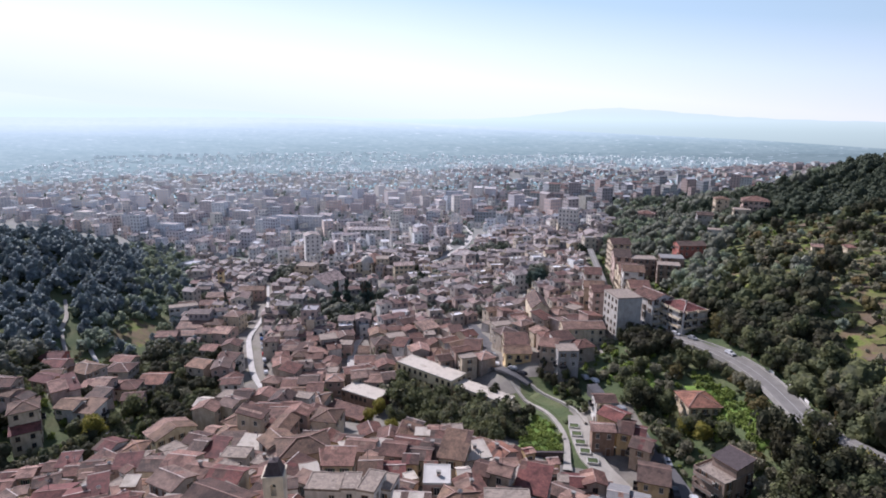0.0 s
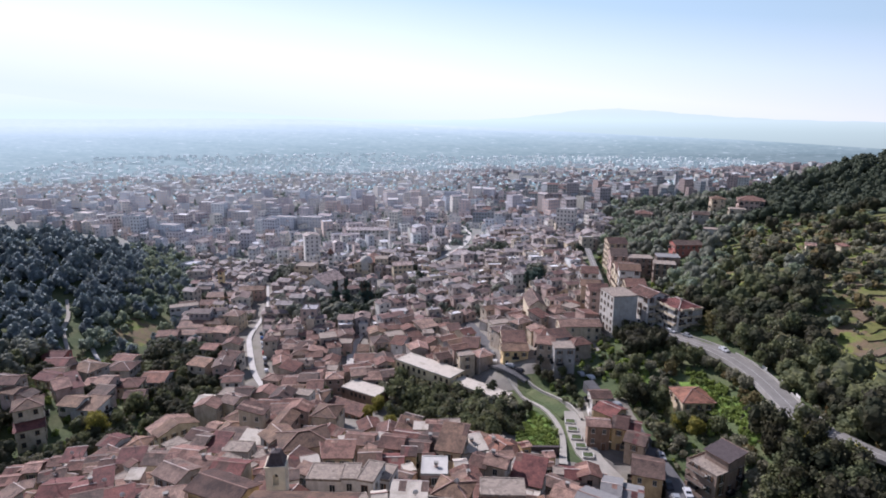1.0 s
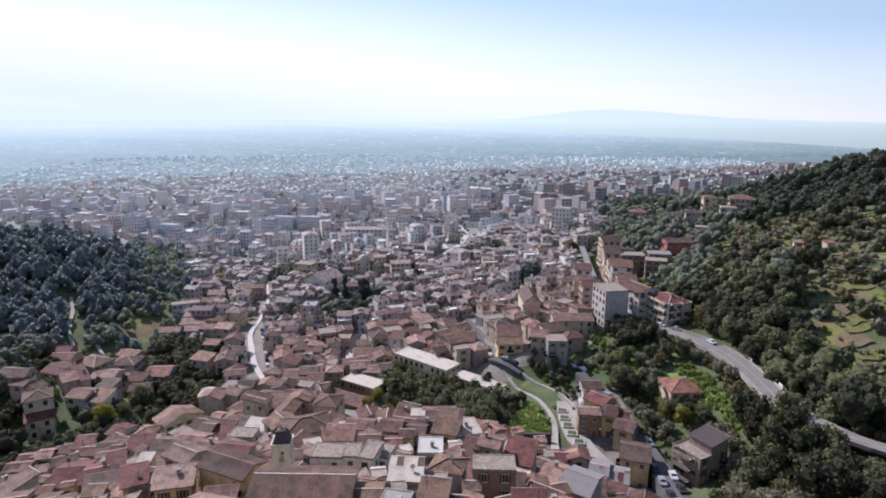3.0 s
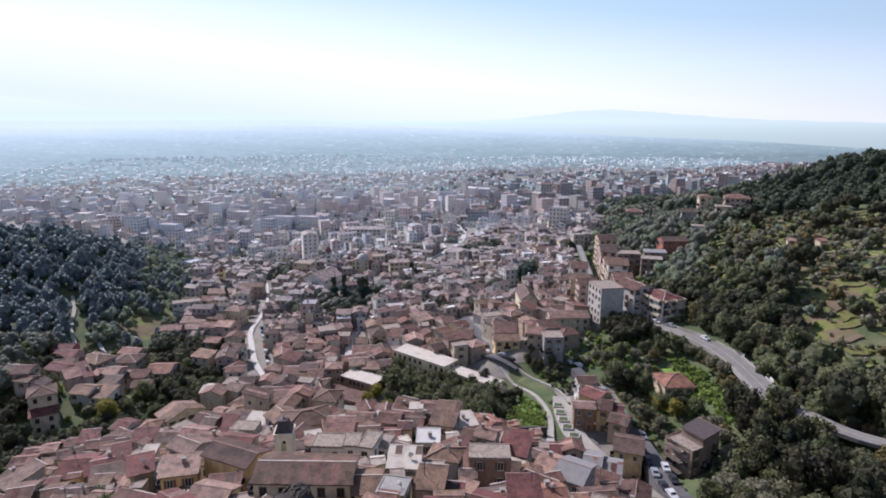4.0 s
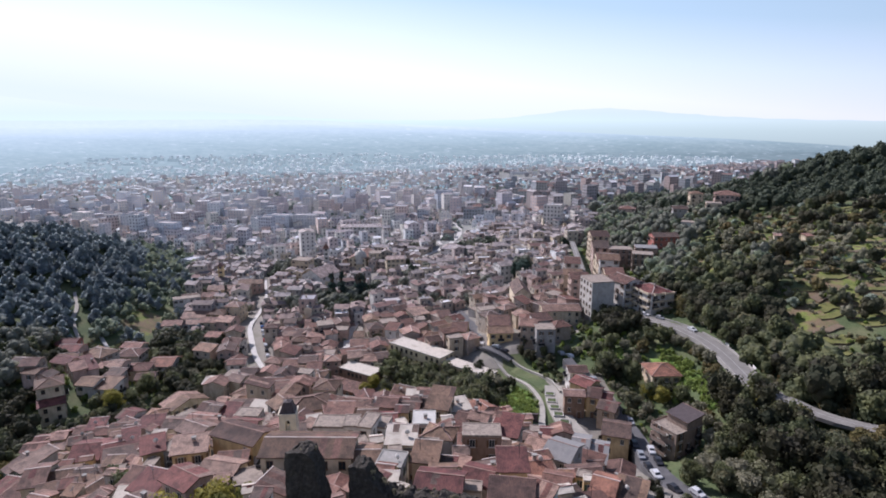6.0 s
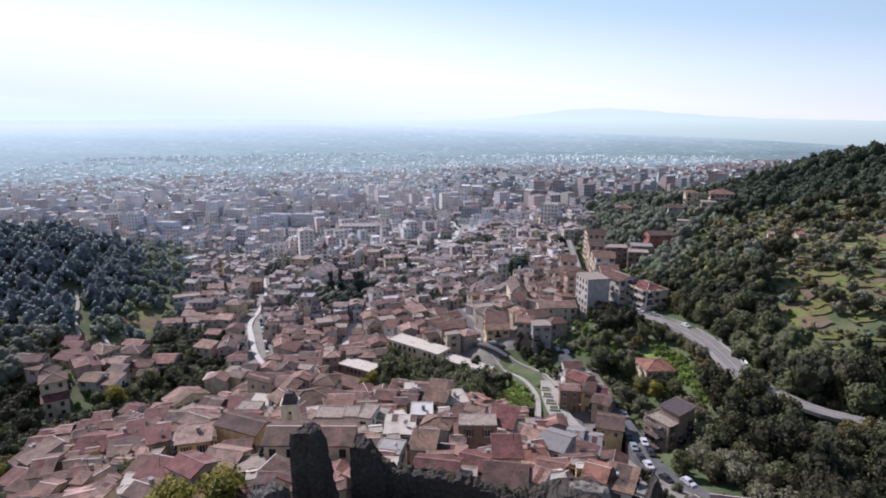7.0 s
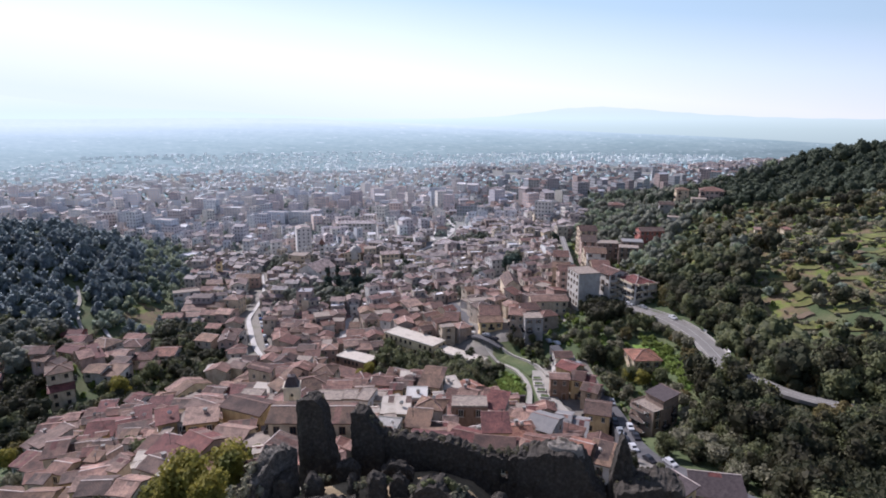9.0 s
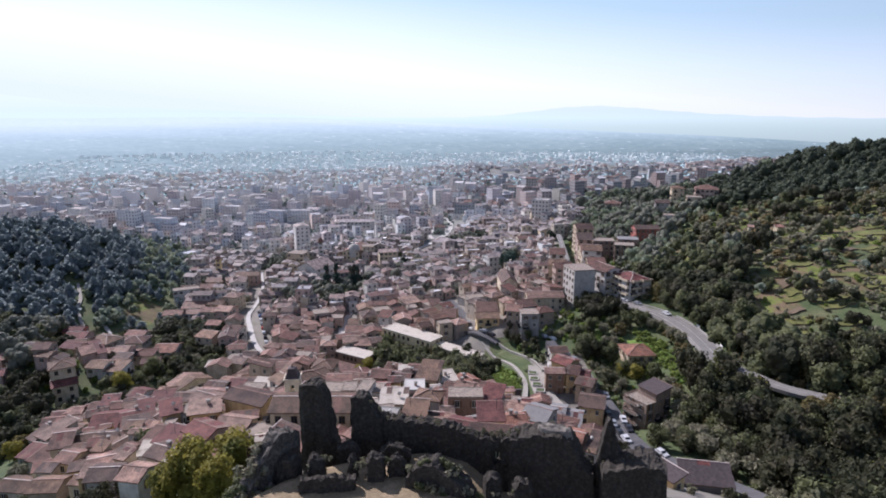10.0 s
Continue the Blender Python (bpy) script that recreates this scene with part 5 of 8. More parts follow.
s = Shape()
mid = offset_line(road_line, 0.0)
for a, b in zip(mid[:-1], mid[1:]):
    d = (Vector(b) - Vector(a)).normalized() * 0.09
    s.face([(a[0] + d.y, a[1] - d.x, a[2] + 0.02), (b[0] + d.y, b[1] - d.x, b[2] + 0.02), (b[0] - d.y, b[1] + d.x, b[2] + 0.02), (a[0] - d.y, a[1] + d.x, a[2] + 0.02)])
line_ob = part("centre_line", s, [M_LINE], road, "white painted centre line")
s = Shape()
for off, h in ((3.35, 0.25), (-3.4, 0.6)):
    edge = offset_line(road_line, off)
    for k, (a, b) in enumerate(zip(edge[:-1], edge[1:])):
        if (off < 0 and k % 9 == 4) or a[1] > 215 or a[1] < 134:
            continue
        lo = min(a[2], b[2])
        d = (Vector(b) - Vector(a)).normalized() * 0.2
        s.face([(a[0] + d.y, a[1] - d.x, lo - 1.2), (b[0] + d.y, b[1] - d.x, lo - 1.2), (b[0] + d.y, b[1] - d.x, b[2] + h), (a[0] + d.y, a[1] - d.x, a[2] + h)])
        s.face([(b[0] - d.y, b[1] + d.x, lo - 1.2), (a[0] - d.y, a[1] + d.x, lo - 1.2), (a[0] - d.y, a[1] + d.x, a[2] + h), (b[0] - d.y, b[1] + d.x, b[2] + h)])
        s.face([(a[0] + d.y, a[1] - d.x, a[2] + h), (b[0] + d.y, b[1] - d.x, b[2] + h), (b[0] - d.y, b[1] + d.x, b[2] + h), (a[0] - d.y, a[1] + d.x, a[2] + h)])
part("parapet", s, [M_CONCRETE], road, "low concrete roadside parapet")
# pale boards along the outer edge of the bend
board = Shape()
board.box(-1.2, -0.06, 0.35, 1.2, 0.06, 1.3, 0)
for x in (-0.9, 0.9):
    board.box(x - 0.06, -0.05, 0, x + 0.06, 0.05, 0.4, 1)
board_me = board.mesh("board", [M_WHITE, M_IRON])
outer = offset_line(road_line, -3.8)
near_bend = [p for p in outer if 134 < p[1] < 172]
for p, q in list(zip(near_bend[:-1], near_bend[1:]))[1::3]:
    sign = new("roadside_board", board_me)
    sign.matrix_basis = Matrix.Translation((p[0], p[1], p[2])) @ Matrix.Rotation(math.atan2(q[1] - p[1], q[0] - p[0]), 4, 'Z')
    tagged(sign, "pale weathered board on the outside of the bend", "sign", "roadside boards")
street, street_line = ribbon("street", [(46, 176), (50, 160), (54, 147), (54.3, 135), (54.2, 121), (53.2, 108), (54.6, 97), (58, 89), (64, 74), (70, 55)], [3.5, 4, 4.5, 5, 5.5, 5.5, 5, 4, 3], M_STREET, "narrow dark grey street with parked cars", heights=[16, 14, 13, 13.3, 14.3, 16, 17.9, 19.7, 24, 30], thick=5)
ribbon("pale_road", [(-118, 368), (-104, 320), (-99, 290), (-97, 268), (-90, 247), (-81, 224), (-73, 209)], [1.4, 1.6, 1.8, 2.2, 2.6, 2.4, 2.0], M_PAVE, "sunlit pale concrete road between the houses", heights=None, lift=0.7, thick=0.9)
ribbon("lane", [(-41, 262), (-43, 244), (-41.5, 228), (-40, 212)], [2.5, 3, 3, 2.5], M_PAVE, "narrow pale lane climbing between houses", lift=0.7, thick=2)
ribbon("lane", [(-150, 232), (-162, 246), (-172, 262)], [1.6, 1.6, 1.2], M_PAVE, "thin pale track on the wooded slope", lift=0.6, thick=1)
ribbon("town_street", [(28, 186), (20, 195), (16, 212), (14, 232), (10, 260)], [5, 7, 8, 6, 4], M_STREET, "dark town street beside the yellow house", lift=0.45, thick=0.9)
ribbon("park_path", [(21, 188), (25, 180), (29.8, 169.5), (32.3, 159), (32.6, 149), (30.6, 138), (29.5, 132)], [1.0, 1.1, 1.2, 1.35, 1.5, 1.9, 2.4], M_PATH, "curved pale park path", lift=0.6, thick=0.7)
ribbon("park_wall", [(27.6, 185), (33.6, 176.2), (38.6, 166), (40, 158)], [0.6, 0.6, 0.6, 0.6], M_PATH, "pale curving garden wall", "wall", lift=1.1, thick=2)
ribbon("park_steps", [(38.6, 163), (37.6, 152), (37.9, 141), (40.4, 134), (45, 126)], [5.6, 6.4, 6.4, 5.0, 3.6], M_PATH, "pale paved terrace beside the flower beds", lift=0.6, thick=2)


def bed(x, y, rot, w, d):
    s = Shape()
    for a, b, c, e in ((-w / 2, -d / 2, w / 2, -d / 2 + 0.2), (-w / 2, d / 2 - 0.2, w / 2, d / 2), (-w / 2, -d / 2 + 0.2, -w / 2 + 0.2, d / 2 - 0.2), (w / 2 - 0.2, -d / 2 + 0.2, w / 2, d / 2 - 0.2)):
        s.box(a, b, -1, c, e, 0.35, 0)
    s.box(-w / 2 + 0.2, -d / 2 + 0.2, -1, w / 2 - 0.2, d / 2 - 0.2, 0.22, 1)
    ob = new("flower_bed", s.mesh("flower_bed", [M_PAVE, M_SCRUB]))
    ob.matrix_basis = Matrix.Translation((x, y, gz(x, y) + 0.75)) @ Matrix.Rotation(radians(rot), 4, 'Z')
    return tagged(ob, "stone-edged flower bed on the park terrace", "flower bed", "flower beds")


for bx, by in ((36.4, 157), (36.2, 152.5), (36.3, 148), (36.6, 143.5), (37.6, 139)):
    bed(bx, by, -8, 3.0, 2.6)


def patch(name, loop, mat, label, lift=0.4, category="lawn"):
    """A lawn laid over the land inside a loop of points."""
    cx, cy = sum(p[0] for p in loop) / len(loop), sum(p[1] for p in loop) / len(loop)
    v, f, n = [], [], len(loop) * 6
    ring = []
    for i in range(n):
        a, b = loop[i // 6], loop[(i // 6 + 1) % len(loop)]
        t = (i % 6) / 6
        ring.append((a[0] + (b[0] - a[0]) * t, a[1] + (b[1] - a[1]) * t))
    for j in range(9):
        r = j / 7
        for x, y in ring:
            px, py = cx + (x - cx) * min(r, 1), cy + (y - cy) * min(r, 1)
            v.append((px, py, gz(px, py) + lift + 0.15 * noise.noise((px, py, 0)) - (1.5 if j == 8 else 0)))
    for j in range(8):
        for i in range(n):
            k = (i + 1) % n
            f.append((j * n + i, j * n + k, (j + 1) * n + k, (j + 1) * n + i))
    return tagged(new(name, mesh_of(name, v, f, [mat], None, None, True)), label, category, "", "structure")


patch("lawn", [(17, 139), (20, 148), (23.5, 160), (27.5, 168), (30.2, 160), (30.8, 149), (28.8, 139.5)], M_GRASS, "bright green sunlit lawn beside the park path")
patch("lawn", [(26.5, 181), (31, 171.5), (34.5, 160), (38, 163), (35.5, 172), (30, 182)], M_SCRUB, "strip of rough olive grass between path and wall")
patch("lawn", [(83, 162), (80, 170), (74, 172), (78, 158), (80, 145), (78, 134), (84, 136), (86, 150)], M_GRASS, "bright green grass slope below the road")
patch("lawn", [(57, 190), (53, 183), (58, 172), (66, 166), (68, 172), (64, 182)], M_GRASS, "green vegetable terraces on the slope")

# ---- large single buildings ----
SCHOOL = house(-7.0, 198.2, -39, 26, 8.4, 11, "flat", wall=M_SCHOOL, tile=M_SHEET, eave=11.4, sides="flr", name="school", label="long cream school building with a pale flat roof", extras=False, group="", step=2.4, win=[W_DARK])
WING = house(11.3, 183.3, -39, 21.2, 6.4, 11, "flat", wall=M_SCHOOL, tile=M_SHEET, eave=9.7, sides="flr", name="school", label="lower wing of the school under a pale flat roof", extras=False, group="", step=2.4, win=[W_DARK])
WING["category"] = "school"
SCHOOL["category"] = "school"
house(-29.7, 189.2, -31, 15.2, 7.5, 5, "flat", wall=M_BROWN, tile=M_SHEET, eave=6.5, name="hall", label="low brown hall with a bright white flat roof", extras=False, group="", step=1.8, win=[W_DARK])
house(-33.7, 176, -29, 14.4, 5, 4, "shed", wall=M_BROWN, tile=M_TILE_PINK, eave=5.6, name="hall_annex", label="low annex with a brown sloping roof", extras=False, group="")
house(24.6, 209.6, 1, 8.4, 12.4, 7, "gable", wall=M_CREAM, tile=M_TILE_PINK, eave=18.6, label="cream house behind the yellow corner house", win=[W_BROWN])
house(24.2, 199.4, 1, 9.1, 7.6, 7, "gable", wall=M_OCHRE, tile=M_TILE_TAN, eave=18.2, label="warm yellow house with brown windows on a street corner", win=[W_BROWN, W_DARK])
house(66.3, 216.6, 10, 9.6, 12, 17, "flat", wall=M_BLOCK, tile=M_TERRACE, eave=34.3, name="apartment_block", label="tall grey apartment block above the road", extras=False, group="", sides="l", step=3.0, win=[W_DARK])
RED_BLOCK = house(88, 212.3, -73, 13.9, 10.6, 12, "hip", wall=M_WHITE, tile=M_TILE_RED, eave=31, name="apartment_block", label="white apartment house with a dark red hipped roof", group="", win=[W_BROWN, W_TALL])
PINK_BLOCK = house(79.6, 221.3, -68, 11.6, 10.2, 12, "gable", wall=M_WHITE, tile=M_TILE_PINK, eave=32.5, name="apartment_block", label="pale apartment house with a pinkish roof", group="", win=[W_BROWN, W_TALL])
CHURCH = house(38.6, 249, 91, 18, 7.3, 9, "gable", wall=M_CREAM, tile=M_TILE_GREY, eave=20.5, rise=2.8, name="church", label="small cream church with a steep gable", extras=False, group="", sides="l", win=[W_DARK])
CHURCH["category"] = "church"


def balconies(root, side, off, half, levels, z0, deep=1.2):
    """Rows of concrete balconies along one side of a block: 'f' front, 'r' right."""
    turn = Matrix.Rotation(radians(0 if side == "f" else 90), 4, 'Z')
    for lv in range(levels):
        for u0, u1 in ((-half, -0.4), (0.4, half)):
            b = Shape()
            b.box(u0, -off - deep, 0, u1, -off, 0.16, 0)
            b.box(u0, -off - deep, 0.16, u1, -off - deep + 0.1, 1.0, 1)
            b.box(u0, -off - deep + 0.1, 0.16, u0 + 0.1, -off, 1.0, 1)
            b.box(u1 - 0.1, -off - deep + 0.1, 0.16, u1, -off, 1.0, 1)
            part("balcony", b, [M_CONCRETE, M_CREAM], root, "concrete balcony", turn @ Matrix.Translation((0, 0, z0 + 3.0 * lv)))


balconies(RED_BLOCK, "f", 5.3, 6.4, 3, 3.3)
balconies(RED_BLOCK, "r", 6.95, 4.6, 3, 3.3)
balconies(PINK_BLOCK, "r", 5.8, 4.4, 3, 3.6)
house(74.8, 163.6, 1, 9.5, 10.5, 6, "hip", wall=M_CREAM, tile=M_TILE_ORANGE, eave=17.3, label="detached house with an orange hipped roof in the green", win=[W_BROWN])
BALCONIES = house(64.4, 123, -62, 7.5, 10.0, 13, "flat", wall=M_UMBER, tile=M_TERRACE, eave=19.6, name="apartment_block", label="weathered grey-brown apartment house with stacked balconies", group="", win=[W_TALL, W_BROWN])
upper = wall_shape("shed", 6.4, 6.0, 2.3, 0.9, 0.0)
part("upper_floor", upper, [M_UMBER], BALCONIES, "set-back top floor", Matrix.Translation((0.4, 1.9, 19.7 - BALCONIES.matrix_basis.translation.z)))
part("roof", roof_shape("shed", 6.4, 6.0, 2.3, 0.9, 0.4, rough=5), [M_SLATE, M_EAVE, M_RIDGE, M_TILE_GREY], BALCONIES, "dark grey sloping roof", Matrix.Translation((0.4, 1.9, 19.7 - BALCONIES.matrix_basis.translation.z)))
for lv in range(3):
    slab = Shape()
    slab.box(-5.2, -6.4, 0, 0, -5.0, 0.18, 0)
    slab.box(-5.2, -6.4, 0.18, 0, -6.28, 1.05, 1)
    slab.box(-5.2, -6.28, 0.18, -5.08, -5.0, 1.05, 1)
    part("balcony", slab, [M_CONCRETE, M_UMBER], BALCONIES, "grey concrete balcony", Matrix.Translation((1.5, 0, 3.2 + 3.0 * lv)))
    slab = Shape()
    slab.box(-5.1, -4.6, 0, -3.75, 4.6, 0.18, 0)
    slab.box(-5.1, -4.6, 0.18, -4.98, 4.6, 1.05, 1)
    slab.box(-4.98, -4.6, 0.18, -3.75, -4.48, 1.05, 1)
    slab.box(-4.98, 4.48, 0.18, -3.75, 4.6, 1.05, 1)
    part("balcony", slab, [M_CONCRETE, M_UMBER], BALCONIES, "grey concrete balcony", Matrix.Translation((0, 0, 3.2 + 3.0 * lv)))
house(-127.3, 158.8, 33, 7.5, 8.1, 12, "hip", wall=M_CREAM, tile=M_TILE_TAN, eave=15.5, label="tall pale house on the rim of the gorge", win=[W_DARK])
house(-124.0, 153.7, 33, 7.2, 4.2, 8, "shed", wall=M_CREAM, tile=M_TILE_RED, eave=10.6, label="lower wing of the tall pale house, dark red roof", win=[W_DARK], extras=False)
house(183, 352, -20, 14, 12, 7, "hip", wall=M_PINK, tile=M_TILE_PINK, eave=52.5, name="villa", label="pink villa on the wooded hill", group="villas")
house(172, 345, -20, 9, 9, 6, "flat", wall=M_CREAM, eave=48, name="villa", label="cream villa with a flat roof on the hill", group="villas")
house(147, 435, -20, 12, 10, 6, "hip", wall=M_PINK, tile=M_TILE_PINK, eave=31, name="villa", label="small pink villa among trees", group="villas")
house(128, 308, 0, 14, 9, 7, "gable", wall=M_DARKRED, tile=M_TILE_GREY, eave=34.5, name="villa", label="dark red painted house on the slope", group="villas")
house(158, 362, -15, 9, 8, 6, "gable", wall=M_GREY, tile=M_TILE_GREY, eave=42, name="villa", label="grey house among trees on the spur", group="villas")
house(172, 372, -12, 8, 8, 9, "hip", wall=M_CREAM, tile=M_TILE_TAN, eave=50.5, name="villa", label="tall pale house beside the pink villa", group="villas")
house(152, 330, -25, 10, 7, 4, "flat", wall=M_WHITE, eave=38.5, name="villa", label="low white outbuilding on the slope", group="villas")
for bx, by, turn, w, d, top, tile in ((98, 291, -8, 12, 9, 31, M_TERRACE), (110, 285, -12, 11, 9, 33, M_FELT), (104, 272, -16, 10, 8, 32.5, M_TERRACE)):
    house(bx, by, turn, w, d, 9, "flat", wall=M_UMBER, tile=tile, eave=top, name="apartment_house", label="brown flat-roofed apartment house at the foot of the spur", group="houses along the hill street", sides="fl", win=[W_BROWN, W_TALL], extras=False)
for bx, by, turn, w, top, tile in ((168, 264, -20, 4.5, 45.0, M_TILE_PALE), (177, 256, 10, 4, 46.0, M_TILE_PINK), (122, 229, -30, 3.5, 39.0, M_SHEET)):
    house(bx, by, turn, w, 3, 2.2, "shed", wall=M_CREAM, tile=tile, name="farm_shed", label="small farm shed on the olive terraces", extras=False, group="farm sheds", sides="f")
# bell tower beside the church nave
TOWER = Shape()
tz = gz(-27.9, 79) - 1
TOWER.box(-1.75, -1.75, tz, 1.75, 1.75, 44.6, 0)
TOWER.box(-1.75, -1.75, 46.6, 1.75, 1.75, 47.6, 0)
TOWER.box(-1.95, -1.95, 47.6, 1.95, 1.95, 47.85, 0)
for sx in (-1, 1):
    for sy in (-1, 1):
        TOWER.box(min(sx * 1.75, sx * 0.5), min(sy * 1.75, sy * 0.5), 44.6, max(sx * 1.75, sx * 0.5), max(sy * 1.75, sy * 0.5), 46.6, 0)
for k in range(4):
    turn = Matrix.Rotation(radians(90 * k), 3, 'Z')
    for sx in (-1, 1):
        for i in range(4):
            a0, a1 = 1.5708 * i / 4, 1.5708 * (i + 1) / 4
            p = [(sx * 0.5 * math.cos(a0), 46.1 + 0.5 * math.sin(a0)), (sx * 0.5 * math.cos(a1), 46.1 + 0.5 * math.sin(a1)), (sx * 0.5 * math.cos(a1), 46.62), (sx * 0.5 * math.cos(a0), 46.62)]
            TOWER.face([turn @ Vector((u, -1.75, z)) for u, z in p], 0)
            TOWER.face([turn @ Vector((p[0][0], -1.75, p[0][1])), turn @ Vector((p[1][0], -1.75, p[1][1])), turn @ Vector((p[1][0], -1.2, p[1][1])), turn @ Vector((p[0][0], -1.2, p[0][1]))], 0)
bell_tower = new("bell_tower", TOWER.mesh("bell_tower", [M_TOWER]))
bell_tower.matrix_basis = Matrix.Translation((-27.6, 79, -0.7)) @ Matrix.Rotation(radians(6), 4, 'Z') @ Matrix.Diagonal((0.86, 0.86, 1, 1))
tagged(bell_tower, "cream bell tower with arched openings and a dark tiled cap", "bell tower")
cap = Shape()
for k in range(4):
    a, b = 1.5708 * k + 0.7854, 1.5708 * (k + 1) + 0.7854
    prof = [(2.45, 47.85), (2.0, 48.2), (1.6, 48.9), (1.2, 49.75), (0.3, 49.95), (0.08, 50.1), (0.05, 50.6)]
    for (r0, z0), (r1, z1) in zip(prof[:-1], prof[1:]):
        cap.face([(r0 * math.cos(a), r0 * math.sin(a), z0), (r0 * math.cos(b), r0 * math.sin(b), z0), (r1 * math.cos(b), r1 * math.sin(b), z1), (r1 * math.cos(a), r1 * math.sin(a), z1)])
part("cap", cap, [M_SLATE], bell_tower, "dark tiled bell-tower cap")
bell = Shape()
for k in range(10):
    a, b = 6.2832 * k / 10, 6.2832 * (k + 1) / 10
    prof = [(0.42, 45.3), (0.32, 45.7), (0.26, 46.05), (0.08, 46.2)]
    for (r0, z0), (r1, z1) in zip(prof[:-1], prof[1:]):
        bell.face([(r0 * math.cos(a), r0 * math.sin(a), z0), (r0 * math.cos(b), r0 * math.sin(b), z0), (r1 * math.cos(b), r1 * math.sin(b), z1), (r1 * math.cos(a), r1 * math.sin(a), z1)])
bell.beam((-0.7, 0, 46.25), (0.7, 0, 46.25), 0.06)
part("bell", bell, [M_IRON], bell_tower, "bronze bell")
# domed church in the middle of the town
dz = gz(-54.5, 380)
house(-54.5, 388, 80, 24, 12, 10, "gable", wall=M_CREAM, tile=M_TILE_PINK, eave=dz + 9, name="church", label="cream church with a small dome", extras=False, group="", win=[W_DARK])["category"] = "church"
dome = Shape()
for k in range(14):
    a, b = 6.2832 * k / 14, 6.2832 * (k + 1) / 14
    prof = [(4.2, -3), (4.2, 1.5), (4.5, 1.6), (4.3, 2.6), (3.7, 4.1), (2.6, 5.4), (1.2, 6.1), (0.6, 6.2), (0.6, 7.4), (0.05, 8.2)]
    for (r0, z0), (r1, z1) in zip(prof[:-1], prof[1:]):
        dome.face([(r0 * math.cos(a), r0 * math.sin(a), z0), (r0 * math.cos(b), r0 * math.sin(b), z0), (r1 * math.cos(b), r1 * math.sin(b), z1), (r1 * math.cos(a), r1 * math.sin(a), z1)])
dome_ob = new("church_dome", dome.mesh("church_dome", [M_BLOCK]))
dome_ob.location = (-54.5, 379, dz + 8)
tagged(dome_ob, "pale round church dome with a lantern", "dome")
# large buildings round the domed church and its garden
house(-45, 385, 8, 8.5, 9, 11, "flat", wall=M_CREAM, name="parish_house", label="tall cream block beside the domed church", extras=False, group="", sides="fl")
house(-75, 343, 62, 19, 15, 8, "gable", wall=M_WHITE, tile=M_TILE_FAR, rise=4.2, name="hall_church", label="broad church with a pale gable and worn tile roof", extras=False, group="", sides="f", step=6)["category"] = "church"
house(-92, 368, -12, 12, 10, 13, "flat", wall=M_CREAM, name="apartment_house", label="pale apartment house with rows of dark windows", extras=False, group="", sides="fr")
house(-79, 383, 10, 3.4, 3.4, 17, "hip", wall=M_WHITE, rise=3.0, name="bell_tower", label="slim white bell tower among the roofs", extras=False, group="", sides="f", step=3)["category"] = "tower"
house(-70, 506, 2, 36, 12, 12, "hip", wall=M_WHITE, tile=M_TILE_HAZE, rise=2.0, name="convent", label="long pinkish convent on the edge of the old town", extras=False, group="", sides="f", step=3.6)
house(10, 383, -18, 15, 11, 9, "hip", wall=M_WHITE, tile=M_TILE_HAZE, rise=2.4, name="town_hall", label="broad rose house with a hipped tile roof", extras=False, group="", sides="fl")
house(8, 468, -6, 9, 7, 6, "hip", wall=M_GREY, tile=M_TILE_GREY, rise=1.6, name="corner_house", label="dark-roofed house in the bend of a pale street", extras=False, group="", sides="f")
house(-30, 369, 12, 12, 8, 9, "gable", wall=M_CREAM, tile=M_TILE_FAR, rise=1.5, name="cream_house", label="cream house with a tan tile roof", extras=False, group="", sides="fl")
for hx, hy, turn, w, d, tall, kind, wall, tile in ((-134, 263, 8, 9, 8, 6, "gable", M_PINK, M_TILE_PINK), (-125, 266, 4, 9, 7, 6, "gable", M_WHITE, M_TILE_PALE), (-116, 267, -4, 10, 8, 6.5, "gable", M_CREAM, M_TILE_PINK), (-107, 264, -12, 8, 9, 7, "gable", M_PINK, M_TILE_PALE),
                                                   (-128, 275, 6, 12, 7, 6, "shed", M_WHITE, M_TILE_PALE), (-117, 278, -6, 9, 8, 7, "hip", M_CREAM, M_TILE_TAN), (-140, 294, 24, 14, 6, 8, "flat", M_WHITE, None), (-131, 306, 10, 9, 8, 8, "gable", M_PINK, M_TILE_PINK),
                                                   (-127, 325, 6, 24, 9, 7, "gable", M_CREAM, M_TILE_PALE), (-109, 283, -10, 8, 9, 9, "hip", M_CREAM, M_TILE_PALE), (-143, 305, 20, 8, 7, 5, "gable", M_WHITE, M_TILE_TAN), (-118, 338, 4, 14, 8, 7, "gable", M_PINK, M_TILE_TAN)):
    house(hx, hy, turn, w, d, tall, kind, wall=wall, tile=tile, sides="fr", label="old house of the lower quarter beside the valley", group="houses of the lower quarter", extras=False)
house(-139, 345, 6, 3.2, 3.2, 15, "hip", wall=M_OCHRE, rise=1.6, name="bell_tower", label="slim ochre bell tower above the valley", extras=False, group="", sides="f", step=3)["category"] = "tower"
ribbon("upper_street", [(-12, 405), (-7.9, 412), (1.1, 426), (10.8, 446), (17.4, 479), (18.0, 530), (11, 566)], [3.0, 3.5, 4.0, 4.0], M_PAVE, "pale paved street winding up through the old town", lift=0.8, thick=1.2)
ribbon("upper_lane", [(2.1, 443), (-0.5, 465), (3.2, 488), (12, 500)], [2.5, 3.0], M_PAVE, "pale lane looping round a house", lift=0.8, thick=1.2)
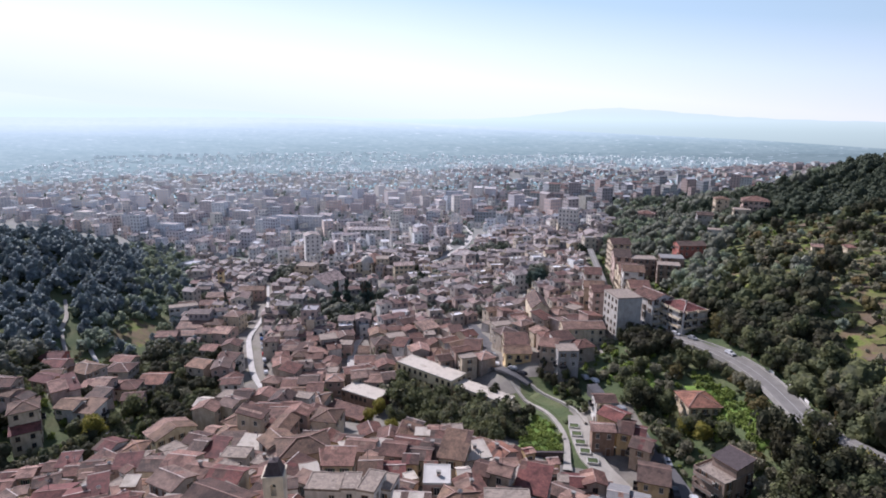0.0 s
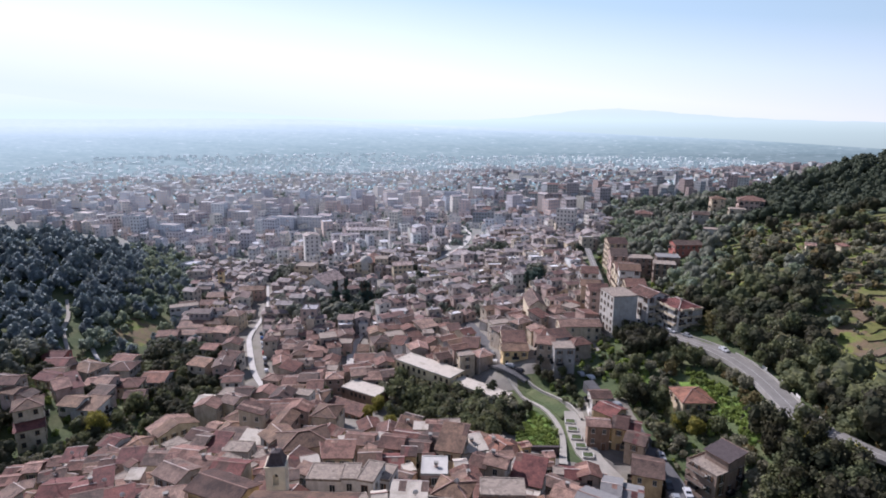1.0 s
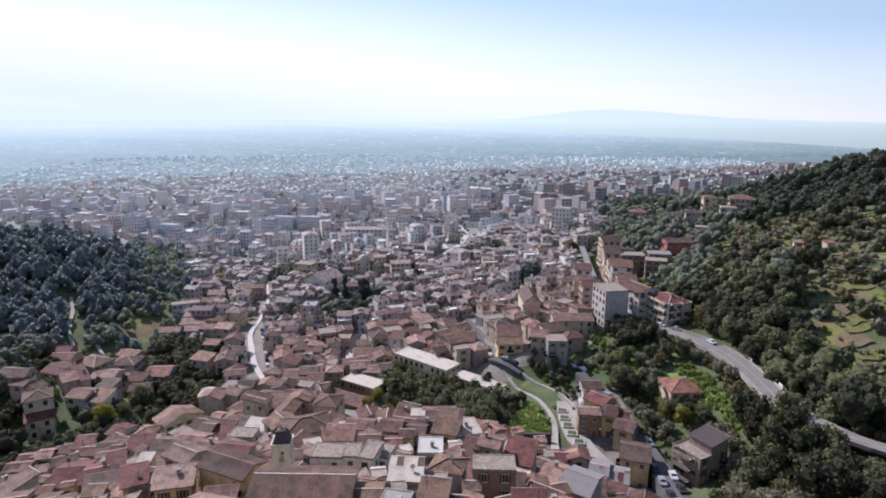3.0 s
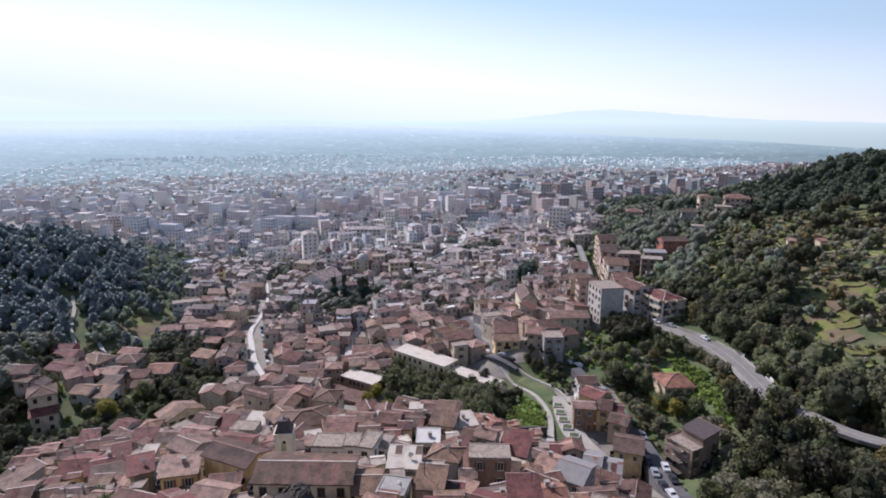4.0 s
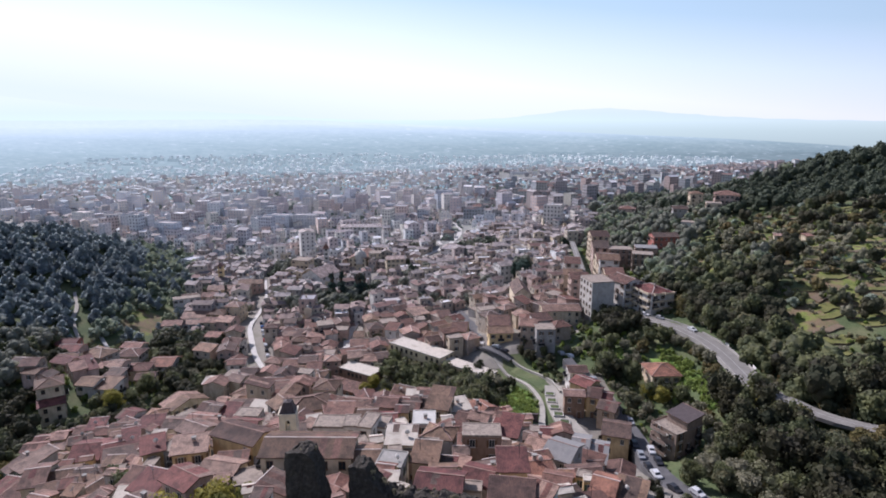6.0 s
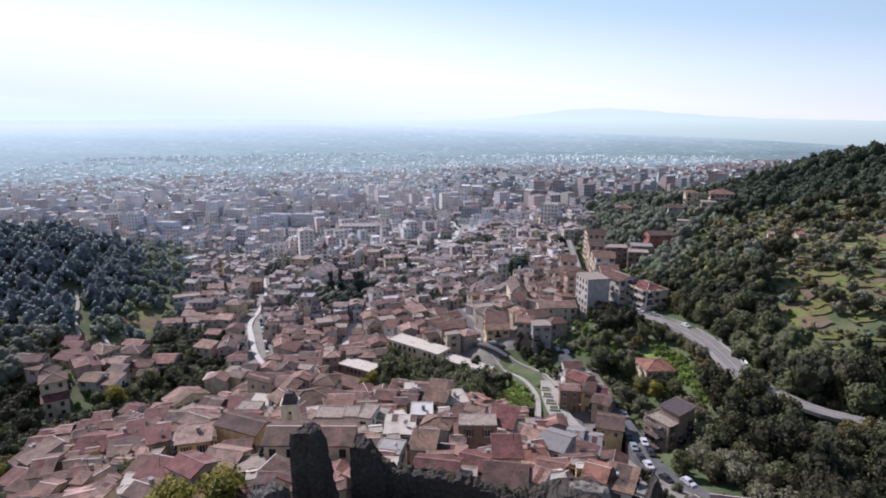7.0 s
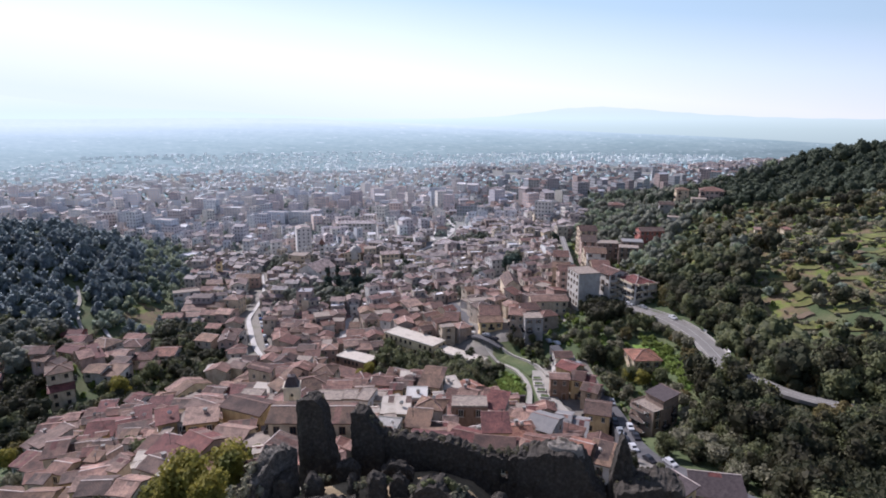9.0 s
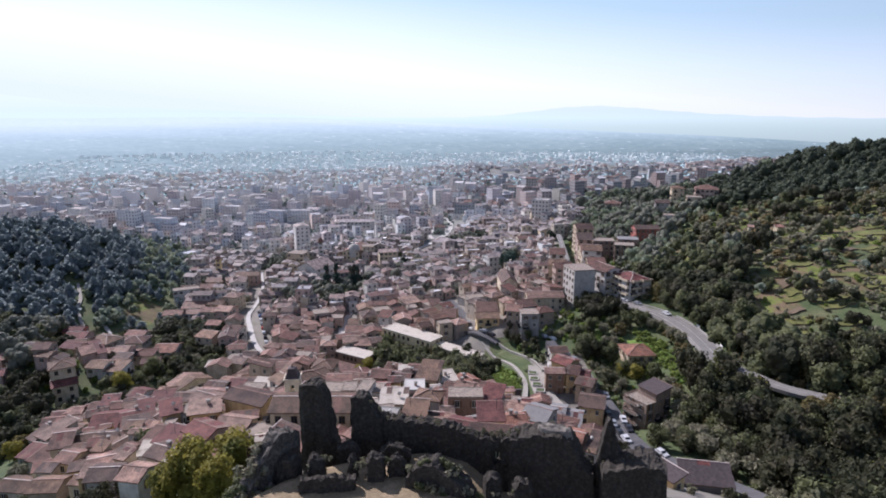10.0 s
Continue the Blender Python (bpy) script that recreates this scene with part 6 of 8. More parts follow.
ribbon("gorge_path", [(-190, 276), (-181, 262), (-176, 250), (-165, 235)], [1.4, 1.9, 1.4], M_PATH, "pale footpath coming down through the wood", lift=0.6, thick=1.0)

# hut and long shed on the slope below the castle
house(44.9, 62.5, -60, 5.2, 3.2, 2.6, "shed", wall=M_OCHRE, tile=M_SLATE, name="hut", label="small ochre hut on the slope below the castle", extras=False, group="", step=4)
house(54.2, 66.6, -12, 9.0, 4.6, 3, "shed", rise=1.7, wall=M_FELT, tile=M_SLATE, eave=30.9, name="long_shed", label="long grey shed under a dark sloping roof", extras=False, group="", windows=False)

# apartment houses lining the street that climbs beside the hill
for bx, by, turn, w, d, top, wall, tile in ((81.5, 246, -6, 8, 12, 32.5, M_CREAM, M_TILE_PINK), (84, 262, -12, 9, 11, 35.5, M_WHITE, M_TILE_TAN), (86.5, 279, -5, 8.5, 14, 31.5, M_CREAM, M_TILE_PINK), (89, 298, -9, 8, 15, 34, M_PINK, M_TILE_GREY), (95, 324, -2, 10, 13, 35, M_CREAM, M_TILE_PINK),
                                               (65, 244, -4, 8, 10, 31, M_PINK, M_TILE_PINK), (65.5, 258, -12, 8.5, 10, 29, M_CREAM, M_TILE_TAN), (69, 276, -8, 7.5, 12, 30.5, M_WHITE, M_TILE_PINK)):
    house(bx, by, turn, w, d, 10, "gable", wall=wall, tile=tile, eave=top - 3, name="apartment_house", label="plastered apartment house lining the hill street", group="houses along the hill street", sides="fl", win=[W_BROWN, W_TALL], extras=False)

# dark retaining wall under the lawn
bank = Shape()
bank.box(-6.4, -0.3, -3.0, 6.4, 0.3, 1.4, 0)
bank.box(-6.5, -0.4, 1.4, 6.5, 0.4, 1.55, 0)
bank_ob = new("retaining_wall", bank.mesh("retaining_wall", [M_SLATE]))
bank_ob.matrix_basis = Matrix.Translation((23, 137.8, gz(23, 137.8)))
tagged(bank_ob, "dark stone retaining wall below the lawn", "wall")

# ---- houses of the foreground ----
house(-80.0, 85.2, 15, 3.9, 8.3, 7, "gable", wall=M_CREAM, tile=M_TILE_PINK, eave=29.9)
house(-75.8, 86.3, 15, 4.7, 7.0, 7, "gable", wall=M_CREAM, tile=M_TILE_TAN, eave=29.0)
house(-96.1, 103.7, -30, 2.9, 9.1, 6, "gable", wall=M_GREY, tile=M_TILE_GREY, eave=21.2)
house(-93.1, 102.0, -30, 4.0, 7.8, 6, "shed", wall=M_GREY, tile=M_TILE_PALE, eave=22.2)
house(-70.2, 71.5, -14, 3.4, 4.5, 5, "gable", wall=M_CREAM, tile=M_TILE_PINK, eave=34.0)
house(-66.7, 70.6, 76, 3.7, 3.8, 5, "gable", wall=M_CREAM, tile=M_TILE_RED, eave=33.0)
house(-92.1, 92.7, -13, 6.9, 4.5, 4, "shed", wall=M_GREY, eave=21.6)
house(-72.0, 97.8, 25, 3.8, 9.4, 6, "gable", wall=M_PINK, tile=M_TILE_RED, eave=27.8)
house(-68.9, 99.3, 25, 3.1, 8.2, 6, "shed", wall=M_PINK, tile=M_TILE_RED, eave=28.4)
house(-52.7, 78.0, 26, 3.6, 4.5, 8, "shed", wall=M_YELLOW, tile=M_TILE_RED, eave=40.5)
house(-48.7, 78.6, -14, 4.5, 4.5, 7, "flat", wall=M_GREY, eave=40.3)
house(-44.4, 75.1, 14, 5.6, 4.5, 7, "shed", wall=M_YELLOW, tile=M_TILE_PALE, eave=42.2)
house(-68.0, 93.4, 22, 6.4, 4.5, 5, "shed", wall=M_YELLOW, tile=M_TILE_GREY, eave=28.8)
house(-81.1, 103.7, 11, 6.1, 9.2, 6, "gable", tile=M_TILE_RED, eave=24.2)
house(-35.8, 77.6, -24, 9.3, 5.6, 8, "gable", wall=M_YELLOW, tile=M_TILE_PINK, eave=43.5)
house(-20.8, 66.7, -1, 14.4, 7.4, 8, "gable", rise=1.1, wall=M_CREAM, tile=M_TILE_TAN, eave=47.5)
house(-38.0, 59.0, -31, 5.5, 4.7, 7, "gable", wall=M_PINK, tile=M_TILE_RED, eave=46.7)
house(-34.6, 64.5, -14, 5.8, 4.5, 6, "gable", wall=M_CREAM, tile=M_TILE_PALE, eave=44.9)
house(-29.8, 61.9, 21, 4.4, 4.5, 5, "flat", wall=M_GREY, eave=44.9)
house(-43.9, 55.8, -23, 3.7, 4.5, 5, "gable", wall=M_CREAM, tile=M_TILE_GREY, eave=44.5)
house(-46.1, 63.7, -17, 4.5, 4.5, 5, "shed", wall=M_CREAM, tile=M_TILE_RED, eave=42.4)
house(-69.2, 85.0, 8, 5.6, 4.5, 5, "gable", tile=M_TILE_GREY, eave=30.6)
house(-107.3, 122.1, 11, 5.5, 4.5, 6, "gable", eave=14.1)
house(-109.4, 128.2, 7, 3.8, 4.5, 6, "gable", wall=M_WHITE, eave=12.8)
house(-106.1, 128.6, 97, 2.8, 4.0, 6, "gable", wall=M_WHITE, tile=None, eave=13.4)
house(-103.6, 126.9, 12, 3.3, 4.5, 6, "gable", eave=14.7)
house(-100.1, 127.6, 12, 3.8, 4.7, 6, "shed", tile=M_TILE_PALE, eave=13.9)
house(-98.2, 128.1, 12, 3.0, 4.5, 6, "gable", wall=M_WHITE, tile=M_TILE_PINK, eave=15.7)
house(-94.6, 128.8, 12, 4.2, 4.6, 6, "shed", wall=M_WHITE, tile=M_TILE_RED, eave=16.5)
house(-91.6, 116.9, 27, 4.9, 4.5, 6, "gable", tile=M_TILE_GREY, eave=19.4)
house(-87.5, 120.4, 8, 3.8, 4.5, 6, "gable", eave=19.8)
house(-83.6, 121.0, 8, 4.0, 3.9, 6, "gable", tile=M_TILE_GREY, eave=20.6)
house(-78.1, 117.5, 11, 3.9, 4.7, 6, "gable", eave=22.1)
house(-73.7, 118.4, 11, 5.1, 4.4, 6, "shed", tile=M_TILE_RED, eave=23.0)
house(-66.2, 116.7, -1, 5.8, 5.5, 6, "gable", wall=M_CREAM, tile=M_TILE_GREY, eave=23.9)
house(-60.4, 117.0, -9, 6.2, 6.5, 6, "gable", eave=24.7)
house(-93.8, 144.7, -20, 5.0, 6.3, 6, "gable", wall=M_WHITE, tile=M_TILE_RED, eave=11.5)
house(-89.3, 143.0, 70, 4.4, 5.1, 6, "gable", wall=M_WHITE, tile=M_TILE_PALE, eave=10.4)
house(-81.8, 136.2, -0, 4.7, 5.5, 6, "hip", wall=M_CREAM, tile=M_TILE_TAN, eave=16.2)
house(-83.7, 156.7, -43, 4.3, 11.8, 6, "gable", wall=M_CREAM, tile=M_TILE_PALE, eave=10.1)
house(-80.6, 153.8, -43, 4.0, 11.6, 6, "gable", wall=M_CREAM, tile=M_TILE_TAN, eave=10.7)
house(-32.4, 114.3, 20, 10.6, 8.1, 7, "hip", tile=M_TILE_TAN, eave=30.6)
house(-42.2, 127.4, -47, 5.3, 6.9, 7, "gable", tile=M_TILE_TAN, eave=24.1)
house(-38.7, 123.7, -47, 4.8, 7.0, 7, "shed", tile=M_TILE_PALE, eave=23.1)
house(-20.7, 83.4, -3, 5.8, 4.7, 8, "flat", wall=M_WHITE, tile=M_TERRACE, eave=42.5)
house(-16.6, 83.3, 0, 3.0, 4.5, 8, "flat", wall=M_WHITE, eave=42.7)
house(-13.3, 83.2, -14, 3.0, 5.8, 8, "flat", wall=M_WHITE, tile=M_TERRACE, eave=42.8)
house(-22.3, 102.6, 0, 5.6, 4.5, 6, "shed", wall=M_CREAM, tile=M_TILE_PINK, eave=34.5)
house(-19.4, 111.9, -7, 5.8, 4.5, 6, "gable", tile=M_TILE_PINK, eave=31.9)
house(-11.4, 103.2, -9, 4.3, 4.8, 7, "gable", tile=M_TILE_PINK, eave=36.5)
house(-6.8, 102.5, -9, 5.1, 4.2, 7, "gable", tile=M_TILE_GREY, eave=35.9)
house(-15.2, 96.3, 3, 3.8, 5.3, 6, "gable", tile=M_TILE_TAN, eave=37.1)
house(-11.2, 96.5, 3, 4.2, 5.2, 6, "gable", tile=M_TILE_RED, eave=36.1)
house(-2.8, 89.4, 0, 4.6, 5.5, 7, "flat", wall=M_PINK, tile=M_PAVE, eave=40.0)
house(-3.8, 105.6, -14, 4.3, 7.6, 6, "gable", tile=M_TILE_GREY, eave=34.8)
house(0.6, 104.5, -14, 4.8, 7.7, 6, "shed", tile=M_TILE_TAN, eave=35.9)
house(0.5, 78.9, -17, 5.2, 4.5, 7, "hip", wall=M_WHITE, tile=M_TILE_TAN, eave=42.8)
house(8.1, 77.7, -2, 7.0, 4.5, 9, "flat", wall=M_BROWN, eave=43.8)
house(15.4, 98.3, -19, 5.6, 7.2, 6, "shed", tile=M_TILE_RED, eave=32.6)
house(10.6, 113.6, -51, 4.6, 4.9, 6, "gable", tile=M_TILE_ORANGE, eave=29.8)
house(4.4, 107.4, 18, 5.3, 4.5, 6, "shed", wall=M_WHITE, tile=M_SHEET, eave=33.1)
house(-2.5, 117.7, -6, 3.5, 4.5, 6, "gable", wall=M_WHITE, tile=M_TILE_PINK, eave=31.3)
house(0.7, 117.3, -6, 3.1, 4.6, 6, "gable", wall=M_WHITE, tile=M_TILE_PALE, eave=30.6)
house(6.1, 99.5, -24, 3.1, 4.5, 6, "gable", eave=34.7)
house(9.4, 98.1, -24, 4.0, 4.0, 6, "gable", tile=M_TILE_PALE, eave=35.6)
house(-11.1, 85.3, -14, 3.0, 4.5, 7, "flat", wall=M_WHITE, eave=41.3)
house(-6.3, 73.2, -3, 4.8, 4.5, 7, "shed", wall=M_WHITE, tile=M_SHEET, eave=44.9)
house(-51.1, 104.3, -13, 4.7, 5.4, 6, "gable", wall=M_PINK, tile=M_TILE_PINK, eave=30.4)
house(-52.8, 97.1, -27, 6.3, 5.5, 7, "gable", wall=M_GREY, tile=M_TILE_GREY, eave=33.5)
house(-61.1, 128.2, -10, 3.2, 6.3, 6, "gable", wall=M_CREAM, tile=M_TILE_GREY, eave=21.6)
house(-57.3, 127.5, -10, 4.4, 6.6, 6, "shed", wall=M_CREAM, tile=M_TILE_RED, eave=20.9)
house(-48.4, 117.7, -4, 6.1, 4.5, 6, "flat", wall=M_GREY, eave=26.3)
house(-42.4, 97.4, -9, 6.0, 4.5, 6, "gable", tile=M_TILE_RED, eave=34.3)
house(-49.2, 130.1, -9, 5.4, 4.5, 5, "shed", wall=M_WHITE, tile=M_SHEET, eave=21.1)
house(-67.4, 149.5, -14, 2.8, 5.2, 5, "gable", tile=M_TILE_PALE, eave=13.3)
house(-64.2, 148.8, -14, 3.6, 4.3, 5, "gable", tile=M_TILE_PALE, eave=12.5)
house(-85.2, 185.8, -9, 4.0, 6.8, 5, "gable", wall=M_GREY, tile=M_SHEET, eave=3.4)
house(-81.5, 185.2, -9, 3.5, 6.3, 5, "gable", wall=M_GREY, tile=None, eave=2.5)
house(-73.4, 192.3, -14, 4.3, 6.8, 5, "gable", wall=M_CREAM, tile=M_TILE_ORANGE, eave=3.6)
house(-69.0, 191.2, 76, 4.8, 5.9, 5, "gable", wall=M_CREAM, tile=None, eave=3.0)
house(-56.2, 184.2, 0, 5.0, 12.6, 6, "gable", wall=M_CREAM, tile=M_TILE_PALE, eave=6.9)
house(-51.9, 184.2, 0, 3.6, 11.4, 6, "gable", wall=M_CREAM, tile=M_TILE_TAN, eave=7.5)
house(-43.7, 178.7, -9, 5.0, 9.2, 6, "hip", tile=M_TILE_TAN, eave=8.7)
house(21.5, 91.0, -33, 4.6, 7.8, 6, "gable", wall=M_GREY, tile=M_TILE_PALE, eave=32.7)
house(25.7, 88.2, -33, 5.5, 7.9, 6, "gable", wall=M_GREY, tile=M_FELT, eave=33.3)
house(33.9, 105.3, -19, 3.5, 10.5, 6, "gable", wall=M_GREY, tile=M_FELT, eave=23.9)
house(37.6, 104.0, -19, 4.2, 9.8, 6, "gable", wall=M_GREY, tile=M_FELT, eave=23.2)
house(26.2, 111.7, -4, 4.1, 4.5, 6, "gable", tile=M_TILE_RED, eave=24.1)
house(30.5, 111.4, 86, 4.3, 4.6, 6, "gable", tile=M_TILE_PINK, eave=24.7)
house(48.5, 124.8, -19, 6.8, 8.7, 9, "gable", wall=M_YELLOW, tile=M_TILE_GREY, eave=17.4, sides="frl")
house(11.3, 58.6, -1, 4.0, 4.5, 8, "shed", wall=M_YELLOW, tile=M_TILE_RED, eave=49.2)
house(16.1, 64.4, 7, 3.9, 4.5, 7, "gable", wall=M_PINK, tile=M_TILE_ORANGE, eave=44.9)
house(10.1, 49.9, -10, 5.6, 4.5, 5, "shed", wall=M_PINK, tile=M_TILE_PINK, eave=49.7)
house(15.2, 60.4, -18, 2.9, 4.9, 5, "gable", tile=M_TILE_PALE, eave=44.5)
house(18.4, 59.4, -18, 3.7, 4.5, 5, "gable", tile=M_TILE_PINK, eave=45.6)
house(28.0, 66.0, -28, 3.6, 5.5, 6, "gable", tile=M_TILE_ORANGE, eave=40.5)
house(31.5, 64.1, -28, 4.3, 5.5, 6, "shed", tile=M_TILE_TAN, eave=39.8)
house(0.5, 54.4, -11, 6.2, 4.5, 5, "gable", tile=M_TILE_RED, eave=49.2)
house(6.4, 58.9, -22, 4.3, 5.2, 5, "gable", tile=M_TILE_RED, eave=46.9)
house(-7.2, 62.7, -12, 4.2, 4.5, 6, "flat", wall=M_GREY, tile=M_CONCRETE, eave=47.3)
house(-1.8, 65.2, -9, 3.8, 4.5, 6, "shed", wall=M_CREAM, tile=M_TILE_TAN, eave=46.5)
house(-4.0, 72.3, -5, 8.2, 4.5, 6, "flat", wall=M_PINK, tile=M_TERRACE, eave=44.1)
house(-11.2, 65.0, -0, 3.4, 5.8, 6, "gable", wall=M_CREAM, tile=M_TILE_TAN, eave=46.4)
house(-51.5, 51.3, 3, 4.0, 4.5, 5, "gable", wall=M_GREY, tile=M_TILE_GREY, eave=43.5)
house(-44.0, 46.9, -11, 3.3, 4.5, 5, "gable", wall=M_WHITE, tile=M_TILE_PALE, eave=46.4)
house(-79.2, 68.7, -8, 5.4, 4.5, 4, "gable", tile=M_TILE_TAN, eave=29.8)
house(-67.0, 59.8, 3, 4.7, 4.5, 4, "gable", tile=M_TILE_TAN, eave=35.7)
house(45.6, 160.3, 1, 5.8, 5.4, 7, "gable", wall=M_WHITE, tile=M_TILE_PINK, eave=19.0)
house(46.4, 151.7, -48, 6.3, 6.9, 7, "gable", wall=M_YELLOW, tile=M_TILE_RED, eave=18.5)
house(48.2, 146.4, -23, 3.8, 8.1, 6, "gable", wall=M_YELLOW, eave=17.5)
house(51.4, 145.0, -23, 3.1, 7.2, 6, "gable", wall=M_YELLOW, tile=M_TILE_RED, eave=16.6)
house(50.4, 139.0, -31, 5.0, 6.4, 6, "gable", tile=M_TILE_GREY, eave=16.8)
house(41.5, 145.6, -7, 5.9, 4.7, 7, "gable", wall=M_BROWN, eave=17.7)
house(9.0, 212.8, -9, 6.0, 11.8, 7, "gable", wall=M_YELLOW, eave=14.8)
house(-152.1, 210.1, 1, 8.5, 8.0, 6, "gable", tile=M_TILE_RED, eave=6.7)
house(-142.3, 212.1, -23, 12.2, 8.9, 7, "hip", wall=M_GREY, tile=M_TILE_TAN, eave=4.1)
house(-135.4, 223.8, 1, 10.2, 9.0, 6, "hip", eave=-1.0)
house(-130.4, 178.2, 43, 4.5, 9.7, 7, "gable", wall=M_PINK, eave=12.8)
house(-127.5, 181.0, 43, 3.4, 10.1, 7, "shed", wall=M_PINK, tile=M_TILE_RED, eave=11.8)
house(-130.6, 196.9, -4, 4.3, 7.8, 6, "gable", wall=M_PINK, eave=4.5)
house(-125.8, 196.5, -4, 5.2, 7.7, 6, "gable", wall=M_PINK, tile=M_TILE_PALE, eave=5.5)
house(-115.4, 212.5, 1, 9.3, 10.3, 6, "gable", wall=M_WHITE, tile=M_TILE_ORANGE, eave=-0.5)
house(-121.2, 171.3, -9, 6.8, 7.4, 5, "gable", wall=M_WHITE, tile=M_TILE_TAN, eave=10.0)
house(-114.8, 170.3, -9, 6.1, 7.0, 5, "shed", wall=M_WHITE, tile=M_TILE_TAN, eave=9.0)
house(-136.8, 166.1, -11, 5.2, 5.0, 7, "gable", wall=M_PINK, tile=M_TILE_TAN, eave=16.3)
house(-132.3, 165.2, 79, 3.9, 5.2, 7, "gable", wall=M_PINK, tile=M_TILE_GREY, eave=15.3)
house(-120.8, 202.0, 7, 8.9, 8.1, 6, "hip", wall=M_CREAM, eave=1.8)
house(-139.5, 169.6, 6, 5.0, 6.9, 7, "gable", eave=18.0)
for hx, hy, turn, w, d, kind, wall, tile in ((-150, 157, 20, 7, 6.5, "gable", M_PINK, M_TILE_RED), (-147, 176, -12, 7.5, 6, "gable", M_GREY, M_TILE_GREY), (-157, 168, 8, 8, 7, "hip", M_PINK, M_TILE_PINK), (-141, 189, -18, 8, 6.5, "gable", M_PINK, M_TILE_RED), (-160, 221, 5, 8, 7, "gable", M_DARKRED, M_TILE_RED),
                                             (-139, 234, -10, 9, 7, "gable", M_CREAM, M_TILE_PINK), (-112, 190, 12, 6.5, 6, "gable", M_PINK, M_TILE_PINK), (-121, 185, -8, 6, 5.5, "shed", M_GREY, M_TILE_GREY), (-146, 199, 10, 7, 6, "gable", M_CREAM, M_TILE_TAN)):
    house(hx, hy, turn, w, d, 5.2, kind, wall=wall, tile=tile, sides="fr", label="plastered house of the hamlet on the rim of the gorge", group="houses of the hamlet", extras=False)
house(-19.6, 230.1, -20, 5.1, 10.2, 7, "gable", wall=M_WHITE, eave=8.6)
house(50.6, 214.0, 1, 15.4, 8.8, 7, "gable", wall=M_CREAM, tile=M_TILE_PALE, eave=22.5)
house(34.9, 194.4, -14, 5.8, 8.4, 8, "gable", tile=M_TILE_PINK, eave=23.0)
house(39.7, 188.5, 1, 7.0, 7.1, 10, "flat", wall=M_GREY, eave=23.5)

# ---- trees that stand singly ----
tree("yellow", -34, 43, 1.05)
tree("yellow", -37, 41, 0.75)
tree("yellow", -31, 51, 1.0)
tree("yellow", -29, 58, 0.5)
tree("yellow", -30, 40, 0.8)
tree("oak_b", -61, 78, 0.7)
tree("oak_b", -55, 72, 0.75)
tree("yellow", -109, 107, 0.7)
tree("olive", -93, 87, 0.8)
tree("olive", -49, 51, 0.7)
tree("yellow", -109, 162, 1.0)
tree("oak_b", -109, 152, 0.7)
tree("oak", -107, 180, 1.15)
tree("oak_b", -107, 169, 0.9)
tree("oak_b", -98, 169, 0.7)
tree("olive", -97, 197, 1.0)
tree("oak_b", -101, 189, 0.9)
tree("oak", -132, 246, 1.0)
tree("oak", -122, 237, 1.1)
tree("oak", -115, 243, 1.0)
tree("oak", -102, 222, 1.0)
tree("oak", -108, 216, 0.9)
tree("oak_b", -105, 239, 0.9)
tree("cypress", -58, 172, 0.55)
tree("cypress", -53, 164, 0.5)
tree("oak_b", -51, 167, 0.7)
tree("oak_b", -46, 165, 0.7)
tree("oak", -17, 170, 0.8)
tree("oak", -12, 180, 0.9)
tree("oak", -6, 181, 1.0)
tree("oak", -0, 181, 1.0)
tree("oak", 5, 182, 1.0)
tree("oak", 10, 176, 1.0)
tree("oak", 8, 159, 1.0)
tree("oak", 0, 161, 1.0)
tree("oak", -6, 165, 0.9)
tree("oak", 12, 158, 0.9)
tree("yellow", -17, 154, 0.6)
tree("yellow", -24, 180, 0.7)
tree("yellow", -26, 171, 0.6)
tree("oak_b", 12, 142, 0.8)
tree("oak_b", 7, 135, 0.8)
tree("cypress", -61, 304, 1.6)
tree("cypress", -55.5, 304, 1.5)
tree("cypress", -46.5, 302, 1.45)
tree("cypress", -44.5, 303, 1.5)
tree("cypress", -42.5, 302, 1.4)
tree("cypress", -126, 316, 1.0)
tree("pine", 44, 306, 0.85)
tree("pine", 48.5, 304, 0.95)
tree("oak_b", -62, 277, 0.8)
tree("oak_b", -53, 271, 0.8)
tree("oak_b", -45, 278, 0.8)
tree("oak", -68, 287, 0.8)
tree("pine", 46, 296, 1.0)
tree("oak_b", 39, 185, 0.6)
tree("oak_b", 57, 177, 0.8)
tree("olive", 55, 184, 0.8)
tree("oak_b", 63, 181, 0.8)
tree("olive", 67, 179, 0.8)
tree("oak_b", 71, 180, 0.7)
tree("oak_b", 57, 169, 0.8)
tree("oak_b", 61, 167, 0.8)
tree("oak_b", 65, 163, 1.0)
tree("oak_b", 76, 180, 0.8)
tree("oak_b", 81, 178, 0.8)
tree("olive", 84, 175, 0.8)
tree("yellow", 65, 148, 0.6)
tree("yellow", 68, 143, 0.7)
tree("oak_b", 59, 143, 0.8)
tree("olive", 62, 140, 0.7)
tree("olive", 88, 166, 0.9)
tree("olive", 89, 160, 0.9)
tree("rusty", 86, 150, 0.8)
tree("olive", 86, 143, 0.9)
tree("bush", 84, 163, 1.2)
tree("bush", 80, 151, 1.5)
tree("bush", 73, 143, 1.5)
tree("olive", 81, 137, 0.9)
tree("oak_b", 78, 118, 1.0)
tree("oak", 91, 133, 1.0)
tree("oak_b", 87, 131, 0.9)
tree("oak_b", 82, 130, 1.0)
tree("yellow", 89, 125, 0.8)
tree("oak", 88, 117, 1.0)
tree("oak", 82, 120, 1.0)
tree("oak", 92, 116, 1.0)
